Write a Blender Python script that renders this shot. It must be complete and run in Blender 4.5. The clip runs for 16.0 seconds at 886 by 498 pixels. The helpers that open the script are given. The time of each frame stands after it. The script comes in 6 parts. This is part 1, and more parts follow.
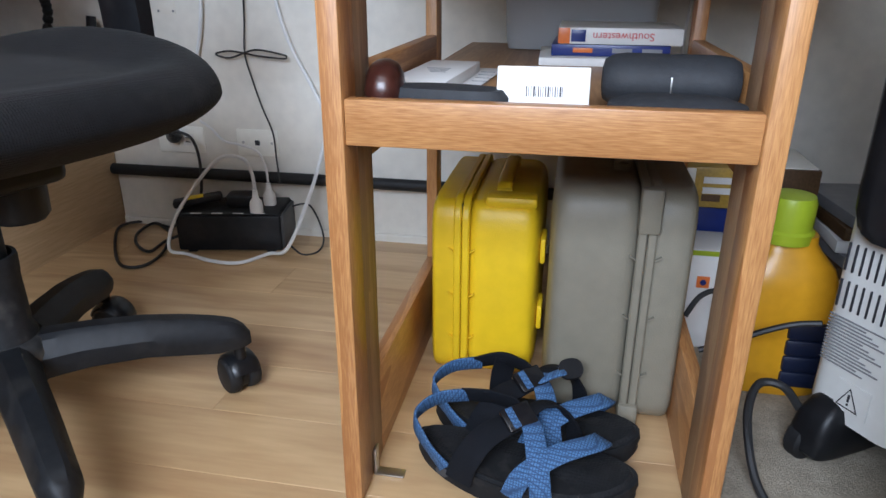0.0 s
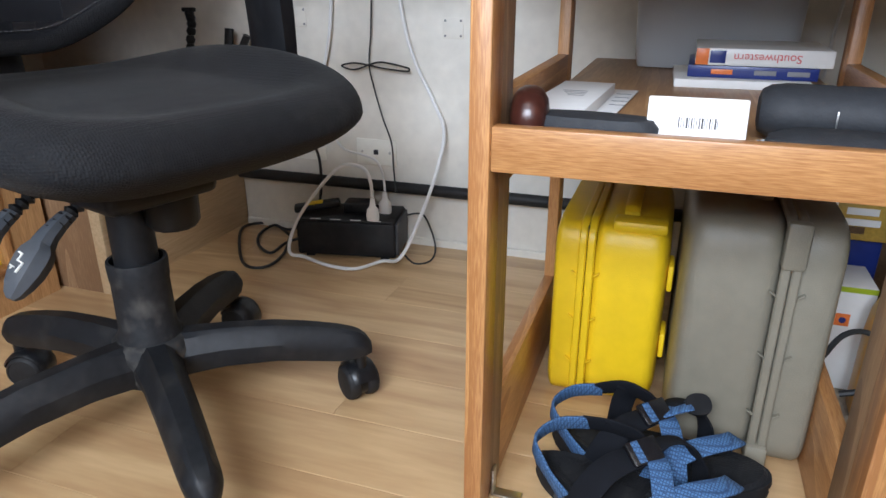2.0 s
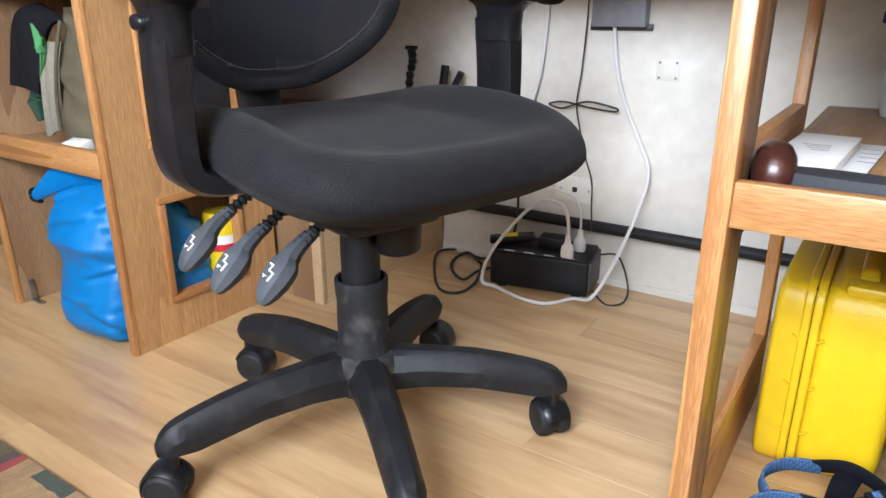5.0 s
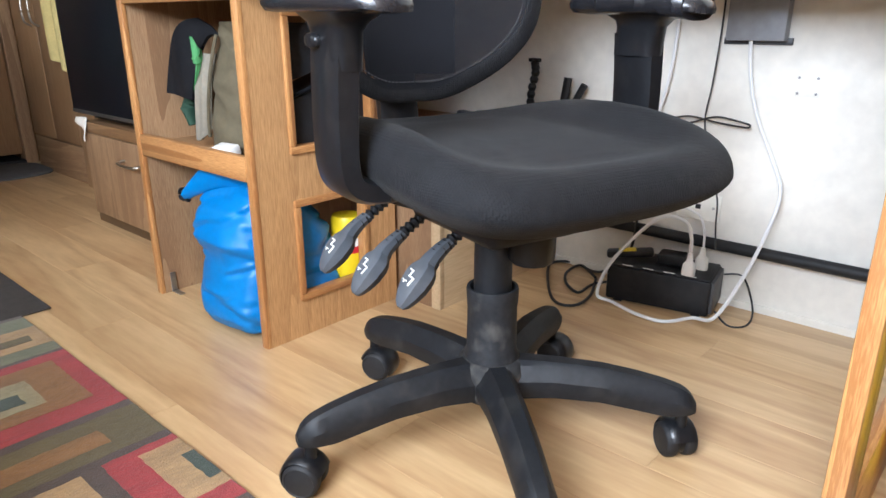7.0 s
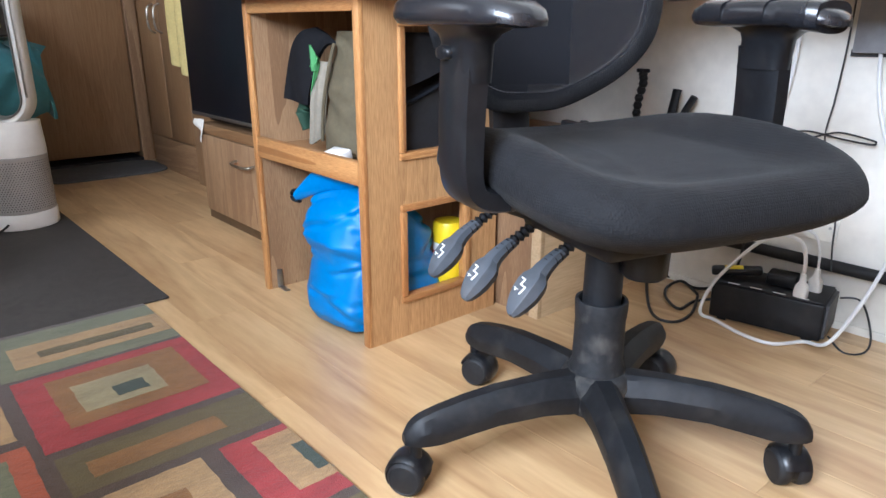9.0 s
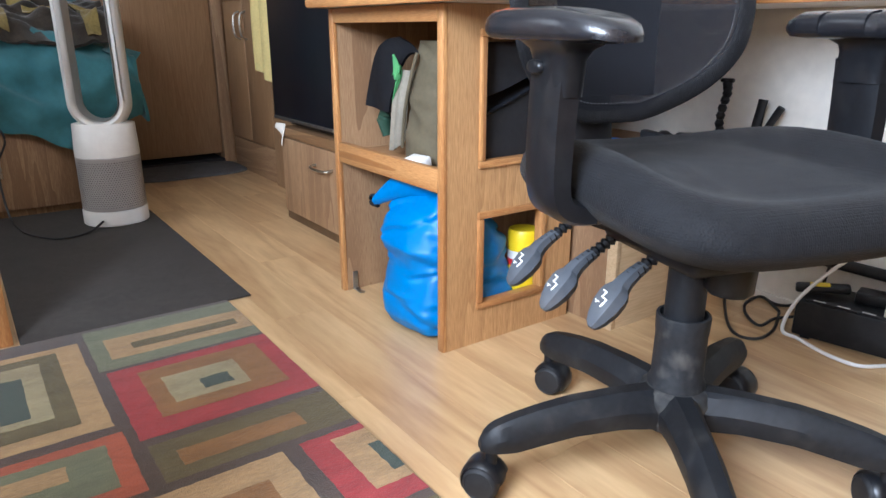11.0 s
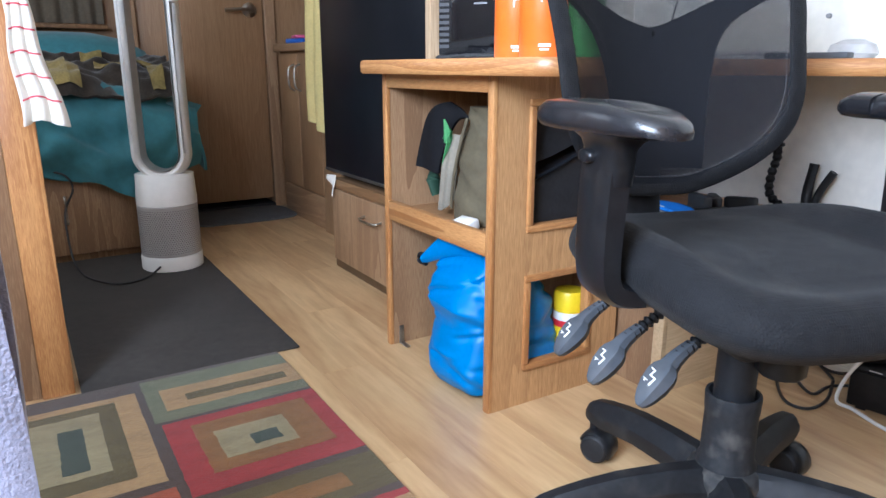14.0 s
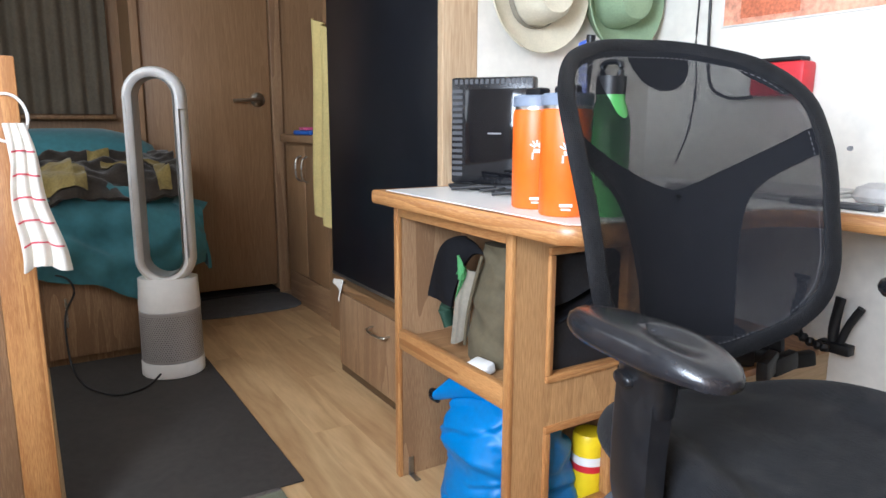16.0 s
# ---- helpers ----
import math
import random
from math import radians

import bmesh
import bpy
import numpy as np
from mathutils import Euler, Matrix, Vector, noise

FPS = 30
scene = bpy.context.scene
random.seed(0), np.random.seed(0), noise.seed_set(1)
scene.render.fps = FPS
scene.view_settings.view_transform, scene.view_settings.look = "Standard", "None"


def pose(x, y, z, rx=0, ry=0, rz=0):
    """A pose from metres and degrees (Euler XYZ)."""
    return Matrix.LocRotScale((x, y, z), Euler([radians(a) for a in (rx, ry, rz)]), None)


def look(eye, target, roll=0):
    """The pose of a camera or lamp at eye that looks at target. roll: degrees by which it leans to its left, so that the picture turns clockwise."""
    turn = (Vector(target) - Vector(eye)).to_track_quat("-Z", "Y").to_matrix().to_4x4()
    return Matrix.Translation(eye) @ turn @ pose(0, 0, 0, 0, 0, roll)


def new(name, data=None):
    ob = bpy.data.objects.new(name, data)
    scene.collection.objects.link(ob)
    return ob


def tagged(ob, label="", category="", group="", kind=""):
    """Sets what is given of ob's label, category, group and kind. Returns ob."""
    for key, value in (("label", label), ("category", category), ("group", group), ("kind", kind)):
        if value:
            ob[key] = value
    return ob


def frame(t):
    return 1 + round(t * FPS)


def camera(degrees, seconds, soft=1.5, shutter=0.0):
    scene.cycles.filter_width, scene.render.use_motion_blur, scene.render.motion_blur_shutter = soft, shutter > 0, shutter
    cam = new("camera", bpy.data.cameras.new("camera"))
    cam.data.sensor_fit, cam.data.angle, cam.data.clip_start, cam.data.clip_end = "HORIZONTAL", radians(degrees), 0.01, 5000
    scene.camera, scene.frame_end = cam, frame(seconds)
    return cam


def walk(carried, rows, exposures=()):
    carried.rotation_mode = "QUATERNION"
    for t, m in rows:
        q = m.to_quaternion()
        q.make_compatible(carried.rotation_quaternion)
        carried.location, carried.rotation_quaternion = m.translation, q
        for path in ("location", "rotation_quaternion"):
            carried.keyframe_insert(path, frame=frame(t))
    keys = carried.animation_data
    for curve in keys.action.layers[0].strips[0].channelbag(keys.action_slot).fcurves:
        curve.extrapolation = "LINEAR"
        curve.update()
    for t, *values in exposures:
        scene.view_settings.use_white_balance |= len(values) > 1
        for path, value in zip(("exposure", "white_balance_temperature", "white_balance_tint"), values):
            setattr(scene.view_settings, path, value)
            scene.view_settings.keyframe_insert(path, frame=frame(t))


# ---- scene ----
cam = camera(66.2, 16.0)
PATH = [
    (0, (0.126, 0.083, 0.593), (-0.218, 1.905, -0.157), 0.2),
    (0.5, (0.113, 0.078, 0.604), (-0.279, 1.891, -0.144), 0.0),
    (1, (0.087, 0.079, 0.613), (-0.359, 1.88, -0.133), 0.1),
    (1.5, (0.08, 0.082, 0.614), (-0.431, 1.865, -0.133), 0.0),
    (2, (0.077, 0.078, 0.615), (-0.523, 1.836, -0.127), 0.0),
    (2.5, (0.072, 0.071, 0.617), (-0.618, 1.801, -0.111), 0.0),
    (3, (0.061, 0.061, 0.624), (-0.711, 1.762, -0.092), -0.0),
    (3.5, (0.048, 0.049, 0.624), (-0.802, 1.719, -0.075), 0.0),
    (4, (0.045, 0.047, 0.629), (-0.88, 1.683, -0.054), 0.0),
    (6.5, (-0.003, 0.004, 0.638), (-1.212, 1.46, -0.008), -0.1),
    (7, (-0.009, -0.012, 0.644), (-1.273, 1.4, 0.003), -0.1),
    (7.5, (-0.016, -0.018, 0.644), (-1.327, 1.351, 0.008), -0.0),
    (8, (-0.018, -0.031, 0.649), (-1.374, 1.296, 0.017), -0.0),
    (8.5, (-0.023, -0.04, 0.652), (-1.42, 1.246, 0.024), -0.0),
    (9, (-0.032, -0.053, 0.651), (-1.465, 1.195, 0.027), 0.1),
    (9.5, (-0.037, -0.065, 0.66), (-1.504, 1.145, 0.038), 0.1),
    (10, (-0.037, -0.071, 0.662), (-1.535, 1.101, 0.045), 0.1),
    (12.5, (-0.043, -0.096, 0.673), (-1.643, 0.939, 0.065), 0.1),
    (13, (-0.04, -0.098, 0.69), (-1.652, 0.928, 0.099), 0.2),
    (13.5, (-0.041, -0.096, 0.702), (-1.67, 0.923, 0.144), 0.1),
    (14, (-0.039, -0.097, 0.722), (-1.681, 0.922, 0.209), 0.1),
    (14.5, (-0.032, -0.097, 0.732), (-1.689, 0.922, 0.269), 0.1),
    (15, (-0.041, -0.099, 0.737), (-1.707, 0.922, 0.308), 0.1),
    (15.5, (-0.089, -0.076, 0.799), (-1.761, 0.951, 0.412), 0.2),
    (16, (-0.137, -0.068, 0.901), (-1.81, 0.964, 0.532), 0.2),
]
walk(cam, [(t, look(eye, target, roll)) for t, eye, target, roll in PATH],
     exposures=((0, -0.82, 5750, 10), (2, -0.65, 6000, 10), (2.5, -0.45, 6050, 10), (3, -0.48, 6250, 10), (4, -0.30, 6150, 10), (6.5, 0.12, 6050, 10), (9, 0.15, 5700, 10), (12.5, 0.1, 5650, 10), (14, 0.0, 5450, 10), (15, 0.02, 5550, 10), (16, -0.2, 5900, 10)))

# ---------------- world, light ----------------
world = bpy.data.worlds.new("daylight")
scene.world = world
world.use_nodes = True
_n = world.node_tree.nodes
sky = _n.new("ShaderNodeTexSky")
sky.sky_type, sky.sun_disc = "NISHITA", False
sky.sun_elevation, sky.sun_rotation = radians(48), radians(160)
world.node_tree.links.new(sky.outputs[0], _n["Background"].inputs[0])
_n["Background"].inputs[1].default_value = 0.12


def window_light(name, m, w, h, power, colour):
    lamp = bpy.data.lights.new(name, "AREA")
    lamp.shape, lamp.size, lamp.size_y, lamp.energy, lamp.color = "RECTANGLE", w, h, power, colour
    ob = new(name, lamp)
    ob.matrix_world = m
    return ob


sun = bpy.data.lights.new("sun", "SUN")
sun.energy, sun.angle, sun.color = 2.5, radians(0.6), (1.0, 0.94, 0.85)
sun_ob = new("sun", sun)
sun_ob.matrix_world = look((2, 6, 7), (0, 0, 0))

# daylight in the two window openings along the aisle
window_light("daylight_aisle_window", look((-0.08, -0.96, 1.37), (-0.08, 1.0, 1.37)), 1.00, 0.74, 118, (0.845, 0.91, 1.0))
window_light("daylight_galley_window", look((-2.3, -0.96, 1.33), (-2.3, 1.0, 1.33)), 1.0, 0.6, 9.5, (0.97, 0.96, 0.92))

# ---------------- materials ----------------


def material(name, colour, rough=0.5, metal=0.0, vary=0.12, scale=6.0, bump=0.0, bump_scale=60.0, spots=0.0, sheen=0.0, stretch=(1, 1, 1), rand=0.0, spec=0.5):
    """Two scales of tint variation, optional relief and dust."""
    mat = bpy.data.materials.new(name)
    mat.use_nodes = True
    nt = mat.node_tree
    nd, ln = nt.nodes, nt.links
    p = nd["Principled BSDF"]
    p.inputs["Roughness"].default_value, p.inputs["Metallic"].default_value = rough, metal
    p.inputs["Specular IOR Level"].default_value = spec
    co = nd.new("ShaderNodeTexCoord")
    mp = nd.new("ShaderNodeMapping")
    mp.inputs["Scale"].default_value = stretch
    ln.new(co.outputs["Object"], mp.inputs["Vector"])
    n1 = nd.new("ShaderNodeTexNoise")
    n1.inputs["Scale"].default_value, n1.inputs["Detail"].default_value = scale, 5
    n2 = nd.new("ShaderNodeTexNoise")
    n2.inputs["Scale"].default_value, n2.inputs["Detail"].default_value = scale * 9, 4
    ln.new(mp.outputs[0], n1.inputs["Vector"])
    ln.new(mp.outputs[0], n2.inputs["Vector"])
    add = nd.new("ShaderNodeMath")
    add.operation = "ADD"
    ln.new(n1.outputs[0], add.inputs[0])
    ln.new(n2.outputs[0], add.inputs[1])
    rmp = nd.new("ShaderNodeMapRange")
    rmp.inputs[1].default_value, rmp.inputs[2].default_value = 0.7, 1.3
    rmp.inputs[3].default_value, rmp.inputs[4].default_value = 1 - vary, 1 + vary
    ln.new(add.outputs[0], rmp.inputs[0])
    val = rmp.outputs[0]
    if rand:
        oi = nd.new("ShaderNodeObjectInfo")
        rr = nd.new("ShaderNodeMapRange")
        rr.inputs[3].default_value, rr.inputs[4].default_value = 1 - rand, 1 + rand
        ln.new(oi.outputs["Random"], rr.inputs[0])
        mu = nd.new("ShaderNodeMath")
        mu.operation = "MULTIPLY"
        ln.new(val, mu.inputs[0])
        ln.new(rr.outputs[0], mu.inputs[1])
        val = mu.outputs[0]
    hsv = nd.new("ShaderNodeHueSaturation")
    hsv.inputs["Color"].default_value = (*colour, 1)
    ln.new(val, hsv.inputs["Value"])
    out = hsv.outputs[0]
    if spots:
        v = nd.new("ShaderNodeTexNoise")
        v.inputs["Scale"].default_value, v.inputs["Detail"].default_value = scale * 2.3, 8
        ln.new(mp.outputs[0], v.inputs["Vector"])
        cr = nd.new("ShaderNodeMapRange")
        cr.inputs[1].default_value, cr.inputs[2].default_value = 0.52, 0.78
        cr.inputs[4].default_value = spots
        ln.new(v.outputs[0], cr.inputs[0])
        mx = nd.new("ShaderNodeMix")
        mx.data_type = "RGBA"
        ln.new(cr.outputs[0], mx.inputs[0])
        ln.new(out, mx.inputs[6])
        mx.inputs[7].default_value = (0.22, 0.20, 0.17, 1)
        out = mx.outputs[2]
        rg = nd.new("ShaderNodeMapRange")
        rg.inputs[3].default_value, rg.inputs[4].default_value = rough, min(1, rough + 0.3)
        ln.new(cr.outputs[0], rg.inputs[0])
        ln.new(rg.outputs[0], p.inputs["Roughness"])
    ln.new(out, p.inputs["Base Color"])
    if sheen:
        p.inputs["Sheen Weight"].default_value = sheen
    if bump:
        n3 = nd.new("ShaderNodeTexNoise")
        n3.inputs["Scale"].default_value, n3.inputs["Detail"].default_value = bump_scale, 3
        ln.new(co.outputs["Object"], n3.inputs["Vector"])
        b = nd.new("ShaderNodeBump")
        b.inputs["Strength"].default_value, b.inputs["Distance"].default_value = bump, 0.002
        ln.new(n3.outputs[0], b.inputs["Height"])
        ln.new(b.outputs[0], p.inputs["Normal"])
    return mat


def wood(name, dark, light, axis="z", grain=26.0, rough=0.42, rand=0.1, cathedral=2.2, coat=0.0, contrast=1.0, fibre=1.0, stretch=0.07, ramp=(0.42, 1.0), soft_rings=False):
    """Open-grained wood whose fibres run along one axis."""
    mat = bpy.data.materials.new(name)
    mat.use_nodes = True
    nt = mat.node_tree
    nd, ln = nt.nodes, nt.links
    p = nd["Principled BSDF"]
    p.inputs["Roughness"].default_value = rough
    p.inputs["Coat Weight"].default_value, p.inputs["Coat Roughness"].default_value = coat, 0.25
    co = nd.new("ShaderNodeTexCoord")
    oi = nd.new("ShaderNodeObjectInfo")
    off = nd.new("ShaderNodeVectorMath")
    off.operation = "MULTIPLY_ADD"
    ln.new(oi.outputs["Random"], off.inputs[0])
    off.inputs[1].default_value = (7.3, 3.1, 5.7)
    ln.new(co.outputs["Object"], off.inputs[2])
    mp = nd.new("ShaderNodeMapping")
    k = stretch
    mp.inputs["Scale"].default_value = {"x": (k, 1, 1), "y": (1, k, 1), "z": (1, 1, k)}[axis]
    ln.new(off.outputs[0], mp.inputs["Vector"])
    fig = nd.new("ShaderNodeTexNoise")
    fig.inputs["Scale"].default_value, fig.inputs["Detail"].default_value, fig.inputs["Distortion"].default_value = cathedral * 3.2, 2, 0.6
    ln.new(mp.outputs[0], fig.inputs["Vector"])
    rings = nd.new("ShaderNodeMath")
    rings.operation = "MULTIPLY"
    rings.inputs[1].default_value = 9.0
    ln.new(fig.outputs[0], rings.inputs[0])
    saw = nd.new("ShaderNodeMath")
    saw.operation = "PINGPONG" if soft_rings else "FRACT"
    saw.inputs[1].default_value = 1.0
    ln.new(rings.outputs[0], saw.inputs[0])
    fib = nd.new("ShaderNodeTexNoise")
    fib.inputs["Scale"].default_value, fib.inputs["Detail"].default_value = grain * 9, 4
    ln.new(mp.outputs[0], fib.inputs["Vector"])
    a = nd.new("ShaderNodeMath")
    a.operation = "MULTIPLY_ADD"
    ln.new(saw.outputs[0], a.inputs[0])
    a.inputs[1].default_value = 0.38 * contrast
    fw = nd.new("ShaderNodeMath")
    fw.operation = "MULTIPLY"
    fw.inputs[1].default_value = fibre
    ln.new(fib.outputs[0], fw.inputs[0])
    ln.new(fw.outputs[0], a.inputs[2])
    big = nd.new("ShaderNodeTexNoise")
    big.inputs["Scale"].default_value, big.inputs["Detail"].default_value = 2.5, 3
    ln.new(off.outputs[0], big.inputs["Vector"])
    s = nd.new("ShaderNodeMath")
    s.operation = "MULTIPLY_ADD"
    ln.new(big.outputs[0], s.inputs[0])
    s.inputs[1].default_value = 0.35
    ln.new(a.outputs[0], s.inputs[2])
    cr = nd.new("ShaderNodeValToRGB")
    cr.color_ramp.elements[0].position, cr.color_ramp.elements[1].position = ramp
    cr.color_ramp.elements[0].color, cr.color_ramp.elements[1].color = (*light, 1), (*dark, 1)
    ln.new(s.outputs[0], cr.inputs[0])
    hsv = nd.new("ShaderNodeHueSaturation")
    rr = nd.new("ShaderNodeMapRange")
    rr.inputs[3].default_value, rr.inputs[4].default_value = 1 - rand, 1 + rand
    ln.new(oi.outputs["Random"], rr.inputs[0])
    ln.new(rr.outputs[0], hsv.inputs["Value"])
    ln.new(cr.outputs[0], hsv.inputs["Color"])
    ln.new(hsv.outputs[0], p.inputs["Base Color"])
    b = nd.new("ShaderNodeBump")
    b.inputs["Strength"].default_value, b.inputs["Distance"].default_value = 0.12, 0.001
    ln.new(fib.outputs[0], b.inputs["Height"])
    ln.new(b.outputs[0], p.inputs["Normal"])
    return mat


OAK_D, OAK_L = (0.34, 0.145, 0.046), (0.62, 0.335, 0.125)
oak_x, oak_y, oak_z = (wood("oak_" + a, OAK_D, OAK_L, a, grain=75, coat=0.25) for a in "xyz")
LAM_D, LAM_L = (0.23, 0.13, 0.066), (0.42, 0.27, 0.145)
lam_x, lam_z = wood("cabinet_laminate_x", LAM_D, LAM_L, "x", grain=55, rough=0.5), wood("cabinet_laminate_z", LAM_D, LAM_L, "z", grain=55, rough=0.5)
far_z = wood("far_laminate_z", (0.25, 0.14, 0.065), (0.34, 0.205, 0.105), "z", rough=0.5, rand=0.04, contrast=0.6)
far_x = wood("far_laminate_x", (0.20, 0.105, 0.045), (0.34, 0.195, 0.09), "x", rough=0.5, rand=0.04)
pale_ply = wood("pale_plywood", (0.48, 0.34, 0.19), (0.64, 0.48, 0.29), "y", rough=0.55, contrast=0.3)
pale_z = wood("pale_edge", (0.42, 0.28, 0.16), (0.62, 0.47, 0.30), "z", rough=0.5, contrast=0.4)
shelf_x = wood("shelf_board", (0.30, 0.16, 0.07), (0.47, 0.28, 0.13), "y", rough=0.4)
floor_wood = wood("floor_laminate", (0.385, 0.222, 0.100), (0.64, 0.440, 0.228), "x", grain=10, rough=0.33, rand=0.05, cathedral=2.0, coat=0.35, contrast=1.0, fibre=0.50, stretch=0.14, ramp=(0.30, 0.98), soft_rings=True)
wall_paper = material("vinyl_wall", (0.73, 0.70, 0.63), 0.6, vary=0.08, scale=3.5, bump=0.15, bump_scale=300, spots=0.12)
skirt_mat = material("vinyl_skirt", (0.68, 0.65, 0.58), 0.6, vary=0.06, scale=5, spots=0.14)
ceiling_mat = material("ceiling_panel", (0.78, 0.76, 0.71), 0.7, vary=0.03)
white_lam = material("white_laminate", (0.80, 0.79, 0.76), 0.35, vary=0.03, scale=4)
black_plastic = material("black_plastic", (0.0075, 0.008, 0.0095), 0.42, vary=0.3, scale=9, bump=0.10, bump_scale=700, spots=0.035, spec=0.32)
base_plastic = material("dusty_black_nylon", (0.010, 0.011, 0.013), 0.52, vary=0.3, scale=11, bump=0.10, bump_scale=900, spots=0.08, spec=0.30)
dusty_hub = material("dust_caked_nylon", (0.03, 0.03, 0.03), 0.7, vary=0.4, scale=9, spots=0.55, spec=0.25)
dusty_sleeve = material("dusty_sleeve_nylon", (0.016, 0.017, 0.019), 0.6, vary=0.35, scale=12, bump=0.08, bump_scale=900, spots=0.30, spec=0.3)
arm_plastic = material("satin_black_arm", (0.008, 0.0085, 0.010), 0.32, vary=0.3, scale=14, spots=0.03, spec=0.4)
gloss_black = material("gloss_black_urethane", (0.012, 0.012, 0.014), 0.26, vary=0.3, scale=12, spots=0.03)
rubber = material("black_rubber", (0.012, 0.012, 0.013), 0.6, vary=0.25, scale=14, spots=0.04, spec=0.35)
black_cable = material("black_cable", (0.018, 0.018, 0.019), 0.5)
white_cable = material("white_cable", (0.72, 0.72, 0.71), 0.45, vary=0.05)
white_plastic = material("white_plastic", (0.78, 0.77, 0.74), 0.35, vary=0.04)
ivory_plastic = material("ivory_plastic", (0.88, 0.87, 0.80), 0.4, vary=0.05)
grey_plastic = material("lever_grey", (0.075, 0.083, 0.095), 0.45, vary=0.15, spots=0.15)
dark_grey = material("dark_grey", (0.055, 0.057, 0.062), 0.5, vary=0.15)
silver = material("silver_mesh", (0.44, 0.43, 0.42), 0.4, metal=0.25, vary=0.06)
chrome = material("brushed_nickel", (0.52, 0.49, 0.44), 0.28, metal=1.0, vary=0.08)
steel = material("zinc_steel", (0.55, 0.55, 0.54), 0.35, metal=1.0)
yellow_case = material("yellow_polymer", (0.80, 0.53, 0.008), 0.40, vary=0.06, scale=5, bump=0.25, bump_scale=500, spots=0.03)
grey_case = material("olive_grey_polymer", (0.225, 0.205, 0.155), 0.45, vary=0.08, scale=4, bump=0.25, bump_scale=500, spots=0.10)
sole = material("black_sole_rubber", (0.012, 0.0125, 0.014), 0.8, vary=0.2, scale=20, spots=0.10, spec=0.25)
black_web = material("black_webbing", (0.006, 0.007, 0.010), 0.85, vary=0.2, scale=40, bump=0.4, bump_scale=900, spec=0.2)
dry_bag = material("blue_vinyl_cloth", (0.0, 0.168, 0.47), 0.45, vary=0.10, scale=9, bump=0.15, bump_scale=60)
olive_cloth = material("olive_canvas", (0.105, 0.085, 0.048), 0.85, vary=0.15, scale=10, bump=0.4, bump_scale=500)
khaki = material("khaki_webbing", (0.25, 0.225, 0.175), 0.85, vary=0.12, scale=14, bump=0.4, bump_scale=500)
black_cloth = material("black_nylon_cloth", (0.006, 0.006, 0.0075), 0.75, vary=0.25, scale=9, bump=0.35, bump_scale=120, spec=0.2)
green_cloth = material("green_tag", (0.07, 0.27, 0.09), 0.8)
bag_nylon = material("black_bag_nylon", (0.014, 0.014, 0.016), 0.55, vary=0.25, scale=9, bump=0.3, bump_scale=90, spec=0.35)
dark_green = material("dark_green_nylon", (0.012, 0.045, 0.024), 0.8)
red_mat = material("red_plastic", (0.55, 0.02, 0.03), 0.45, vary=0.1)
yellow_label = material("yellow_plastic", (0.80, 0.58, 0.01), 0.4, vary=0.05)
orange_paint = material("orange_powder_coat", (0.85, 0.14, 0.01), 0.4, vary=0.05, bump=0.1, bump_scale=800)
green_paint = material("green_powder_coat", (0.06, 0.26, 0.06), 0.4, vary=0.08, bump=0.1, bump_scale=800)
cap_grey = material("slate_cap", (0.20, 0.24, 0.31), 0.5)
teal = material("teal_comforter", (0.04, 0.175, 0.205), 0.75, vary=0.16, scale=4, bump=0.3, bump_scale=25, sheen=0.2)
brown_fleece = material("brown_fleece", (0.026, 0.018, 0.011), 0.95, vary=0.45, scale=13, bump=0.6, bump_scale=220, sheen=0.3)
tan_fleece = material("yellow_tan_fleece", (0.23, 0.17, 0.05), 0.95, vary=0.3, scale=13, bump=0.6, bump_scale=220, sheen=0.3)
curtain_mat = material("taupe_curtain", (0.125, 0.102, 0.072), 0.9, vary=0.15, scale=8, bump=0.3, bump_scale=200)
mat_rubber = material("charcoal_door_mat", (0.042, 0.036, 0.031), 0.88, vary=0.18, scale=5, bump=0.6, bump_scale=450)
fridge_black = material("fridge_black", (0.008, 0.009, 0.012), 0.3, vary=0.2, scale=3, bump=0.06, bump_scale=500, spec=0.2)
towel_white = material("white_dish_towel", (0.78, 0.75, 0.68), 0.95, vary=0.05, scale=20, bump=0.6, bump_scale=350)
towel_red = material("red_stripe_yarn", (0.62, 0.10, 0.13), 0.95, vary=0.1)
towel_yellow = material("yellow_towel", (0.62, 0.50, 0.20), 0.95, vary=0.1, scale=14, bump=0.5, bump_scale=300)
terry = material("lavender_terry", (0.26, 0.26, 0.34), 0.98, vary=0.16, scale=60, bump=1.0, bump_scale=260, sheen=0.4)
straw = material("straw_felt", (0.60, 0.55, 0.42), 0.85, vary=0.08, scale=20, bump=0.3, bump_scale=500)
sage = material("sage_felt", (0.24, 0.33, 0.20), 0.9, vary=0.1, scale=20, bump=0.3, bump_scale=500)
paper = material("white_paper", (0.80, 0.79, 0.77), 0.7, vary=0.03)
ink = material("black_ink", (0.02, 0.02, 0.025), 0.6)
seam_thread = material("grey_thread", (0.10, 0.10, 0.105), 0.8)
grey_ink = material("grey_ink", (0.22, 0.22, 0.23), 0.6)
blue_ink = material("navy_cover", (0.015, 0.03, 0.17), 0.3)
red_ink = material("red_ink", (0.62, 0.10, 0.10), 0.5)
orange_ink = material("orange_cover", (0.75, 0.19, 0.04), 0.35)
gold_box = material("gold_print", (0.42, 0.27, 0.05), 0.4, vary=0.2, scale=25)
brown_box = material("brown_print", (0.10, 0.055, 0.025), 0.45, vary=0.3, scale=25)
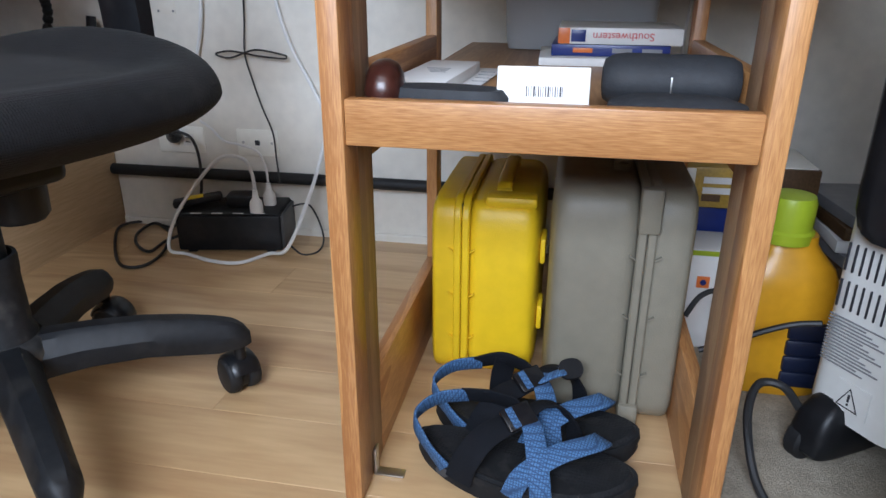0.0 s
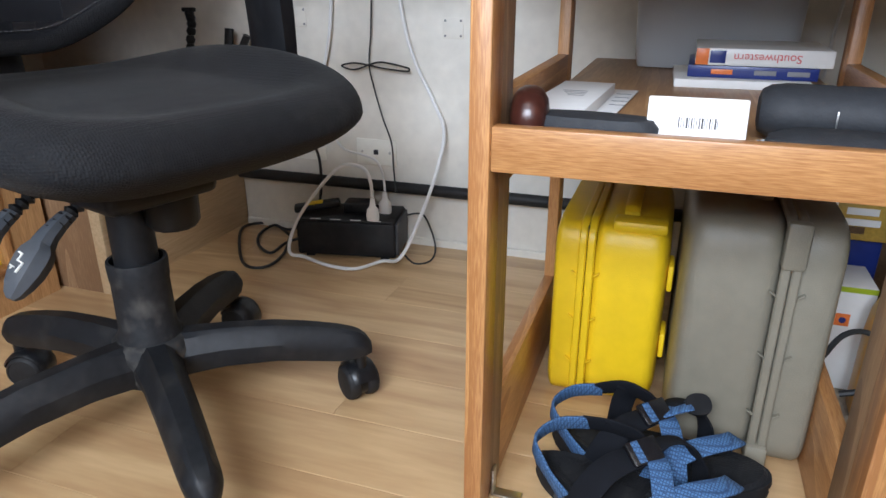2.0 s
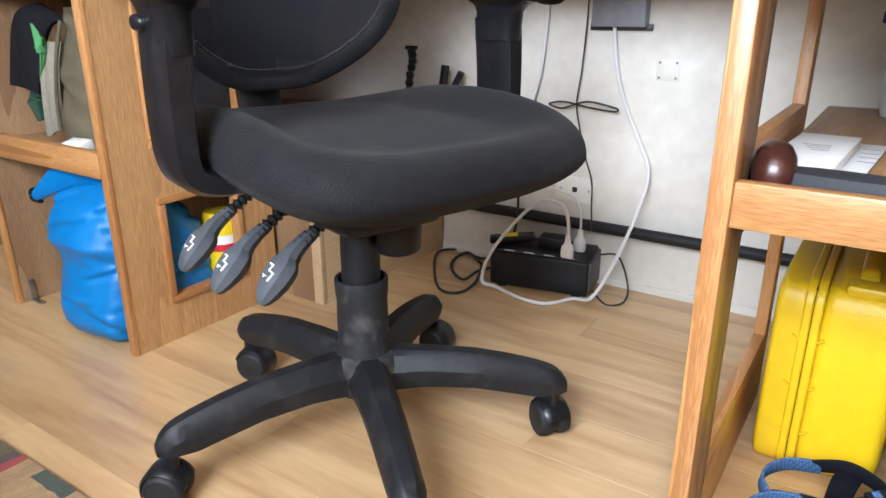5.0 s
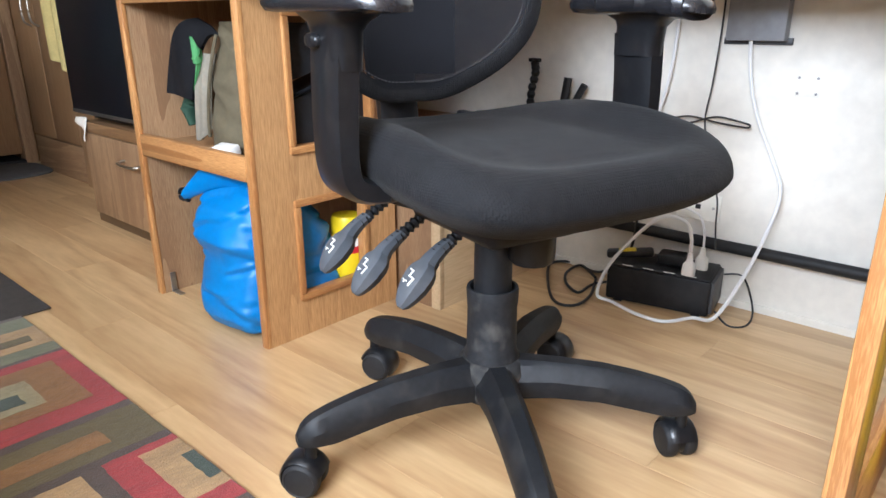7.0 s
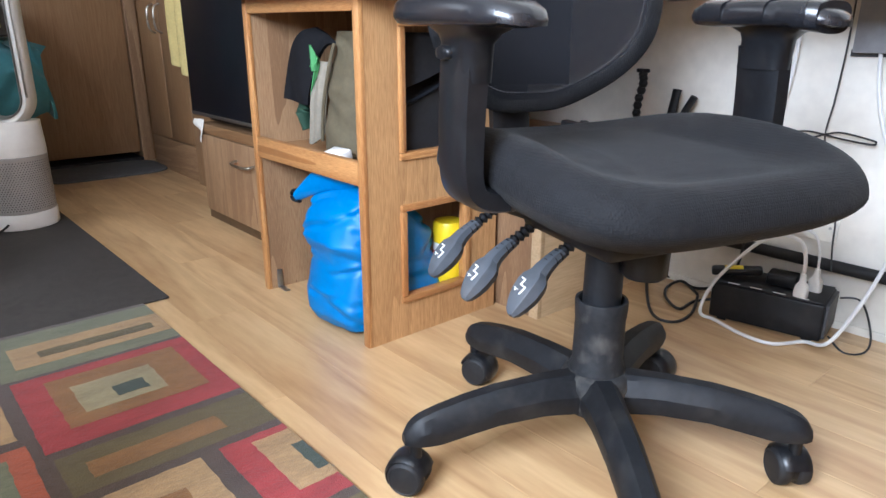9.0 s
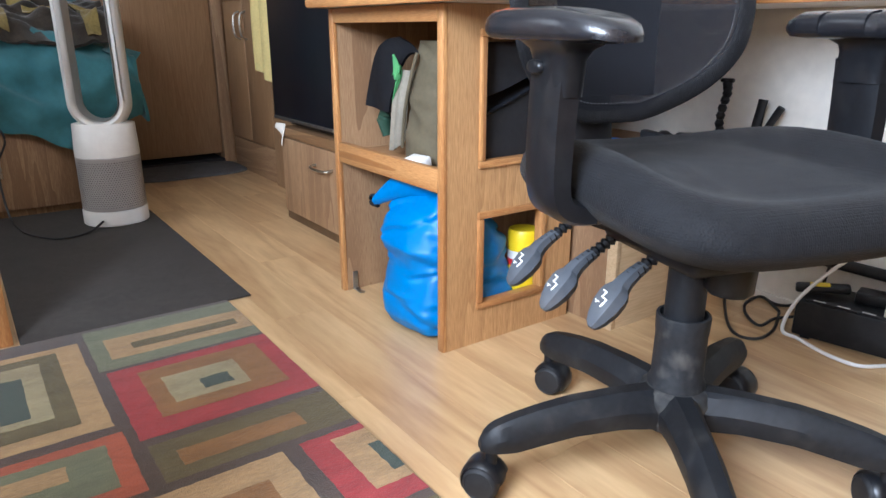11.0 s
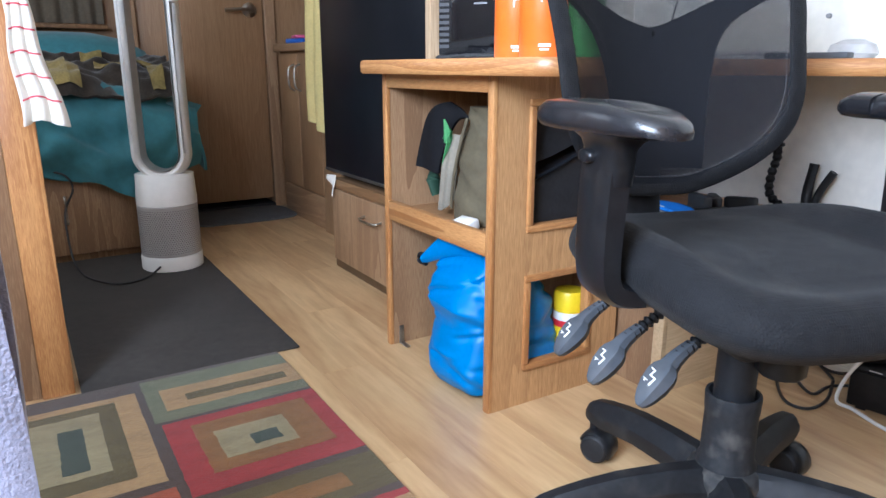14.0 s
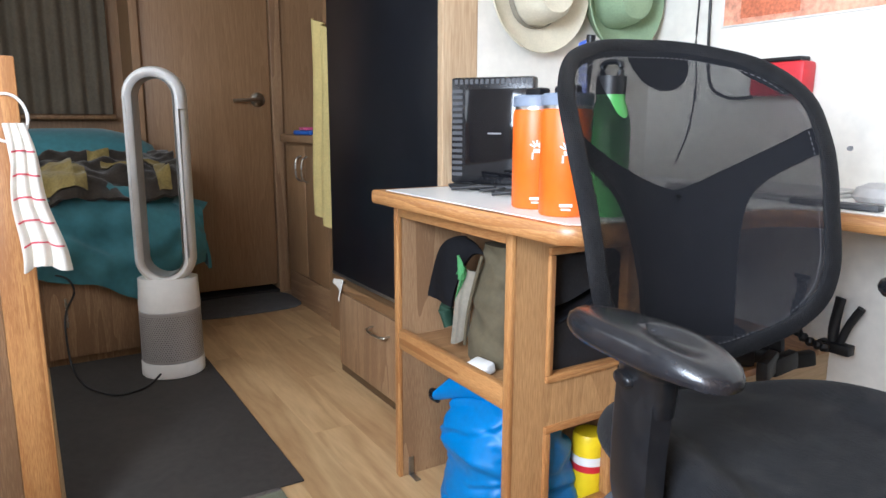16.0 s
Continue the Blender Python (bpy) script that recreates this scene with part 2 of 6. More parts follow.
leather = material("dark_brown_leather", (0.045, 0.013, 0.009), 0.28, vary=0.3, scale=14, bump=0.15, bump_scale=160)
neoprene = material("charcoal_neoprene", (0.022, 0.024, 0.028), 0.7, vary=0.2, scale=12, bump=0.3, bump_scale=400)
jug_yellow = material("jug_yellow", (0.62, 0.30, 0.010), 0.33, vary=0.08, scale=6)
lime = material("lime_cap", (0.36, 0.46, 0.02), 0.4, vary=0.06)
heater_white = material("heater_enamel", (0.66, 0.66, 0.63), 0.4, vary=0.04, spots=0.05)
blue_cloth = material("blue_microfibre", (0.02, 0.20, 0.72), 0.9, vary=0.1, scale=30, bump=0.4, bump_scale=400)
art_a, art_b = material("print_salmon", (0.72, 0.33, 0.22), 0.4, vary=0.45, scale=9), material("print_white", (0.80, 0.79, 0.76), 0.4)
bark = material("print_rust", (0.55, 0.16, 0.08), 0.4, vary=0.4, scale=14)


def clear_plastic(name, colour, clear, rough=0.3):
    mat = bpy.data.materials.new(name)
    mat.use_nodes = True
    nd, ln = mat.node_tree.nodes, mat.node_tree.links
    p = nd["Principled BSDF"]
    p.inputs["Base Color"].default_value, p.inputs["Roughness"].default_value = (*colour, 1), rough
    t = nd.new("ShaderNodeBsdfTransparent")
    t.inputs[0].default_value = (0.9, 0.92, 0.95, 1)
    mx = nd.new("ShaderNodeMixShader")
    mx.inputs[0].default_value = clear
    ln.new(p.outputs[0], mx.inputs[1])
    ln.new(t.outputs[0], mx.inputs[2])
    ln.new(mx.outputs[0], nd["Material Output"].inputs[0])
    return mat


tub_plastic = clear_plastic("frosted_tub", (0.56, 0.57, 0.58), 0.35)


def net(name, colour, pitch, hole):
    """Woven mesh: round holes on a staggered grid."""
    mat = bpy.data.materials.new(name)
    mat.use_nodes = True
    nd, ln = mat.node_tree.nodes, mat.node_tree.links
    p = nd["Principled BSDF"]
    p.inputs["Base Color"].default_value, p.inputs["Roughness"].default_value = (*colour, 1), 0.8
    p.inputs["Specular IOR Level"].default_value = 0.15
    co = nd.new("ShaderNodeTexCoord")
    sp = nd.new("ShaderNodeSeparateXYZ")
    ln.new(co.outputs["Object"], sp.inputs[0])
    waves = []
    for ax, other in ((1, 2), (2, 1)):
        m1 = nd.new("ShaderNodeMath")
        m1.operation = "MULTIPLY_ADD"
        ln.new(sp.outputs[ax], m1.inputs[0])
        m1.inputs[1].default_value = math.tau / pitch
        m1.inputs[2].default_value = 0
        m2 = nd.new("ShaderNodeMath")
        m2.operation = "SINE"
        ln.new(m1.outputs[0], m2.inputs[0])
        waves.append(m2)
    mu = nd.new("ShaderNodeMath")
    mu.operation = "MULTIPLY"
    ln.new(waves[0].outputs[0], mu.inputs[0])
    ln.new(waves[1].outputs[0], mu.inputs[1])
    gt = nd.new("ShaderNodeMath")
    gt.operation = "GREATER_THAN"
    gt.inputs[1].default_value = hole
    ln.new(mu.outputs[0], gt.inputs[0])
    t = nd.new("ShaderNodeBsdfTransparent")
    mx = nd.new("ShaderNodeMixShader")
    ln.new(gt.outputs[0], mx.inputs[0])
    ln.new(p.outputs[0], mx.inputs[1])
    ln.new(t.outputs[0], mx.inputs[2])
    ln.new(mx.outputs[0], nd["Material Output"].inputs[0])
    return mat


back_net = net("chair_net", (0.009, 0.0095, 0.012), 0.0023, 0.44)


def fabric(name, colour, pitch, dust=0.0):
    """Knitted upholstery with a small diamond relief."""
    mat = material(name, colour, 0.7, vary=0.25, scale=7, spots=dust, spec=0.14, sheen=0.03)
    nd, ln = mat.node_tree.nodes, mat.node_tree.links
    co = nd.new("ShaderNodeTexCoord")
    vo = nd.new("ShaderNodeTexVoronoi")
    vo.inputs["Scale"].default_value = 1 / pitch
    vo.inputs["Randomness"].default_value = 0.4
    ln.new(co.outputs["Object"], vo.inputs["Vector"])
    b = nd.new("ShaderNodeBump")
    b.inputs["Strength"].default_value, b.inputs["Distance"].default_value = 0.8, 0.0011
    ln.new(vo.outputs["Distance"], b.inputs["Height"])
    ln.new(b.outputs[0], nd["Principled BSDF"].inputs["Normal"])
    return mat


seat_fabric = fabric("seat_knit", (0.0105, 0.0108, 0.012), 0.0028, 0.08)
rim_weave = fabric("rim_weave", (0.009, 0.009, 0.010), 0.0030, 0.03)


def patterned_web(name, a, b_, pitch):
    mat = bpy.data.materials.new(name)
    mat.use_nodes = True
    nd, ln = mat.node_tree.nodes, mat.node_tree.links
    p = nd["Principled BSDF"]
    p.inputs["Roughness"].default_value = 0.85
    co = nd.new("ShaderNodeTexCoord")
    vo = nd.new("ShaderNodeTexVoronoi")
    vo.inputs["Scale"].default_value = 1 / pitch
    vo.distance = "CHEBYCHEV"
    vo.inputs["Randomness"].default_value = 0.1
    ln.new(co.outputs["Object"], vo.inputs["Vector"])
    cr = nd.new("ShaderNodeValToRGB")
    cr.color_ramp.elements[0].position, cr.color_ramp.elements[1].position = 0.28, 0.46
    cr.color_ramp.elements[0].color, cr.color_ramp.elements[1].color = (*a, 1), (*b_, 1)
    ln.new(vo.outputs["Distance"], cr.inputs[0])
    ln.new(cr.outputs[0], p.inputs["Base Color"])
    return mat


blue_web = patterned_web("blue_webbing", (0.075, 0.17, 0.34), (0.022, 0.055, 0.13), 0.0034)


def rug_mat(name, colour):
    return material(name, colour, 0.96, vary=0.22, scale=9, bump=0.9, bump_scale=420, sheen=0.15, stretch=(3.5, 1, 1))


rug_brown, rug_red, rug_tan = rug_mat("rug_brown", (0.054, 0.032, 0.020)), rug_mat("rug_red", (0.259, 0.025, 0.025)), rug_mat("rug_tan", (0.310, 0.194, 0.086))
rug_olive, rug_green, rug_dgreen = rug_mat("rug_olive", (0.090, 0.068, 0.025)), rug_mat("rug_green", (0.122, 0.126, 0.072)), rug_mat("rug_dark_green", (0.036, 0.050, 0.036))
rug_ochre, rug_rust, rug_sand = rug_mat("rug_ochre", (0.194, 0.090, 0.025)), rug_mat("rug_rust", (0.302, 0.068, 0.029)), rug_mat("rug_sand", (0.245, 0.202, 0.108))

# ---------------- mesh helpers ----------------
UP = Vector((0, 0, 1))


def finish(bm, mat, smooth=40):
    bmesh.ops.recalc_face_normals(bm, faces=bm.faces)
    me = bpy.data.meshes.new("m")
    for f in bm.faces:
        f.smooth = smooth > 0
    for e in bm.edges:
        if len(e.link_faces) == 2 and e.calc_face_angle(0) > radians(smooth):
            e.smooth = False
    bm.to_mesh(me)
    bm.free()
    me.materials.append(mat)
    return me


def thing(name, loc, label, category, group="", rz=0, kind=""):
    ob = new(name)
    ob.empty_display_size = 0.05
    ob.matrix_basis = pose(*loc, 0, 0, rz)
    return tagged(ob, label, category, group, kind)


def part(name, bm, mat, parent, label="", local=False, smooth=40):
    """One mesh under a thing (or under a part of it); built in world metres unless local."""
    top = parent
    while top.parent:
        top = top.parent
    if not local:
        bm.transform(top.matrix_basis.inverted())
    ob = new(name, finish(bm, mat, smooth))
    ob.parent = parent
    return tagged(ob, label)


def solo(name, bm, mat, label, category, kind="", group="", smooth=40, at=None):
    """A top-level thing that is one mesh, with its origin at its base."""
    if at is None:
        lo = [min(v.co[i] for v in bm.verts) for i in range(3)]
        hi = [max(v.co[i] for v in bm.verts) for i in range(3)]
        at = ((lo[0] + hi[0]) / 2, (lo[1] + hi[1]) / 2, lo[2])
    bmesh.ops.translate(bm, verts=bm.verts, vec=-Vector(at))
    ob = new(name, finish(bm, mat, smooth))
    ob.location = at
    return tagged(ob, label, category, group, kind)


def box(x0, x1, y0, y1, z0, z1, r=0.0015, bm=None, seg=2):
    own = bmesh.new()
    bmesh.ops.create_cube(own, size=1)
    for v in own.verts:
        v.co = Vector((x0 if v.co.x < 0 else x1, y0 if v.co.y < 0 else y1, z0 if v.co.z < 0 else z1))
    if r:
        r = min(r, 0.45 * min(abs(x1 - x0), abs(y1 - y0), abs(z1 - z0)))
        bmesh.ops.bevel(own, geom=own.edges[:], offset=r, segments=seg, affect="EDGES", profile=0.5)
    return own if bm is None else join(bm, own)


def join(bm, other):
    me = bpy.data.meshes.new("t")
    other.to_mesh(me)
    other.free()
    bm.from_mesh(me)
    bpy.data.meshes.remove(me)
    return bm


def turned(bm, m):
    bm.transform(m)
    return bm


def loft(rings, cap=True, closed=True, bm=None):
    bm = bm or bmesh.new()
    rows = [[bm.verts.new(p) for p in ring] for ring in rings]
    n = len(rows[0])
    for a, b in zip(rows, rows[1:]):
        for i in range(n if closed else n - 1):
            j = (i + 1) % n
            bm.faces.new((a[i], a[j], b[j], b[i]))
    if cap and closed:
        bm.faces.new(rows[0][::-1])
        bm.faces.new(rows[-1])
    return bm


def lathe(profile, centre=(0, 0, 0), seg=32, cap=True):
    c = Vector(centre)
    return loft([[c + Vector((r * math.cos(a), r * math.sin(a), z)) for a in (math.tau * i / seg for i in range(seg))] for r, z in profile], cap)


def smooth_line(points, steps=6, closed=False):
    """A Catmull-Rom line through the points."""
    pts = [Vector(p) for p in points]
    out = []
    n = len(pts)
    for i in range(n if closed else n - 1):
        p = [pts[(i + k) % n] if closed else pts[min(max(i + k, 0), n - 1)] for k in (-1, 0, 1, 2)]
        for s in range(steps):
            t = s / steps
            out.append(0.5 * (2 * p[1] + (p[2] - p[0]) * t + (2 * p[0] - 5 * p[1] + 4 * p[2] - p[3]) * t * t + (3 * p[1] - p[0] - 3 * p[2] + p[3]) * t**3))
    if not closed:
        out.append(pts[-1])
    return out


def sweep(line, w, h=None, seg=10, closed=False, square=False, up=UP, cap=True, bm=None):
    """A tube or strap along a line; w and h are half sizes, or functions of 0..1."""
    h = w if h is None else h
    fw, fh = (w if callable(w) else lambda t: w), (h if callable(h) else lambda t: h)
    n = len(line)
    rings = []
    for i, p in enumerate(line):
        a, b = (line[(i - 1) % n], line[(i + 1) % n]) if closed else (line[max(i - 1, 0)], line[min(i + 1, n - 1)])
        d = (Vector(b) - Vector(a)).normalized()
        side = d.cross(up)
        side = side.normalized() if side.length > 1e-4 else Vector((1, 0, 0))
        top = side.cross(d).normalized()
        t = i / max(n - 1, 1)
        if square:
            e = 0.35
            ring = []
            for u, v in ((1, 1 - e), (1 - e, 1), (e - 1, 1), (-1, 1 - e), (-1, e - 1), (e - 1, -1), (1 - e, -1), (1, e - 1)):
                ring.append(Vector(p) + side * u * fw(t) + top * v * fh(t))
        else:
            ring = [Vector(p) + side * math.cos(math.tau * k / seg) * fw(t) + top * math.sin(math.tau * k / seg) * fh(t) for k in range(seg)]
        rings.append(ring)
    if closed:
        rings.append(rings[0])
        bm2 = loft(rings, False)
        bmesh.ops.remove_doubles(bm2, verts=bm2.verts, dist=1e-6)
    else:
        bm2 = loft(rings, cap)
    return bm2 if bm is None else join(bm, bm2)


def rod(a, b, r, r2=None, seg=16, bm=None):
    r2 = r if r2 is None else r2
    return sweep([Vector(a), Vector(b)], lambda t: r + (r2 - r) * t, None, seg, bm=bm, up=UP if abs((Vector(b) - Vector(a)).normalized().z) < 0.95 else Vector((0, 1, 0)))


def superellipse(cx, cy, z, rx, ry, n=40, power=2.6):
    out = []
    for i in range(n):
        a = math.tau * i / n
        c, s = math.cos(a), math.sin(a)
        out.append(Vector((cx + rx * math.copysign(abs(c) ** (2 / power), c), cy + ry * math.copysign(abs(s) ** (2 / power), s), z)))
    return out


def sheet(f, nu, nv, thick, uv=((0, 1), (0, 1))):
    """A thick curved sheet; f(u, v) gives its middle."""
    bm = bmesh.new()
    grid = [[bm.verts.new(f(uv[0][0] + (uv[0][1] - uv[0][0]) * i / nu, uv[1][0] + (uv[1][1] - uv[1][0]) * j / nv)) for j in range(nv + 1)] for i in range(nu + 1)]
    for i in range(nu):
        for j in range(nv):
            bm.faces.new((grid[i][j], grid[i + 1][j], grid[i + 1][j + 1], grid[i][j + 1]))
    bmesh.ops.recalc_face_normals(bm, faces=bm.faces)
    if thick:
        bmesh.ops.solidify(bm, geom=bm.faces[:], thickness=thick)
    return bm


def lettering(text, size, m, mat, parent, name="lettering"):
    cu = bpy.data.curves.new("t", "FONT")
    cu.body, cu.size, cu.extrude, cu.align_x, cu.align_y = text, size, 0.0002, "CENTER", "CENTER"
    tmp = new("t", cu)
    me = bpy.data.meshes.new_from_object(tmp.evaluated_get(bpy.context.evaluated_depsgraph_get()))
    bpy.data.objects.remove(tmp)
    me.transform(m)
    bm = bmesh.new()
    bm.from_mesh(me)
    return part(name, bm, mat, parent)


def framed_panel(x0, x1, y0, y1, z0, z1, holes):
    """A board of thickness x0..x1 standing along y, with rectangular holes (y0, y1, z0, z1) sorted upwards."""
    bm = bmesh.new()
    z = z0
    for ya, yb, za, zb in holes:
        box(x0, x1, y0, y1, z, za, 0, bm)
        box(x0, x1, y0, ya, za, zb, 0, bm)
        box(x0, x1, yb, y1, za, zb, 0, bm)
        z = zb
    box(x0, x1, y0, y1, z, z1, 0, bm)
    bmesh.ops.remove_doubles(bm, verts=bm.verts, dist=1e-5)
    return bm

# ---------------- the room ----------------
WALL_Y, SOUTH, EAST, WEST, TOP = 1.56, -0.95, 0.95, -3.95, 2.02


def structure(name, bm, mat, label, category):
    return solo(name, bm, mat, label, category, "structure", at=(0, 0, 0), smooth=0)


floor = structure("floor", box(WEST - 0.1, EAST + 0.1, SOUTH - 0.1, WALL_Y + 0.1, -0.06, -0.012, 0), rubber, "honey-coloured laminate plank floor with a worn satin finish", "floor")
structure("wall_north", box(WEST - 0.1, EAST + 0.1, WALL_Y, WALL_Y + 0.06, -0.012, TOP, 0), wall_paper, "cream vinyl wall with faint stains behind the desk", "wall")
structure("wall_west", box(WEST - 0.06, WEST, SOUTH, WALL_Y, -0.012, TOP, 0), far_z, "wood-grain panelled end wall of the bedroom", "wall")
bm = bmesh.new()
for x0, x1, z0, z1 in ((WEST - 0.1, -2.82, -0.012, TOP), (-2.82, -1.78, -0.012, 1.01), (-2.82, -1.78, 1.65, TOP), (-1.78, -0.60, -0.012, TOP), (-0.60, 0.44, -0.012, 0.98), (-0.60, 0.44, 1.76, TOP), (0.44, EAST + 0.1, -0.012, TOP)):
    box(x0, x1, SOUTH - 0.06, SOUTH, z0, z1, 0, bm)
structure("wall_south", bm, wall_paper, "cream wall with two windows along the aisle", "wall")
structure("wall_east", box(EAST, EAST + 0.06, SOUTH, WALL_Y, -0.012, TOP, 0), far_z, "wood-grain wall at the end of the desk", "wall")
structure("ceiling", box(WEST - 0.1, EAST + 0.1, SOUTH - 0.1, WALL_Y + 0.1, TOP, TOP + 0.05, 0), ceiling_mat, "plain white ceiling panel", "ceiling")

# unseen wall stub, added to keep window light off the heater corner
structure("wall_closet", box(0.46, 0.51, SOUTH, 0.66, -0.012, TOP, 0), far_z, "plain wood-grain wall stub out of view, added to shade the heater corner", "wall")

# lower wall skirt under the desk and the bead at its foot
structure("trim", box(-0.98, 0.948, WALL_Y - 0.006, WALL_Y, -0.01, 0.13, 0.002), skirt_mat, "cream vinyl skirt at the foot of the wall", "trim")
structure("baseboard", box(-0.98, 0.948, WALL_Y - 0.016, WALL_Y - 0.006, -0.01, 0.018, 0.004), skirt_mat, "narrow cream bead along the floor", "baseboard")

# partition between the desk and the refrigerator
structure("wall_partition", box(-1.626, -1.602, 0.935, WALL_Y, -0.01, TOP, 0), wall_paper, "cream partition beside the refrigerator", "wall")
structure("partition_trim", box(-1.626, -1.600, 0.832, 0.935, -0.01, TOP, 0.003), pale_z, "light wood edge strip of the partition", "trim")

# boxed-in ledge behind the left pedestal
ledge = thing("ledge_box", (-1.07, 1.32, 0), "pale plywood boxed-in ledge under the desk", "box", kind="structure")
part("side_board", box(-0.998, -0.985, 1.083, WALL_Y - 0.002, -0.01, 0.36, 0.001), pale_ply, ledge)
part("front_board", box(-1.56, -1.012, 1.07, 1.083, -0.01, 0.36, 0.001), lam_z, ledge)
part("corner_strip", box(-1.012, -0.985, 1.068, 1.083, -0.01, 0.36, 0.001), pale_ply, ledge)
part("top_board", box(-1.56, -0.975, 1.06, WALL_Y - 0.002, 0.36, 0.376, 0.002), oak_x, ledge)

# pipe along the wall
pipe = solo("pipe", sweep(smooth_line([(-0.975, 1.531, 0.146), (-0.6, 1.53, 0.147), (-0.2, 1.531, 0.147), (0.3, 1.53, 0.146), (0.945, 1.531, 0.147)], 5), 0.0135, seg=14), rubber, "black foam-covered pipe along the foot of the wall", "pipe")

# ---------------- left pedestal and the desk top ----------------
PX0, PX1, PY0, PY1, DT = -1.582, -1.115, 0.69, 1.055, 0.71
desk = thing("desk", (-1.35, 0.9, 0), "oak desk pedestal with open shelves and framed side openings", "desk")
part("side_panel", framed_panel(PX1 - 0.016, PX1, PY0 + 0.004, PY1, 0, DT, [(0.786, 0.955, 0.094, 0.286), (0.786, 0.985, 0.405, 0.652)]), wood("pedestal_laminate", (0.35, 0.18, 0.07), (0.60, 0.355, 0.155), "z", grain=55, rough=0.45, contrast=0.6), desk, smooth=0)
part("side_panel", box(PX0, PX0 + 0.016, PY0 + 0.004, PY1, 0, DT, 0), lam_z, desk, smooth=0)
part("edge_strip", box(PX1 - 0.02, PX1 + 0.001, PY0 - 0.006, PY0 + 0.006, 0, DT, 0.003), oak_z, desk)
part("edge_strip", box(PX0 - 0.003, PX0 + 0.018, PY0 - 0.006, PY0 + 0.006, 0, DT, 0.003), oak_z, desk)
part("rail", box(PX0 + 0.018, PX1 - 0.02, PY0 - 0.006, PY0 + 0.014, 0.348, 0.396, 0.003), oak_x, desk)
part("top_rail", box(PX0 + 0.018, PX1 - 0.02, PY0 - 0.006, PY0 + 0.014, 0.677, DT, 0.003), oak_x, desk)
part("shelf", box(PX0 + 0.016, PX1 - 0.016, PY0 + 0.014, PY1, 0.358, 0.376, 0.001), shelf_x, desk)
part("back_panel", box(PX0 + 0.016, PX1 - 0.016, PY1, PY1 + 0.008, 0, DT, 0), lam_z, desk)
for z0, z1, ya, yb in ((0.094, 0.286, 0.786, 0.955), (0.405, 0.652, 0.786, 0.985)):
    for a, b, c, d, mt in ((ya - 0.013, yb + 0.013, z0 - 0.013, z0 + 0.002, oak_y), (ya - 0.013, yb + 0.013, z1 - 0.002, z1 + 0.013, oak_y), (ya - 0.013, ya + 0.002, z0 + 0.002, z1 - 0.002, oak_z), (yb - 0.002, yb + 0.013, z0 + 0.002, z1 - 0.002, oak_z)):
        part("moulding", box(PX1 - 0.018, PX1 + 0.007, a, b, c, d, 0.003), mt, desk)
bracket = box(PX0 + 0.018, PX0 + 0.021, PY0 + 0.02, PY0 + 0.034, 0.001, 0.05, 0.0005)
box(PX0 + 0.018, PX0 + 0.058, PY0 + 0.02, PY0 + 0.034, 0.001, 0.004, 0.0005, bracket)
part("bracket", bracket, steel, desk, "zinc angle bracket")

# one top over both pedestals, cut back over the knee space
TOPPLAN = [(-1.595, 0.645), (-0.938, 0.645), (-0.915, 0.668), (-0.897, 1.10), (-0.86, 1.165), (-0.80, 1.19), (-0.26, 1.19), (-0.20, 1.165), (-0.175, 1.10), (-0.165, 0.67), (-0.14, 0.645), (0.52, 0.645), (0.52, 1.556), (-1.595, 1.556)]
top = thing("worktop", (-0.55, 1.1, DT), "white laminate worktop with an oak front edge", "worktop")


def slab(plan, z0, z1):
    return loft([[Vector((x, y, z0)) for x, y in plan], [Vector((x, y, z1)) for x, y in plan]])


inner = [(-1.58, 0.662), (-0.943, 0.662), (-0.930, 0.678), (-0.914, 1.105), (-0.875, 1.178), (-0.80, 1.206), (-0.26, 1.206), (-0.186, 1.178), (-0.158, 1.105), (-0.148, 0.678), (-0.135, 0.662), (0.505, 0.662), (0.505, 1.556), (-1.58, 1.556)]
part("board", slab(inner, DT + 0.001, DT + 0.0312), white_lam, top, smooth=30)
# oak nosing that follows the front edge
nose = [Vector((x, y, DT + 0.0155)) for x, y in TOPPLAN[:12]]
part("edge_strip", sweep(smooth_line(nose, 1), 0.013, 0.0155, square=True), oak_x, top)
part("edge_strip", box(-1.598, -1.581, 0.65, 1.556, DT, DT + 0.031, 0.004), oak_y, top)

# ---------------- right pedestal ----------------
RX0, RX1, RY0 = -0.110, 0.312, 0.70
stand = thing("desk_pedestal", (0.1, 1.1, 0), "oak open-framed pedestal with one shelf", "desk")
for x0, x1 in ((RX0, RX0 + 0.022), (RX1 - 0.022, RX1)):
    part("post", box(x0, x1, RY0, RY0 + 0.045, 0, DT, 0.003), oak_z, stand)
    part("side_stile", box(x0 + 0.002, x1 - 0.002, RY0 + 0.045, RY0 + 0.10, 0, DT, 0.002), lam_z, stand)
    part("back_stile", box(x0 + 0.002, x1 - 0.002, 1.17, 1.21, 0, DT, 0.002), oak_z, stand)
    part("low_rail", box(x0 + 0.002, x1 - 0.002, RY0 + 0.10, 1.17, 0.0, 0.13, 0.002), oak_y, stand)
    part("shelf_rail", box(x0 + 0.002, x1 - 0.002, RY0 + 0.10, 1.17, 0.405, 0.505, 0.002), oak_y, stand)
    part("top_rail", box(x0 + 0.002, x1 - 0.002, RY0 + 0.10, 1.17, 0.66, DT, 0.002), oak_y, stand)
part("front_rail", box(RX0 + 0.022, RX1 - 0.022, RY0 + 0.004, RY0 + 0.022, 0.438, 0.483, 0.002), oak_x, stand)
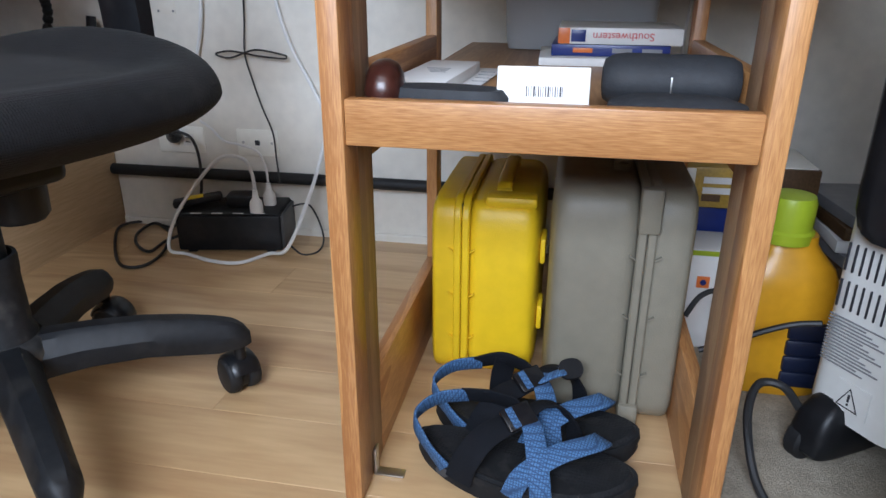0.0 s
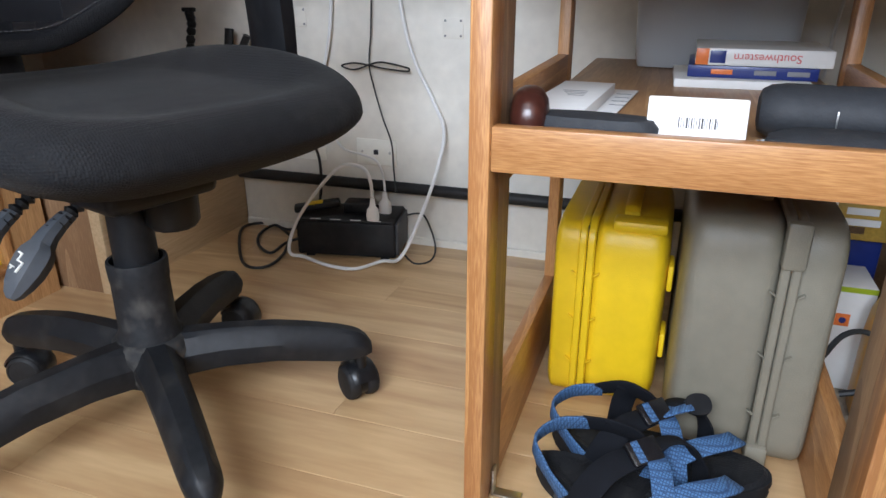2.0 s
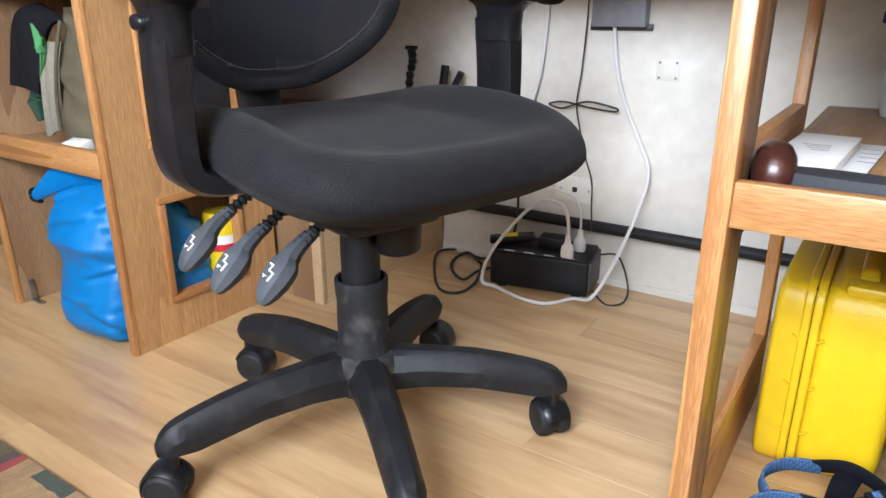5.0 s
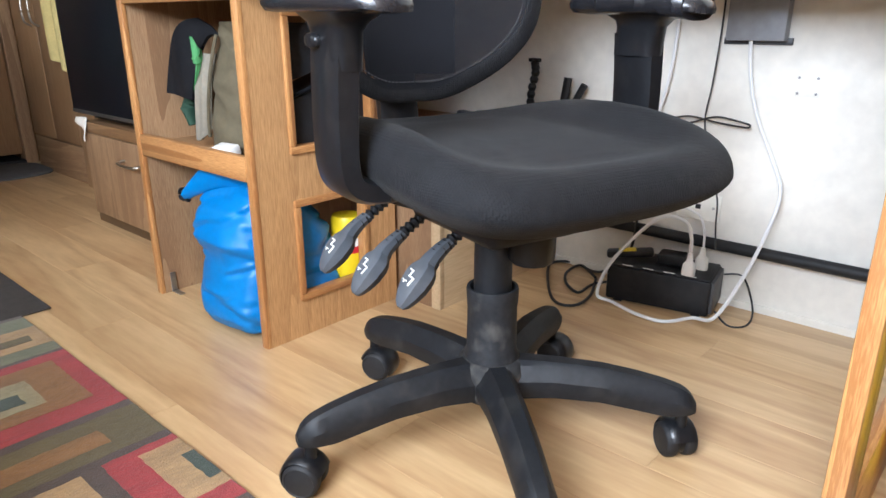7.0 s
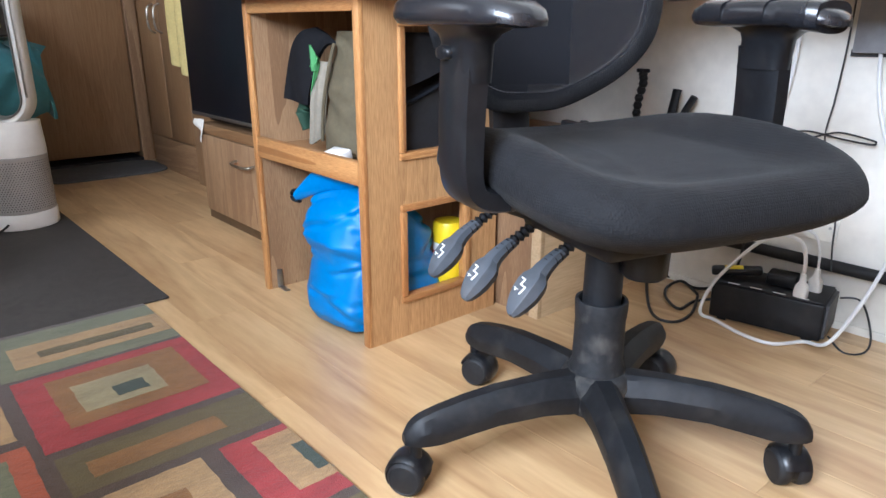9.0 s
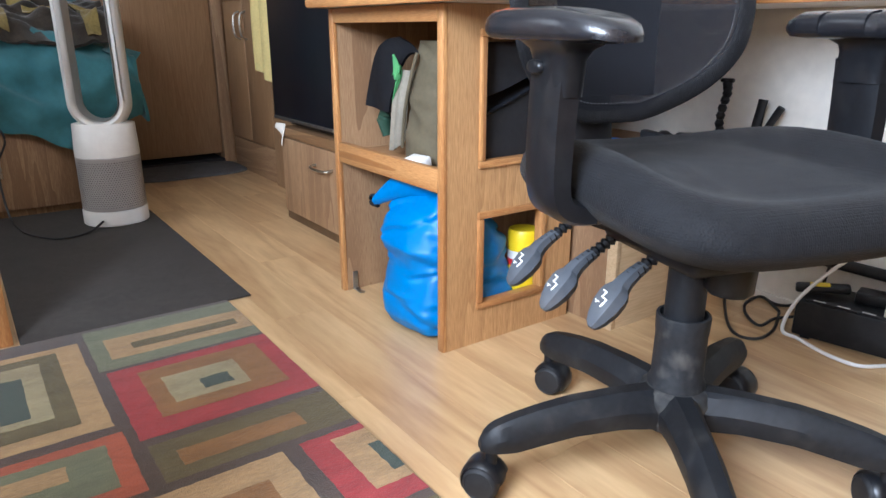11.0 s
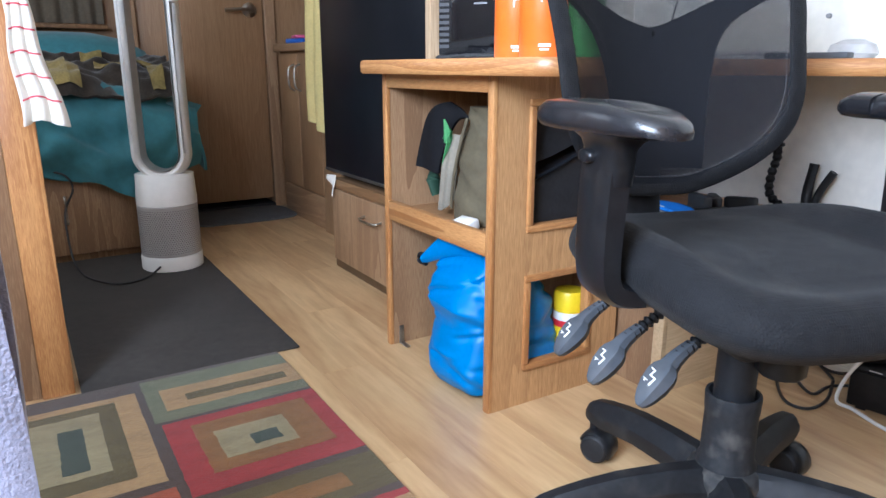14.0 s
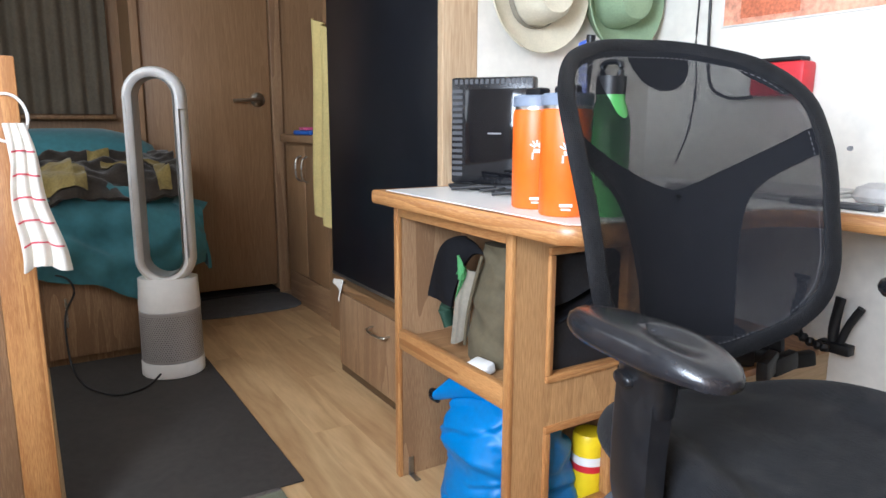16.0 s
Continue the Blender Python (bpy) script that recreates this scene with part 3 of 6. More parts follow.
part("shelf", box(RX0 + 0.020, RX1 - 0.020, RY0 + 0.022, 1.545, 0.444, 0.462, 0.001), shelf_x, stand)
bracket = box(RX0 + 0.022, RX0 + 0.025, RY0 + 0.05, RY0 + 0.064, 0.001, 0.04, 0.0005)
box(RX0 + 0.022, RX0 + 0.06, RY0 + 0.05, RY0 + 0.064, 0.001, 0.004, 0.0005, bracket)
part("bracket", bracket, steel, stand, "zinc angle bracket")

# ---------------- the office chair ----------------
CH = (-0.585, 0.743, 0)
CYAW = -17.0
chair = thing("office_chair", CH, "black mesh-backed office chair with padded seat and dusty five-star base", "chair", rz=CYAW)


def cpart(name, bm, mat, parent=None, label=""):
    return part(name, bm, mat, parent or chair, label, local=True, smooth=50)


# five-star base with twin-wheel castors
cpart("hub", lathe([(0.0, 0.084), (0.046, 0.086), (0.054, 0.100), (0.056, 0.132), (0.050, 0.148), (0.040, 0.154), (0.0, 0.155)], seg=36), dusty_hub)
LEGS = (49, 121, 193, 265, 337)
SWIVEL = (110, 260, 204, -38, 52)
for ang, sw in zip(LEGS, SWIVEL):
    m = pose(0, 0, 0, 0, 0, ang)
    rings = []
    for i in range(37):
        r = 0.028 + 0.282 * i / 36
        hi = float(np.interp(r, (0.03, 0.06, 0.10, 0.17, 0.22, 0.26, 0.285, 0.300, 0.310), (0.151, 0.152, 0.152, 0.148, 0.140, 0.131, 0.123, 0.114, 0.098)))
        lo = float(np.interp(r, (0.03, 0.10, 0.17, 0.22, 0.26, 0.31), (0.092, 0.098, 0.096, 0.088, 0.081, 0.083)))
        w = float(np.interp(r, (0.03, 0.08, 0.20, 0.285, 0.300, 0.310), (0.034, 0.029, 0.0255, 0.0225, 0.018, 0.008)))
        d_ = hi - lo
        prof = [(-w * 0.86, lo), (-w, lo + 0.30 * d_), (-w * 0.98, lo + 0.52 * d_), (-w * 0.60, hi - 0.10 * d_), (-w * 0.36, hi), (w * 0.36, hi), (w * 0.60, hi - 0.10 * d_), (w * 0.98, lo + 0.52 * d_), (w, lo + 0.30 * d_), (w * 0.86, lo)]
        rings.append([Vector((r, y, z)) for y, z in prof])
    leg = part("leg", turned(loft(rings), m), base_plastic, chair, local=True, smooth=24)
    cm = m @ pose(0.292, 0, 0, 0, 0, sw) @ Matrix.Translation((-0.012, 0, 0))
    stem = rod((0.012, 0, 0.045), (0.012, 0, 0.086), 0.009)
    join(stem, turned(lathe([(0.0, -0.0045), (0.0235, -0.0045), (0.0235, 0.0045), (0.0, 0.0045)], seg=24), Matrix.Translation((0.022, 0, 0.0281)) @ pose(0, 0, 0, 90)))
    castor = cpart("castor", turned(stem, cm), black_plastic, leg)
    hr = []
    for k in range(17):
        a = radians(-28 + 190 * k / 16)
        hr.append([Vector((0.022 + r * math.cos(a), y, 0.029 + r * math.sin(a))) for r, y in ((0.0285, -0.022), (0.0325, -0.018), (0.0335, -0.008), (0.0335, 0.008), (0.0325, 0.018), (0.0285, 0.022), (0.022, 0.008), (0.022, -0.008))])
    cpart("hood", turned(loft(hr), cm), arm_plastic, leg)
    for s in (-1, 1):
        w = lathe([(0.0, 0), (0.021, 0.0), (0.0265, 0.002), (0.028, 0.006), (0.028, 0.014), (0.0265, 0.0185), (0.0225, 0.021), (0.0215, 0.0200), (0.012, 0.0215), (0.0, 0.022)], seg=28)
        cpart("wheel", turned(w, cm @ Matrix.Translation((0.022, s * 0.0045, 0.0281)) @ pose(0, 0, 0, -90 * s, 0, 0)), rubber, leg)

# gas column, telescoping sleeve and mechanism
cpart("sleeve", lathe([(0.030, 0.150), (0.043, 0.151), (0.0425, 0.158), (0.0385, 0.166), (0.0375, 0.235), (0.0385, 0.240), (0.0395, 0.262), (0.0385, 0.266), (0.0345, 0.266), (0.0335, 0.255), (0.028, 0.254)], seg=40), dusty_sleeve)
cpart("gas_column", lathe([(0.0285, 0.20), (0.0285, 0.30), (0.0275, 0.385), (0.0, 0.385)], seg=32), base_plastic)
mech = box(-0.12, 0.10, -0.075, 0.075, 0.358, 0.404, 0.012)
cpart("mechanism", mech, black_plastic)
knob = turned(lathe([(0.0, 0), (0.029, 0.0), (0.034, 0.006), (0.036, 0.060), (0.032, 0.090), (0.0, 0.092)], seg=12), pose(0.045, 0.035, 0.311))
cpart("tension_knob", knob, black_plastic)

# seat: a thick cushion that wraps under, dished on top, with raised sides and a soft front
SC = Vector((0.0167, 0.0069, 0))
SRX, SRY = 0.2506, 0.2286


def seat_rim(a, k=1.0):
    c, q = math.cos(a), math.sin(a)
    x = math.copysign(abs(c) ** 0.49, c)
    y = math.copysign(abs(q) ** 0.49, q)
    return x, y, SC + Vector((SRX * x * k, SRY * y * (1 + 0.076 * c) * k, 0))


def seat_level(fx, fy):
    """Height of the widest line, the wrap below it and the roll above it."""
    f, b = max(0, fx) ** 2, max(0, -fx) ** 2
    return 0.4696 - 0.0216 * f - 0.0221 * b + 0.004 * fy * fy, 0.073 * (1 - 0.23 * fx), 0.0534 - 0.0102 * f - 0.006 * b


def seat_ring(g=None, k=1.0, top=False):
    out = []
    n = 96
    for i in range(n):
        a = math.tau * i / n
        fx, fy, p = seat_rim(a)
        mid, wrap, roll = seat_level(fx, fy)
        if not top:
            kk = 0.25 + 0.75 * math.cos(g) ** 0.9
            p = seat_rim(a, kk)[2]
            p.z = mid - wrap * math.sin(g) ** 1.3
        elif g is not None:
            kk = 1 - 0.16 * (1 - math.cos(g))
            p = seat_rim(a, kk)[2]
            p.z = mid + roll * math.sin(g)
        else:
            # inner top: from the bolster's crest into a broad dish, shallower at the front
            p = seat_rim(a, 0.84 * k)[2]
            x, y = fx * 0.84 * k, fy * 0.84 * k
            crest = mid + roll
            inner = 0.4945 - 0.026 * max(0, x) ** 2 + 0.004 * max(0, -x) ** 2
            e = min(1, max(0, (k - 0.62) / 0.38))
            e = e * e * (3 - 2 * e)
            side = 0.25 + 0.75 * min(1, abs(fy)) ** 2
            p.z = inner * (1 - e) + crest * e - 0.004 * (1 - side) * math.sin(math.pi * e)
            p.z += 0.0022 * math.exp(-((y + 0.30 + 0.10 * x) / 0.045) ** 2) * math.exp(-((x - 0.1) / 0.35) ** 2)
        out.append(p)
    return out


rings = [seat_ring(math.pi / 2 * (1 - i / 12)) for i in range(12)]
rings += [seat_ring(math.pi / 2 * i / 9, 1, True) for i in range(10)]
rings += [seat_ring(None, k, True) for k in (0.98, 0.95, 0.92, 0.88, 0.84, 0.80, 0.75, 0.70, 0.65, 0.60, 0.55, 0.50, 0.44, 0.36, 0.27, 0.18, 0.09, 0.02)]
seat = cpart("seat", loft(rings), seat_fabric, label="black knitted seat cushion, dusty on top")
cpart("seat_pan", loft([superellipse(0.015, 0, 0.390, 0.10, 0.09, 40, 3), superellipse(0.015, 0, 0.398, 0.12, 0.11, 40, 3), superellipse(0.015, 0, 0.408, 0.13, 0.12, 40, 3)]), black_plastic)

# control paddles on ribbed stalks: each hangs from the pan, a flat facet faces up and forward
to_chair = pose(*CH, 0, 0, CYAW).inverted()
for tip in ((-0.833, 0.620, 0.261), (-0.727, 0.595, 0.259), (-0.623, 0.586, 0.270)):
    neck = to_chair @ (Vector(tip) + Vector((0.004, 0.066, 0.060)))
    turn3 = to_chair.to_3x3()
    d = (turn3 @ Vector((-0.045, -0.74, -0.67))).normalized()
    back = (turn3 @ Vector((0.16, 0.86, 0.48))).normalized()
    line = [neck + back * (0.118 * i / 44) for i in range(45)]
    lever = cpart("lever", sweep(line, lambda t: 0.0082 + 0.0022 * math.sin(t * 44 * 1.57), seg=12), black_plastic)
    side = d.cross(UP).normalized()
    nrm = side.cross(d).normalized()
    prof = ((-0.030, 0.0088, 0.0088), (-0.012, 0.0098, 0.0098), (0.006, 0.0115, 0.011), (0.018, 0.0130, 0.0125), (0.027, 0.0210, 0.0145), (0.037, 0.0228, 0.016), (0.055, 0.0215, 0.0155), (0.072, 0.0165, 0.0125), (0.084, 0.0110, 0.0085), (0.0895, 0.0055, 0.0045))
    rr = []
    for off, w, h in prof:
        c = neck + d * off if off >= 0 else neck + back * -off
        pr = ((0.55, 1.0), (0.72, 0.92), (1.0, 0.05), (0.94, -0.15), (0.62, -1.0), (-0.62, -1.0), (-0.94, -0.15), (-1.0, 0.05), (-0.72, 0.92), (-0.55, 1.0))
        rr.append([c + side * w * p_ + nrm * h * q_ for p_, q_ in pr])
    pad = part("paddle", loft(rr), grey_plastic, lever, "grey paddle with a pale chair symbol", local=True, smooth=28)
    fr = Matrix((d, side, nrm)).transposed().to_4x4()
    fr.translation = neck + d * 0.052 + nrm * 0.0146
    fr = fr @ pose(-0.004, 0, 0.0008, 0, 0, 12)
    sym = box(-0.0015, 0.0125, -0.0085, -0.0062, 0, 0.002, 0)
    box(-0.0015, 0.0005, -0.0085, 0.0035, 0, 0.002, 0, sym)
    box(-0.0105, 0.0005, 0.0020, 0.0040, 0, 0.002, 0, sym)
    box(-0.0105, -0.0085, 0.0030, 0.0105, 0, 0.002, 0, sym)
    for q in range(3):
        box(0.0070, 0.0085 + 0.003 * (q == 1), 0.0005 + 0.0034 * q, 0.0020 + 0.0034 * q, 0, 0.0018, 0, sym)
    cpart("symbol", turned(sym, fr), ivory_plastic, lever)

# armrests: straight wide upright tucked against the seat, height tab, swivelling pad
ARM_Y = 0.014
for s, turn, ax, py in ((-1, 14, 0.032, -0.009), (1, 14, -0.012, -0.016)):
    arm_line = smooth_line([(ax, ARM_Y + s * 0.190, 0.448), (ax, ARM_Y + s * 0.228, 0.449), (ax, ARM_Y + s * 0.254, 0.458), (ax, ARM_Y + s * 0.264, 0.480), (ax, ARM_Y + s * 0.265, 0.53), (ax, ARM_Y + s * 0.263, 0.58), (ax, ARM_Y + s * 0.260, 0.624)], 6)
    arm = cpart("arm_upright", sweep(arm_line, lambda t: 0.038 + 0.001 * t, lambda t: 0.014 + 0.006 * t, square=True, up=Vector((0, s, 0.02))), arm_plastic)
    flare = loft([superellipse(ax + 0.004 * k, ARM_Y + s * 0.260, z, w, d_, 36, 3) for k, (z, w, d_) in enumerate(((0.590, 0.0405, 0.0215), (0.632, 0.0415, 0.0220), (0.642, 0.048, 0.026), (0.649, 0.066, 0.033), (0.654, 0.085, 0.036)))])
    cpart("collar", flare, arm_plastic, arm)
    tab = loft([superellipse(0, 0, z, 0.017 * k, 0.0085 * k, 24, 2.4) for z, k in ((0, 1), (0.006, 1), (0.009, 0.85), (0.010, 0.4))])
    cpart("button", turned(tab, pose(ax - 0.006, ARM_Y + s * 0.280, 0.622, 90 if s < 0 else -90, 0, 0)), arm_plastic, arm, "black height tab")
    pm = pose(ax + 0.008, ARM_Y + s * 0.260 + py, 0.004, 0, 0, turn)
    rr = []
    for z, k in ((0.648, 0.80), (0.650, 0.93), (0.657, 0.99), (0.663, 1.0), (0.672, 0.97), (0.680, 0.86), (0.683, 0.66), (0.684, 0.3), (0.684, 0.03)):
        rr.append([Vector((v.x * k, v.y * (k if k < 0.99 else 1) * (1 + 0.15 * math.copysign(1, v.x) * min(1, abs(v.x) / 0.12)), z - 0.012 * max(0, v.x / 0.125) ** 2 * (1 if z > 0.655 else 0.3))) for v in superellipse(0, 0, 0, 0.118, 0.043, 40, 2.5)])
    pad = cpart("arm_pad", turned(loft(rr), pm), gloss_black, label="glossy black armrest pad")
    if s > 0:
        # strips of black tape wound round the worn pad
        for q, (x0, x1, lean_) in enumerate(((-0.075, -0.040, 0.010), (-0.044, -0.006, -0.008), (-0.012, 0.030, 0.012), (0.026, 0.066, -0.010), (0.060, 0.095, 0.006))):
            band = []
            for x in (x0, (x0 + x1) / 2, x1):
                hw = 0.0445 * (1 - (abs(x) / 0.122) ** 3.2) ** 0.42 * (1 + 0.15 * x / 0.118)
                band.append([Vector((x + lean_ * math.cos(b), hw * math.copysign(abs(math.cos(b)) ** 0.7, math.cos(b)), 0.666 + (0.0195 + 0.0006 * q) * math.copysign(abs(math.sin(b)) ** 0.6, math.sin(b)) - 0.012 * max(0, x / 0.125) ** 2)) for b in (math.tau * i / 30 for i in range(30))])
            cpart("tape", turned(loft(band), pm), gloss_black, pad, "creased black vinyl tape")

# backrest: rounded frame, woven mesh, rear Y brace and lumbar panel
BZ0, BZ1 = 0.516, 1.043
HALF = [(0.0, 1.043), (0.062, 1.041), (0.121, 1.029), (0.182, 1.002), (0.217, 0.950), (0.221, 0.881), (0.217, 0.824), (0.211, 0.775), (0.207, 0.728), (0.202, 0.676), (0.188, 0.624), (0.157, 0.579), (0.112, 0.544), (0.059, 0.520), (0.0, 0.516)]
BACK_TURN = Matrix.Rotation(radians(-3.1), 3, "Z")


def back_at(y, z):
    t = (z - 0.52) / 0.51
    return BACK_TURN @ Vector((-0.207 - 0.219 * t - 0.052 * (2 * t - 1) ** 2 + 2.57 * y * y, y - 0.005, z))


def back_outline(steps=5, inset=0.0):
    cz = (BZ0 + BZ1) / 2
    pts = [Vector((w, z, 0)) for w, z in HALF] + [Vector((-w, z, 0)) for w, z in HALF[-2:0:-1]]
    k, kz = 1 - inset / 0.23, 1 - inset / 0.251
    return [(p.x * k, cz + (p.y - cz) * kz) for p in smooth_line(pts, steps, True)]


frame_line = [back_at(y, z) for y, z in back_outline(5, 0.010)]
cpart("back_frame", sweep(frame_line, 0.0155, 0.0062, seg=16, closed=True, up=Vector((1, 0, 0.1))), rim_weave)
seam = [back_at(y, z) for y, z in back_outline(14, 0.0275)]
thread = bmesh.new()
for a_, b_ in zip(seam[::2], seam[1::2]):
    rod(a_ + Vector((0.0075, 0, 0)), b_ + Vector((0.0075, 0, 0)), 0.0008, seg=5, bm=thread)
cpart("stitching", thread, seam_thread, label="pale stitched seam along the mesh")
inner_line = back_outline(4, 0.016)


def net_patch(k0, k1):
    rr = []
    steps = 8
    cz = (BZ0 + BZ1) / 2
    for i in range(steps + 1):
        k = k0 + (k1 - k0) * i / steps
        rr.append([back_at(y * k, cz + (z - cz) * k) + Vector((0.006, 0, 0)) for y, z in inner_line])
    return loft(rr, False)


cpart("back_mesh", net_patch(0.02, 1.0), back_net, label="black see-through woven mesh")
# brace: a filleted Y under the mesh, its arms rising to the frame's sides


def brace_at(u, v):
    y = (u - 0.5) * 0.420
    a_ = abs(y)
    top = 0.788 + 0.092 * (a_ / 0.19) ** 1.35
    low = 0.556 if a_ < 0.085 else top - 0.040 - 0.150 * math.exp(-(a_ - 0.085) / 0.016)
    return back_at(y, low + (top - low) * v) - Vector((0.012 + 0.004 * math.sin(math.pi * v), 0, 0))


cpart("brace", sheet(brace_at, 72, 10, 0.008), rim_weave)


def head_tab(u, v):
    y = 0.030 + (u - 0.5) * 0.105 * math.sqrt(max(0.0, 1 - (0.98 * v) ** 2))
    return back_at(y, 1.018 - v * 0.060) - Vector((0.008, 0, 0))


cpart("head_tab", sheet(head_tab, 12, 8, 0.004), black_plastic)
spine = smooth_line([(-0.06, 0, 0.372), (-0.19, 0, 0.375), (-0.275, 0, 0.42), (-0.300, 0, 0.52), (-0.312, 0, 0.62)], 6)
cpart("spine", sweep(spine, 0.036, 0.012, square=True, up=Vector((0.3, 0, 1))), black_plastic)

# ---------------- under the desk: power box, outlets, cables ----------------
ups = thing("power_station", (-0.628, 1.470, 0), "black rectangular backup power box on the floor", "power box", rz=10.5)


def lbox(x0, x1, y0, y1, z0, z1, r=0.003):
    return box(x0, x1, y0, y1, z0, z1, r)


part("body", lbox(-0.118, 0.118, -0.068, 0.068, 0.006, 0.090, 0.006), black_plastic, ups, local=True)
part("top_cover", lbox(-0.114, 0.114, -0.064, 0.064, 0.090, 0.093, 0.002), black_plastic, ups, local=True)
for i in range(4):
    part("socket", lbox(-0.085 + i * 0.048, -0.060 + i * 0.048, -0.060, -0.056, 0.0925, 0.094, 0.0005), white_plastic, ups, local=True)
    part("foot", lbox(-0.1 + (i % 2) * 0.18, -0.08 + (i % 2) * 0.18, -0.06 + (i // 2) * 0.1, -0.04 + (i // 2) * 0.1, 0, 0.007, 0.001), rubber, ups, local=True)
part("end_panel", lbox(0.117, 0.124, -0.06, 0.055, 0.012, 0.088, 0.001), dark_grey, ups, local=True)
adapter = solo("power_adapter", turned(box(-0.031, 0.031, -0.026, 0.026, 0, 0.026, 0.005), pose(-0.617, 1.483, 0.0935, 0, 0, 12)), black_plastic, "small black mains adapter plugged into the power box", "adapter")
brick = solo("cable_adapter", turned(box(-0.055, 0.055, -0.016, 0.016, 0, 0.018, 0.006), pose(-0.708, 1.450, 0.099, 0, -6, 28)), black_plastic, "black cable adapter with a yellow warning tag", "adapter")
part("tag", turned(box(-0.026, 0.014, -0.0165, 0.008, 0.0175, 0.0195, 0.0005), pose(-0.708, 1.450, 0.099, 0, -6, 28)), yellow_label, brick, "yellow printed warning tag")
for px, py in ((-0.556, 1.432), (-0.550, 1.490)):
    plug = thing("plug", (px, py, 0.0935), "white moulded mains plug standing in the power box", "plug", "plugs in the power box")
    part("body", loft([superellipse(0, 0, z, w, w * 0.75, 20, 3.5) for z, w in ((0, 0.014), (0.012, 0.0145), (0.026, 0.013), (0.034, 0.007), (0.052, 0.005))]), white_plastic, plug, local=True)


def cable(pts, r, mat, label, cat="cable"):
    return solo("cable", sweep(smooth_line(pts, 8), r, seg=8), mat, label, cat)


cable([(-0.556, 1.432, 0.148), (-0.559, 1.432, 0.185), (-0.575, 1.43, 0.216), (-0.63, 1.44, 0.215), (-0.68, 1.43, 0.17), (-0.728, 1.385, 0.09), (-0.738, 1.355, 0.022), (-0.706, 1.369, 0.0060), (-0.629, 1.341, 0.0060), (-0.564, 1.344, 0.0060), (-0.525, 1.404, 0.0060), (-0.470, 1.385, 0.03), (-0.436, 1.43, 0.12), (-0.422, 1.50, 0.21), (-0.418, 1.535, 0.29), (-0.45, 1.545, 0.36), (-0.49, 1.545, 0.44), (-0.515, 1.545, 0.52), (-0.528, 1.545, 0.62), (-0.53, 1.545, 0.72)], 0.0042, white_cable, "thick white power cable looping over the power box")
cable([(-0.550, 1.490, 0.148), (-0.553, 1.490, 0.185), (-0.565, 1.48, 0.222), (-0.61, 1.49, 0.232), (-0.66, 1.51, 0.235), (-0.70, 1.535, 0.255), (-0.735, 1.548, 0.27)], 0.0028, white_cable, "thin white cable between the outlet and the power box")
cable([(-0.688, 1.545, 0.72), (-0.69, 1.546, 0.60), (-0.70, 1.546, 0.50), (-0.72, 1.546, 0.42), (-0.74, 1.546, 0.36)], 0.0042, white_cable, "white cable hanging down the wall")
cable([(-0.59, 1.548, 0.72), (-0.592, 1.548, 0.60), (-0.598, 1.549, 0.50), (-0.605, 1.549, 0.43), (-0.595, 1.548, 0.38), (-0.575, 1.547, 0.31), (-0.553, 1.545, 0.25), (-0.545, 1.535, 0.19), (-0.53, 1.51, 0.14)], 0.0019, black_cable, "thin black cord hanging against the wall")
cable([(-0.605, 1.544, 0.428), (-0.57, 1.541, 0.436), (-0.51, 1.535, 0.428), (-0.50, 1.535, 0.423), (-0.51, 1.535, 0.419), (-0.57, 1.541, 0.423), (-0.605, 1.544, 0.428), (-0.64, 1.541, 0.432), (-0.67, 1.538, 0.425), (-0.64, 1.541, 0.417), (-0.605, 1.544, 0.428)], 0.0021, black_cable, "bow of black twist tie round the cord", "cable tie")
cable([(-0.795, 1.510, 0.240), (-0.768, 1.500, 0.252), (-0.740, 1.505, 0.240), (-0.730, 1.512, 0.20), (-0.732, 1.515, 0.14), (-0.738, 1.51, 0.09), (-0.745, 1.49, 0.04)], 0.0036, black_cable, "black power cord running from the outlet")
cable([(-0.735, 1.455, 0.105), (-0.752, 1.44, 0.06), (-0.842, 1.523, 0.0050), (-0.924, 1.549, 0.0050), (-0.963, 1.498, 0.0050), (-0.885, 1.368, 0.0050), (-0.810, 1.283, 0.0050), (-0.762, 1.292, 0.0050), (-0.764, 1.367, 0.0050), (-0.810, 1.476, 0.0050)], 0.0036, black_cable, "black cable coiled on the floor")
cable([(-0.817, 1.487, 0.0050), (-0.893, 1.542, 0.0050), (-0.894, 1.471, 0.0050), (-0.853, 1.403, 0.0050), (-0.797, 1.368, 0.0050), (-0.797, 1.440, 0.0050), (-0.745, 1.47, 0.02)], 0.0036, black_cable, "black cable coiled on the floor")
cable([(-0.50, 1.50, 0.09), (-0.46, 1.51, 0.09), (-0.425, 1.49, 0.03), (-0.42, 1.45, 0.005), (-0.45, 1.42, 0.004), (-0.49, 1.44, 0.02)], 0.0022, black_cable, "thin black lead beside the power box")


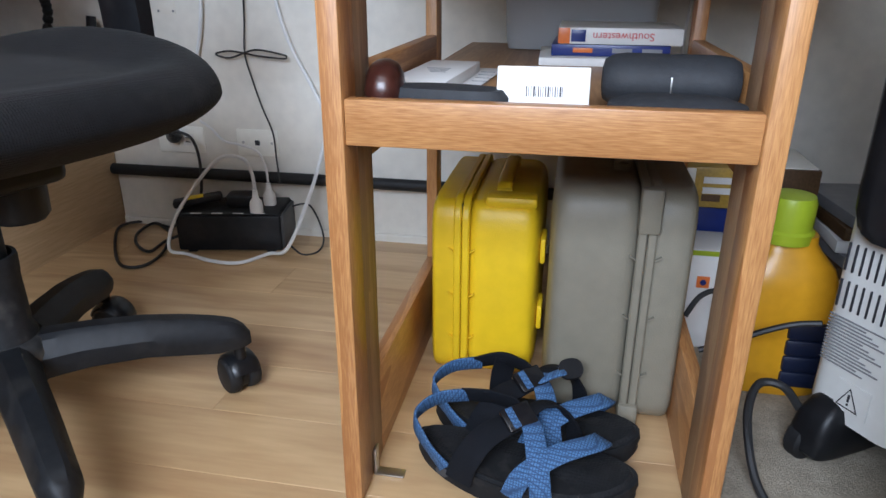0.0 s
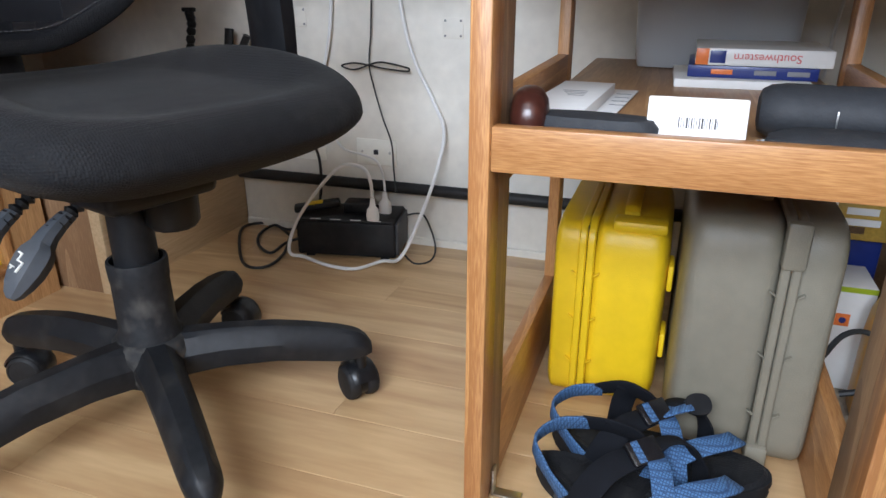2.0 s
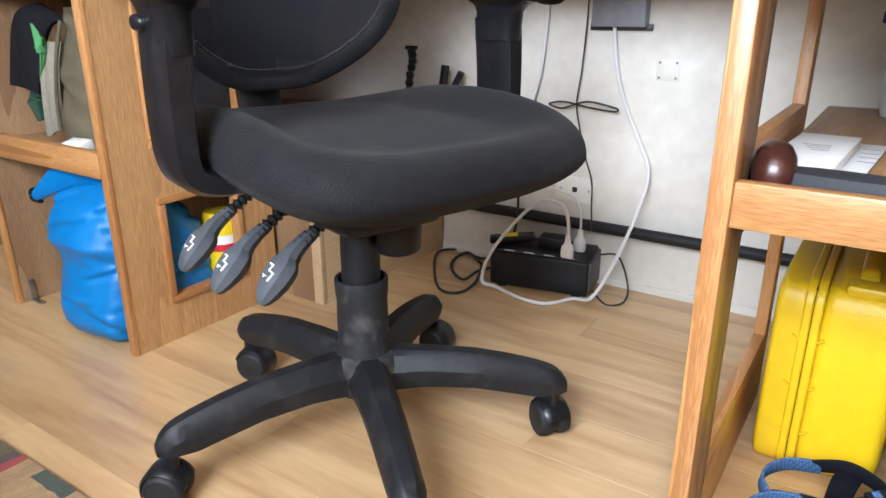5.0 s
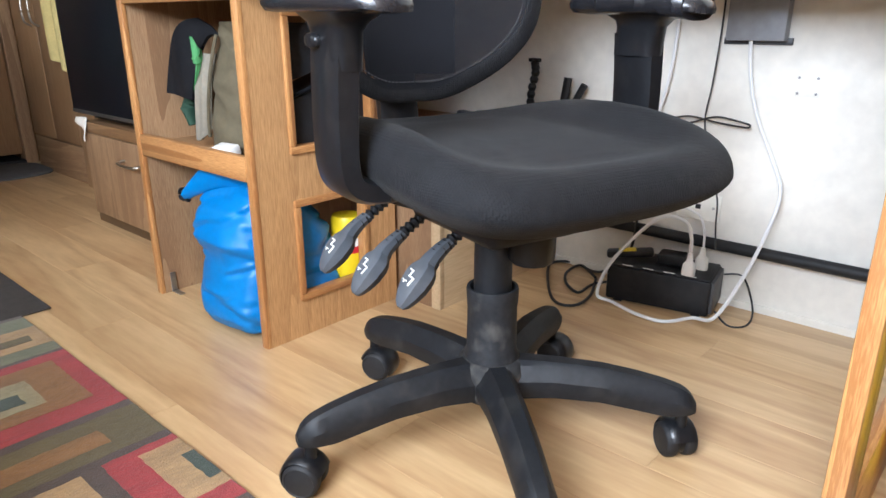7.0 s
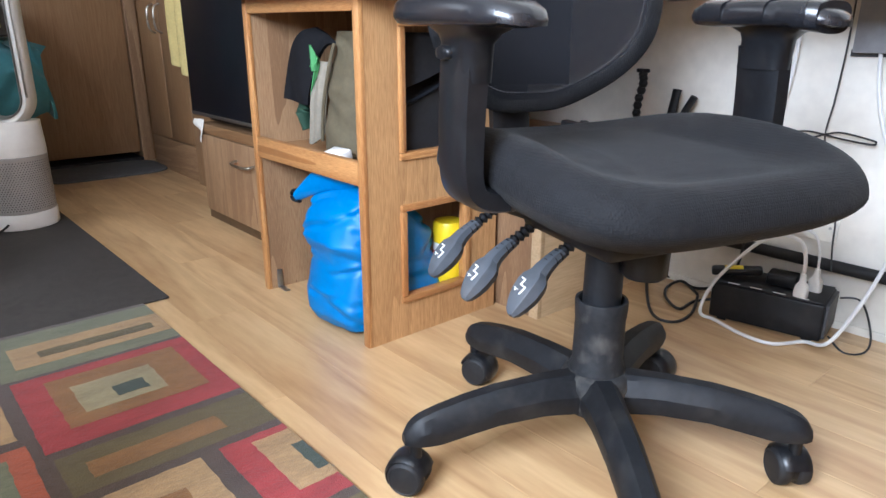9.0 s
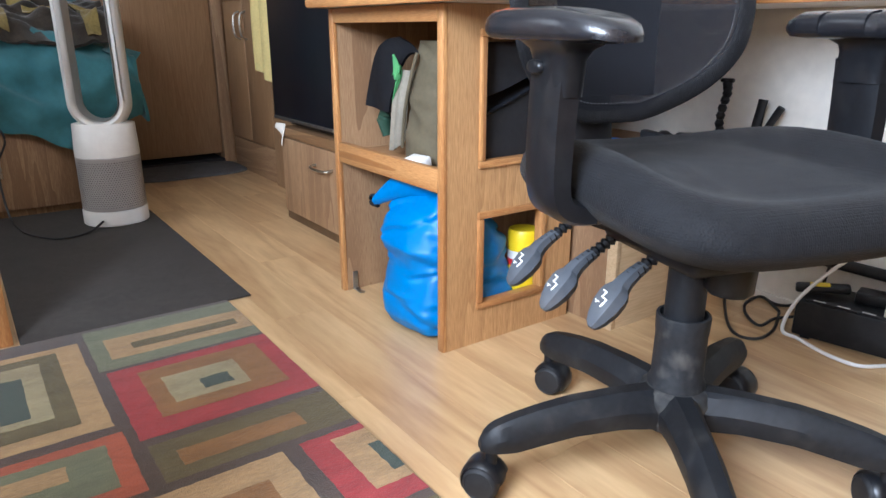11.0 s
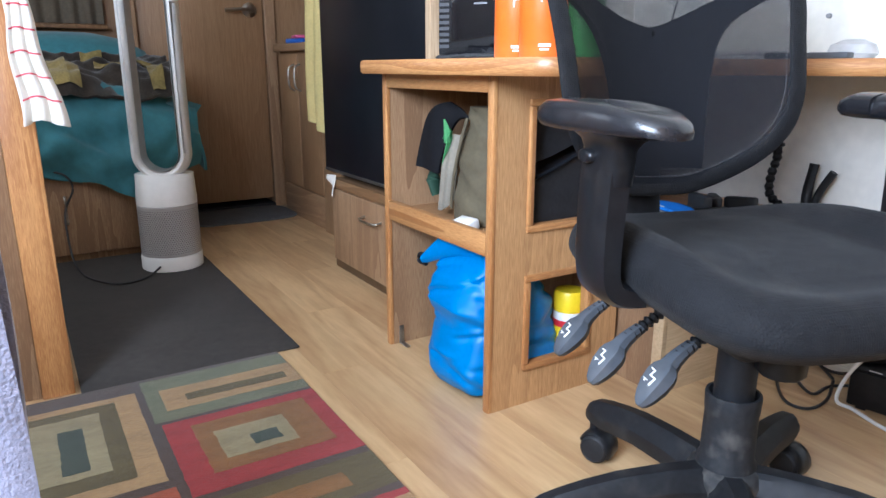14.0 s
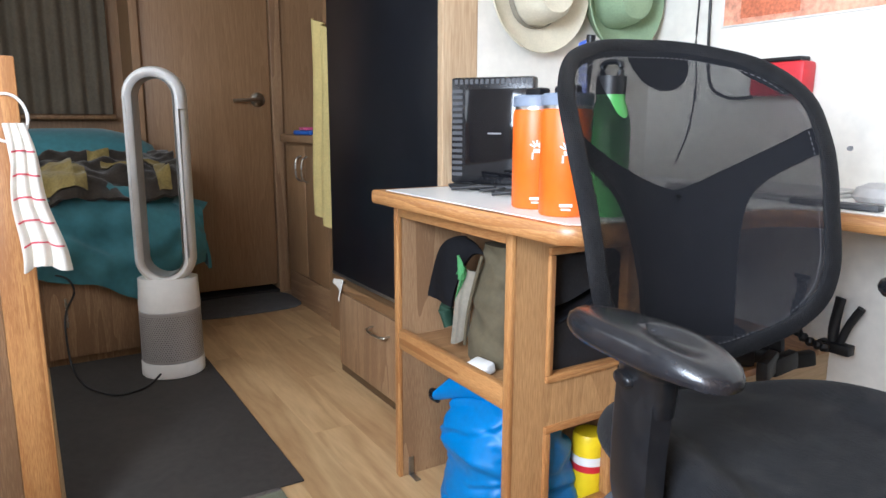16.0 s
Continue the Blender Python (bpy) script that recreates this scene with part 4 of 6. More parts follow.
def outlet(x0, x1, z0, z1, label, plugged):
    o = thing("wall_outlet", ((x0 + x1) / 2, WALL_Y, z0), label, "outlet", "wall outlets")
    part("plate", box(x0, x1, WALL_Y - 0.006, WALL_Y - 0.0005, z0, z1, 0.002), ivory_plastic, o)
    xm, zm = (x0 + x1) / 2, (z0 + z1) / 2
    if plugged:
        for k in (-1, 1):
            f = box(xm + 0.02 * k - 0.014, xm + 0.02 * k + 0.014, WALL_Y - 0.008, WALL_Y - 0.005, zm - 0.014, zm + 0.014, 0.001)
            face = part("socket_face", f, white_plastic, o)
            sl = box(xm + 0.02 * k - 0.007, xm + 0.02 * k + 0.006, WALL_Y - 0.009, WALL_Y - 0.0075, zm + 0.004, zm + 0.006, 0)
            box(xm + 0.02 * k - 0.007, xm + 0.02 * k + 0.006, WALL_Y - 0.009, WALL_Y - 0.0075, zm - 0.006, zm - 0.004, 0, sl)
            part("slots", sl, ink, face)
    else:
        part("jack", box(xm - 0.006, xm + 0.006, WALL_Y - 0.008, WALL_Y - 0.005, zm - 0.006, zm + 0.006, 0.001), ink, o)
        for k in (-1, 1):
            part("screw", turned(lathe([(0, 0), (0.0035, 0), (0.003, 0.0015), (0, 0.002)], seg=12), pose(xm + 0.036 * k, WALL_Y - 0.006, zm, 90)), steel, o)
    return o


outlet(-0.650, -0.546, 0.191, 0.254, "ivory telephone jack plate on the wall", False)
outlet(-0.855, -0.735, 0.190, 0.254, "ivory double power outlet with a black plug in it", True)
plug = thing("mains_plug", (-0.785, 1.55, 0.21), "round black mains plug in the wall outlet", "plug")
part("body", turned(lathe([(0, 0), (0.017, 0.001), (0.018, 0.012), (0.012, 0.028), (0.006, 0.05), (0, 0.052)], seg=20), pose(-0.805, 1.545, 0.232, 75, 0, 25)), black_plastic, plug)
for x, z in ((-0.79, 0.53), (-0.405, 0.512)):
    pl = thing("blank_plate", (x, WALL_Y, z), "square patch of screw holes where a wall plate was", "wall plate", "old wall plates")
    part("plate", box(x - 0.024, x + 0.024, WALL_Y - 0.0022, WALL_Y - 0.0004, z - 0.022, z + 0.022, 0.0006), wall_paper, pl)
    for dx in (-0.018, 0.018):
        for dz in (-0.016, 0.016):
            part("screw", turned(lathe([(0, 0), (0.0028, 0), (0.002, 0.0015), (0, 0.0018)], seg=10), pose(x + dx, WALL_Y - 0.0022, z + dz, 90)), grey_ink, pl)
jb = thing("junction_box", (-0.51, WALL_Y, 0.60), "flat grey metal junction cover under the desk", "junction box")
part("cover", box(-0.575, -0.455, 1.528, 1.559, 0.60, 0.705, 0.003), material("grey_metal", (0.27, 0.28, 0.30), 0.45, metal=0.3), jb)
part("flange", box(-0.585, -0.445, 1.552, 1.559, 0.592, 0.606, 0.001), dark_grey, jb)

# ---------------- right pedestal: cases, sandals ----------------


def case(name, x0, x1, y0, y1, h, mat, label, seam):
    c = thing(name, ((x0 + x1) / 2, (y0 + y1) / 2, 0), label, "case")
    cy, ry = (y0 + y1) / 2, (y1 - y0) / 2

    def shell(xa, xb):
        a, b = (xa + xb) / 2, (xb - xa) / 2
        return loft([superellipse(a, cy, z, b * k, ry * k2, 64, 7) for z, k, k2 in ((0.002, 0.76, 0.87), (0.006, 0.87, 0.92), (0.014, 0.945, 0.96), (0.026, 0.985, 0.985), (0.044, 1, 1), (h - 0.046, 1, 1), (h - 0.028, 0.985, 0.985), (h - 0.015, 0.945, 0.96), (h - 0.007, 0.87, 0.92), (h - 0.002, 0.76, 0.87))])

    xs = x0 + seam * (x1 - x0)
    part("shell", shell(x0, xs - 0.002), mat, c)
    part("lid", shell(xs + 0.002, x1), mat, c)
    for s in (-1, 1):
        # raised lips on both sides of the seam, down the ends and over the top
        loop = []
        for qy, qz, a0 in ((y1 - 0.030, h - 0.030, 0), (y0 + 0.030, h - 0.030, 90), (y0 + 0.030, 0.034, 180), (y1 - 0.030, 0.034, 270)):
            loop += [Vector((xs + s * 0.0062, qy + 0.030 * math.cos(radians(a0 + 15 * k)), qz + 0.030 * math.sin(radians(a0 + 15 * k)))) for k in range(7)]
        part("lip", sweep(loop, 0.0055, 0.0056, closed=True, square=True, up=Vector((1, 0, 0))), mat, c)
        for k in range(3):
            z = h * (0.24 + 0.25 * k)
            part("rib", turned(box(-0.005, 0.005, -0.0035, 0.0035, -0.001, 0.001, 0.0008), pose(xs + s * 0.016, y0 - 0.003, z, 0, -35 * s, 0)), mat, c)
    part("gasket", box(xs - 0.0012, xs + 0.0012, y0 + 0.004, y1 - 0.004, 0.012, h - 0.004, 0.02), rubber, c)
    return c, xs


yc, ys = case("yellow_case", -0.070, 0.095, 1.008, 1.30, 0.288, yellow_case, "bright yellow hard plastic equipment case standing on its side", 0.30)
part("handle", sweep(smooth_line([(0.035, 1.07, 0.286), (0.035, 1.066, 0.297), (0.035, 1.11, 0.301), (0.035, 1.18, 0.301), (0.035, 1.23, 0.297), (0.035, 1.226, 0.286)], 5), 0.011, 0.007, square=True), yellow_case, yc)
part("corner_pad", box(0.012, 0.088, 1.012, 1.05, 0.28, 0.297, 0.006), yellow_case, yc)
for z in (0.10, 0.21):
    part("latch", box(0.094, 0.102, 1.03, 1.08, z - 0.02, z + 0.02, 0.003), yellow_case, yc)
gc, gs = case("grey_case", 0.108, 0.296, 0.925, 1.32, 0.345, grey_case, "large olive-grey hard plastic equipment case standing upright", 0.66)
for z0, z1 in ((0.290, 0.350), (0.0, 0.035)):
    part("corner_guard", box(gs - 0.014, gs + 0.014, 0.912, 0.932, z0, z1, 0.005), grey_case, gc)
part("handle", sweep(smooth_line([(0.2, 1.03, 0.344), (0.2, 1.025, 0.365), (0.2, 1.10, 0.371), (0.2, 1.19, 0.365), (0.2, 1.185, 0.344)], 5), 0.012, 0.007, square=True), grey_case, gc)


footbed_mat = fabric("footbed_tread", (0.012, 0.0125, 0.014), 0.0042, 0.06)


def sandal(loc, rz, s, flop):
    t = thing("sandal", loc, "black rubber sandal with blue patterned webbing straps", "sandal", "pair of sandals", rz=rz)

    def outline(z, k, n=44):
        out = []
        for i in range(n):
            a = math.tau * i / n
            c, q = math.cos(a), math.sin(a)
            w = 0.051 + 0.012 * c + 0.004 * math.sin(2 * a) * s
            out.append(Vector((0.140 * c * k, (w * q + 0.006 * s * c * c) * k, z + 0.014 * max(0, c) ** 3 + 0.004 * c * c)))
        return out

    part("sole", loft([outline(z, k) for z, k in ((0, 0.90), (0.003, 0.97), (0.012, 1.0), (0.020, 0.985), (0.026, 1.01), (0.034, 1.0))]), sole, t, local=True)
    part("footbed", loft([outline(z, k) for z, k in ((0.034, 0.97), (0.039, 0.93), (0.035, 0.80), (0.032, 0.5), (0.031, 0.05))]), footbed_mat, t, local=True)

    def strap(name, pts, w, mat, label="", heel=False):
        """A flat strap whose face lies against the foot, or against the heel."""
        line = smooth_line(pts, 8)
        rr = []
        for i, p in enumerate(line):
            d = (line[min(i + 1, len(line) - 1)] - line[max(i - 1, 0)]).normalized()
            out = (Vector((p.x + 0.05, p.y, 0.012)) if heel else Vector((0.25 * max(0, p.x), p.y, p.z - 0.012))).normalized()
            side = d.cross(out).normalized()
            out = side.cross(d).normalized()
            rr.append([p + side * w * u + out * v for u, v in ((1, -0.001), (1, 0.001), (0.9, 0.0018), (-0.9, 0.0018), (-1, 0.001), (-1, -0.001), (-0.9, -0.0018), (0.9, -0.0018))])
        return part(name, loft(rr), mat, t, label, local=True, smooth=60)

    k = 1 if flop else 0
    strap("front_strap", [(0.062, 0.050 * s, 0.030), (0.080, 0.047 * s, 0.052), (0.092, 0.034 * s, 0.074), (0.086, 0.006, 0.086), (0.050, -0.028 * s, 0.082), (0.018, -0.050 * s, 0.058), (0.006, -0.055 * s, 0.028)], 0.0125, blue_web, "blue patterned webbing")
    strap("cross_strap", [(0.044, -0.056 * s, 0.028), (0.040, -0.054 * s, 0.054), (0.030, -0.036 * s, 0.080), (0.016, -0.008 * s, 0.094), (0.000, 0.014 * s, 0.097)], 0.0125, blue_web, "blue patterned webbing")
    strap("loop_strap", [(0.000, 0.012 * s, 0.095), (0.014, 0.030 * s, 0.104), (0.034, 0.044 * s, 0.098), (0.052, 0.050 * s, 0.070), (0.056, 0.051 * s, 0.034)], 0.0115, black_web, "black webbing loop")
    strap("heel_strap", [(-0.082, -0.044, 0.032), (-0.112, -0.038, 0.058), (-0.136, -0.014, 0.072), (-0.122, 0.022, 0.080), (-0.085, 0.042, 0.084)], 0.0115, blue_web, "blue webbing heel strap", True)
    strap("ankle_strap", [(-0.092, 0.040, 0.084), (-0.055, 0.044, 0.088 + 0.008 * k), (-0.020, 0.034, 0.092 + 0.004 * k), (0.000, 0.014, 0.095)], 0.012, black_web, "black webbing ankle strap", True)
    strap("side_strap", [(-0.060, -0.054, 0.028), (-0.052, -0.050, 0.058), (-0.034, -0.028, 0.084), (-0.004, 0.004, 0.095)], 0.017, black_web, "black webbing side strap")
    strap("instep_strap", [(-0.062, 0.054, 0.028), (-0.058, 0.052, 0.066), (-0.050, 0.044, 0.094)], 0.015, black_web, "black webbing instep strap")
    if flop:
        strap("strap_end", [(0.000, 0.006, 0.096), (0.018, 0.016, 0.104), (0.034, 0.026, 0.108)], 0.0125, blue_web, "blue webbing strap end")
        tab = loft([superellipse(0, 0, z, 0.016, 0.0145, 28, 2.4) for z in (-0.0025, 0.0025)])
        part("end_tab", turned(tab, pose(0.042, 0.031, 0.109, 35, -8, 25)), black_plastic, t, "black plastic end tab", local=True)
    buckle = box(-0.020, 0.020, -0.0155, 0.0155, 0, 0.009, 0.003)
    bm_ = pose(-0.006, 0.002, 0.096, 28, -6, 50)
    b = part("buckle", turned(buckle, bm_), gloss_black, t, "black plastic buckle", local=True)
    part("bar", turned(box(-0.0135, -0.004, -0.0135, 0.0135, 0.0088, 0.0112, 0.001), bm_), blue_web, b, "blue webbing in the buckle", local=True)
    part("badge", turned(lathe([(0.0, 0), (0.0085, 0), (0.0085, 0.0008), (0.0075, 0.0014), (0.0, 0.0008)], seg=24), pose(-0.088, -0.0372, 0.019, 82, 0, -14) @ Matrix.Diagonal((1.2, 0.7, 1, 1))), dark_grey, t, "oval moulded badge", local=True)


sandal((0.094, 0.768, 0.0), -13, 1, 0)
sandal((0.102, 0.853, 0.0), -11, 1, 1)

# ---------------- on the shelf of the right pedestal ----------------
SH = 0.462
tub = thing("storage_tub", (0.14, 1.42, SH), "frosted clear plastic storage tub with a dark lid", "storage tub")
TX0, TX1, TY0, TY1 = -0.012, 0.268, 1.395, 1.55
part("body", loft([superellipse((TX0 + TX1) / 2, (TY0 + TY1) / 2, z, (TX1 - TX0) / 2 * k, (TY1 - TY0) / 2 * k, 40, 10) for z, k in ((SH + 0.002, 0.93), (SH + 0.02, 0.96), (SH + 0.145, 1.0), (SH + 0.15, 1.02), (SH + 0.15, 0.98), (SH + 0.02, 0.93), (SH + 0.008, 0.90))]), tub_plastic, tub)
part("lid", box(TX0 - 0.012, TX1 + 0.012, TY0 - 0.012, TY1, SH + 0.151, SH + 0.172, 0.005), blue_ink, tub, "blue lid rim")
part("contents", box(TX0 + 0.15, TX0 + 0.25, TY0 + 0.03, TY1 - 0.03, SH + 0.01, SH + 0.11, 0.01), paper, tub, "pale papers inside")
part("contents", box(TX0 + 0.03, TX0 + 0.14, TY0 + 0.04, TY1 - 0.04, SH + 0.01, SH + 0.09, 0.01), dark_grey, tub)
solo("flat_box", box(0.0, 0.24, 1.40, 1.545, SH + 0.173, SH + 0.21, 0.004), dark_grey, "black flat case on the tub lid", "case")


def book(x0, x1, y0, y1, z0, z1, cover, rz, label):
    b = thing("book", ((x0 + x1) / 2, (y0 + y1) / 2, z0), label, "book", "stack of books on the shelf", rz=rz)
    w, d, h = (x1 - x0) / 2, (y1 - y0) / 2, z1 - z0
    part("pages", box(-w + 0.003, w - 0.003, -d + 0.004, d - 0.002, 0.002, h - 0.002, 0.0005), paper, b, local=True)
    part("cover", box(-w, w, -d, d, h - 0.002, h, 0.0006), cover, b, local=True)
    part("cover", box(-w, w, -d, d, 0, 0.002, 0.0006), cover, b, local=True)
    part("spine", box(-w, w, -d - 0.001, -d + 0.003, 0, h, 0.0008), cover, b, local=True)
    return b


b0 = book(0.066, 0.255, 1.182, 1.365, SH, SH + 0.012, paper, 2, "white paperback lying at the bottom of the stack")
b1 = book(0.088, 0.268, 1.206, 1.37, SH + 0.0125, SH + 0.030, blue_ink, -1, "navy blue book lying in the stack")
b2 = book(0.096, 0.284, 1.208, 1.37, SH + 0.0305, SH + 0.055, white_plastic, 0, "thick white guide book with an orange spine end")
part("spine_block", box(0.096, 0.114, 1.2055, 1.209, SH + 0.031, SH + 0.0545, 0.0003), orange_ink, b2, "orange publisher block")
part("spine_picture", box(0.116, 0.138, 1.2055, 1.209, SH + 0.034, SH + 0.052, 0.0003), blue_ink, b2)
lettering("Southwestern", 0.0165, pose(0.195, 1.2058, SH + 0.043, 90, 180, 0), red_ink, b2)
for x in (0.12, 0.18, 0.225):
    part("spine_bar", box(x, x + 0.03, 1.2035, 1.207, SH + 0.018, SH + 0.025, 0.0002), orange_ink if x < 0.13 else grey_ink, b1)
small = thing("paper_pad", (-0.03, 0.88, SH), "stack of white printed booklets", "papers")
part("sheet", turned(box(-0.045, 0.045, -0.14, 0.12, 0, 0.002, 0.0004), pose(-0.030, 0.985, SH + 0.001, 0, 0, -4)), paper, small)
part("booklet", turned(box(-0.035, 0.035, -0.115, 0.115, 0.002, 0.016, 0.001), pose(-0.048, 0.952, SH + 0.001, 0, 0, -3)), paper, small)
for k in range(4):
    part("print_bar", turned(box(-0.02 + 0.004 * k, 0.012, -0.004, -0.002, 0.0162, 0.0166, 0), pose(-0.045, 0.98 - 0.012 * k, SH + 0.001, 0, 0, -3)), grey_ink, small)
    part("print_bar", turned(box(0.028, 0.048, 0.0, 0.003, 0.0022, 0.0026, 0), pose(-0.032, 1.06 - 0.03 * k, SH + 0.001, 0, 0, -4)), grey_ink, small)
mouse = solo("leather_pouch", turned(loft([superellipse(0, 0, z, 0.021 * k, 0.040 * k, 28, 2.6) for z, k in ((0, 0.78), (0.006, 0.95), (0.022, 1.0), (0.036, 0.9), (0.045, 0.66), (0.049, 0.35), (0.050, 0.05))]), pose(-0.066, 0.775, SH + 0.0005, 0, 0, 10)), leather, "dark brown glossy leather case", "pouch")
ph = solo("glasses_case", turned(loft([superellipse(0, 0, z, 0.065 * k, 0.024 * k, 32, 3) for z, k in ((0, 0.9), (0.005, 1), (0.018, 1), (0.025, 0.9), (0.027, 0.5), (0.0275, 0.05))]), pose(0.0, 0.765, SH + 0.001, 0, 0, -6)), neoprene, "flat black soft case behind the shelf rail", "case")
bx = thing("small_box", (0.098, 0.775, SH), "white cardboard box with a black barcode", "box")
part("carton", turned(box(-0.045, 0.045, -0.03, 0.03, 0, 0.042, 0.002), pose(0.096, 0.782, SH + 0.001, -14, 0, 1)), paper, bx)
for k, w in enumerate((2, 1, 1, 3, 1, 2, 1, 1, 2, 3, 1, 1, 2, 1, 3, 1)):
    part("barcode_bar", turned(box(-0.016 + k * 0.0023, -0.016 + k * 0.0023 + 0.0005 * w, -0.0305, -0.0298, 0.013, 0.023, 0), pose(0.096, 0.782, SH + 0.001, -14, 0, 1)), ink, bx)
sp = thing("speaker_case", (0.222, 0.80, SH), "charcoal zipped soft case with rounded ends", "case")
part("body", turned(loft([[Vector((x, 0.034 * k * math.cos(a), 0.028 + 0.027 * k * math.sin(a))) for a in (math.tau * i / 28 for i in range(28))] for x, k in ((-0.068, 0.45), (-0.066, 0.75), (-0.058, 0.93), (-0.045, 1), (-0.004, 1), (0, 0.965), (0.004, 1), (0.045, 1), (0.058, 0.93), (0.066, 0.75), (0.068, 0.45))]), pose(0.222, 0.825, SH + 0.002, 0, 0, -4)), neoprene, sp)
part("zip_pull", turned(box(-0.0008, 0.0008, -0.0350, -0.0338, 0.018, 0.036, 0.0002), pose(0.222, 0.825, SH + 0.002, 0, 0, -4)), steel, sp)
solo("soft_pouch", turned(loft([superellipse(0, 0, z, 0.066 * k, 0.030 * k, 30, 3) for z, k in ((0, 0.9), (0.006, 1), (0.018, 0.95), (0.024, 0.7), (0.025, 0.1))]), pose(0.222, 0.755, SH + 0.001, 0, 0, -3)), neoprene, "flat charcoal pouch in front of the soft case", "pouch")
solo("plastic_wrap", turned(sheet(lambda u, v: Vector((u * 0.03, v * 0.04, 0.006 + 0.005 * math.sin(9 * u + 5 * v) * math.sin(7 * v))), 8, 8, 0.0006), pose(0.15, 0.74, SH + 0.001)), clear_plastic("crinkled_film", (0.7, 0.72, 0.75), 0.5, 0.15), "crumpled clear plastic wrapping", "wrapping")

# ---------------- beside the right pedestal: jug, heater, boxes ----------------
navy_dark = material("navy_grip_label", (0.008, 0.012, 0.032), 0.4)
jug = thing("detergent_jug", (0.455, 1.06, 0), "yellow plastic jug with a lime green cap", "jug")
JX, JY = 0.448, 1.075
prof = [(0.010, 0.93, 0.93), (0.024, 1, 1), (0.08, 1, 1), (0.14, 1.0, 1), (0.178, 0.96, 0.96), (0.206, 0.82, 0.82), (0.228, 0.56, 0.60), (0.240, 0.46, 0.50), (0.252, 0.45, 0.49)]
part("body", loft([superellipse(JX, JY, z, 0.078 * a, 0.055 * b, 44, 3.2) for z, a, b in prof]), jug_yellow, jug)
part("cap", lathe([(0.0, 0.240), (0.037, 0.241), (0.038, 0.256), (0.034, 0.260), (0.034, 0.298), (0.031, 0.307), (0.0, 0.309)], (JX - 0.008, JY, 0), 40), lime, jug, "lime green cap")
for k in range(4):
    part("grip", box(JX + 0.005, JX + 0.07, JY - 0.060, JY - 0.045, 0.03 + 0.026 * k, 0.055 + 0.026 * k, 0.004), navy_dark, jug, "dark label band")
heater = thing("panel_heater", (0.552, 0.905, 0), "white upright oil heater with vents and black wheels", "heater", rz=-58)


def hpart(name, bm, mat, parent=None, label=""):
    return part(name, bm, mat, parent or heater, label, local=True)


rr = [superellipse(0, 0, z, 0.068 * k, 0.075, 40, 6) for z, k in ((0.075, 0.9), (0.085, 1), (0.54, 0.93), (0.565, 0.85))]
hpart("casing", loft(rr), heater_white)
for row in range(2):
    for k in range(7):
        hpart("vent", box(-0.052 + k * 0.0100, -0.0493 + k * 0.0100, -0.0765, -0.0735, 0.218 + row * 0.047, 0.254 + row * 0.047, 0.001), ink)
ctl = loft([[Vector((x, -0.070 - 0.03 * d, z)) for x, d in ((-0.052 * k, 0), (-0.050 * k, 0.5), (-0.040 * k, 0.85), (-0.02 * k, 1), (0.02 * k, 1), (0.040 * k, 0.8), (0.046 * k, 0))] for z, k in ((0.318, 0.45), (0.322, 0.66), (0.330, 0.85), (0.345, 0.97), (0.365, 1), (0.54, 1), (0.60, 0.9), (0.625, 0.6))])
hpart("control_housing", ctl, gloss_black, label="black control housing")
for k in range(15):
    hpart("print_bar", box(-0.055, 0.022 - 0.009 * (k * 7 % 4), -0.0765, -0.0748, 0.206 - k * 0.0044, 0.2074 - k * 0.0044, 0), grey_ink)
lab = hpart("warning_label", box(-0.022, 0.022, -0.0768, -0.0748, 0.092, 0.132, 0), heater_white)
tri = sweep([Vector((-0.018, -0.0775, 0.098)), Vector((0.010, -0.0775, 0.098)), Vector((-0.004, -0.0775, 0.125))], 0.0012, 0.0006, closed=True, square=True, up=Vector((0, 1, 0)))
hpart("warning_triangle", tri, ink, lab)
mark = box(-0.0052, -0.0028, -0.078, -0.0765, 0.107, 0.117, 0)
box(-0.0052, -0.0028, -0.078, -0.0765, 0.102, 0.1045, 0, mark)
hpart("exclamation_mark", mark, ink, lab)
for sx in (-1,):
    foot = loft([superellipse(-0.028, -0.030, z, 0.030 * k, 0.080 * k2, 36, 5) for z, k, k2 in ((0.022, 0.9, 0.94), (0.028, 1, 1), (0.055, 1, 0.98), (0.075, 0.92, 0.9), (0.090, 0.78, 0.74), (0.100, 0.5, 0.5), (0.103, 0.1, 0.1))])
    hpart("foot", foot, black_plastic)
    for y in (-0.085, 0.06):
        hpart("wheel", turned(lathe([(0, -0.012), (0.026, -0.012), (0.03, -0.008), (0.03, 0.008), (0.026, 0.012), (0, 0.012)], seg=26), pose(-0.04, y, 0.0305, 0, 90, 0)), rubber)
cable([(0.322, 0.955, 0.112), (0.358, 0.952, 0.128), (0.395, 0.95, 0.150), (0.432, 0.945, 0.168), (0.462, 0.935, 0.178)], 0.0042, black_cable, "thick black heater cord beside the jug")
cable([(0.395, 0.75, 0.006), (0.375, 0.80, 0.03), (0.372, 0.86, 0.075), (0.39, 0.90, 0.10), (0.42, 0.90, 0.10), (0.445, 0.90, 0.07)], 0.0055, black_cable, "thick black heater cord looping to the floor")
cable([(0.31, 1.02, 0.13), (0.33, 1.03, 0.16), (0.36, 1.04, 0.165), (0.40, 1.03, 0.15)], 0.004, black_cable, "black cord behind the pedestal post")
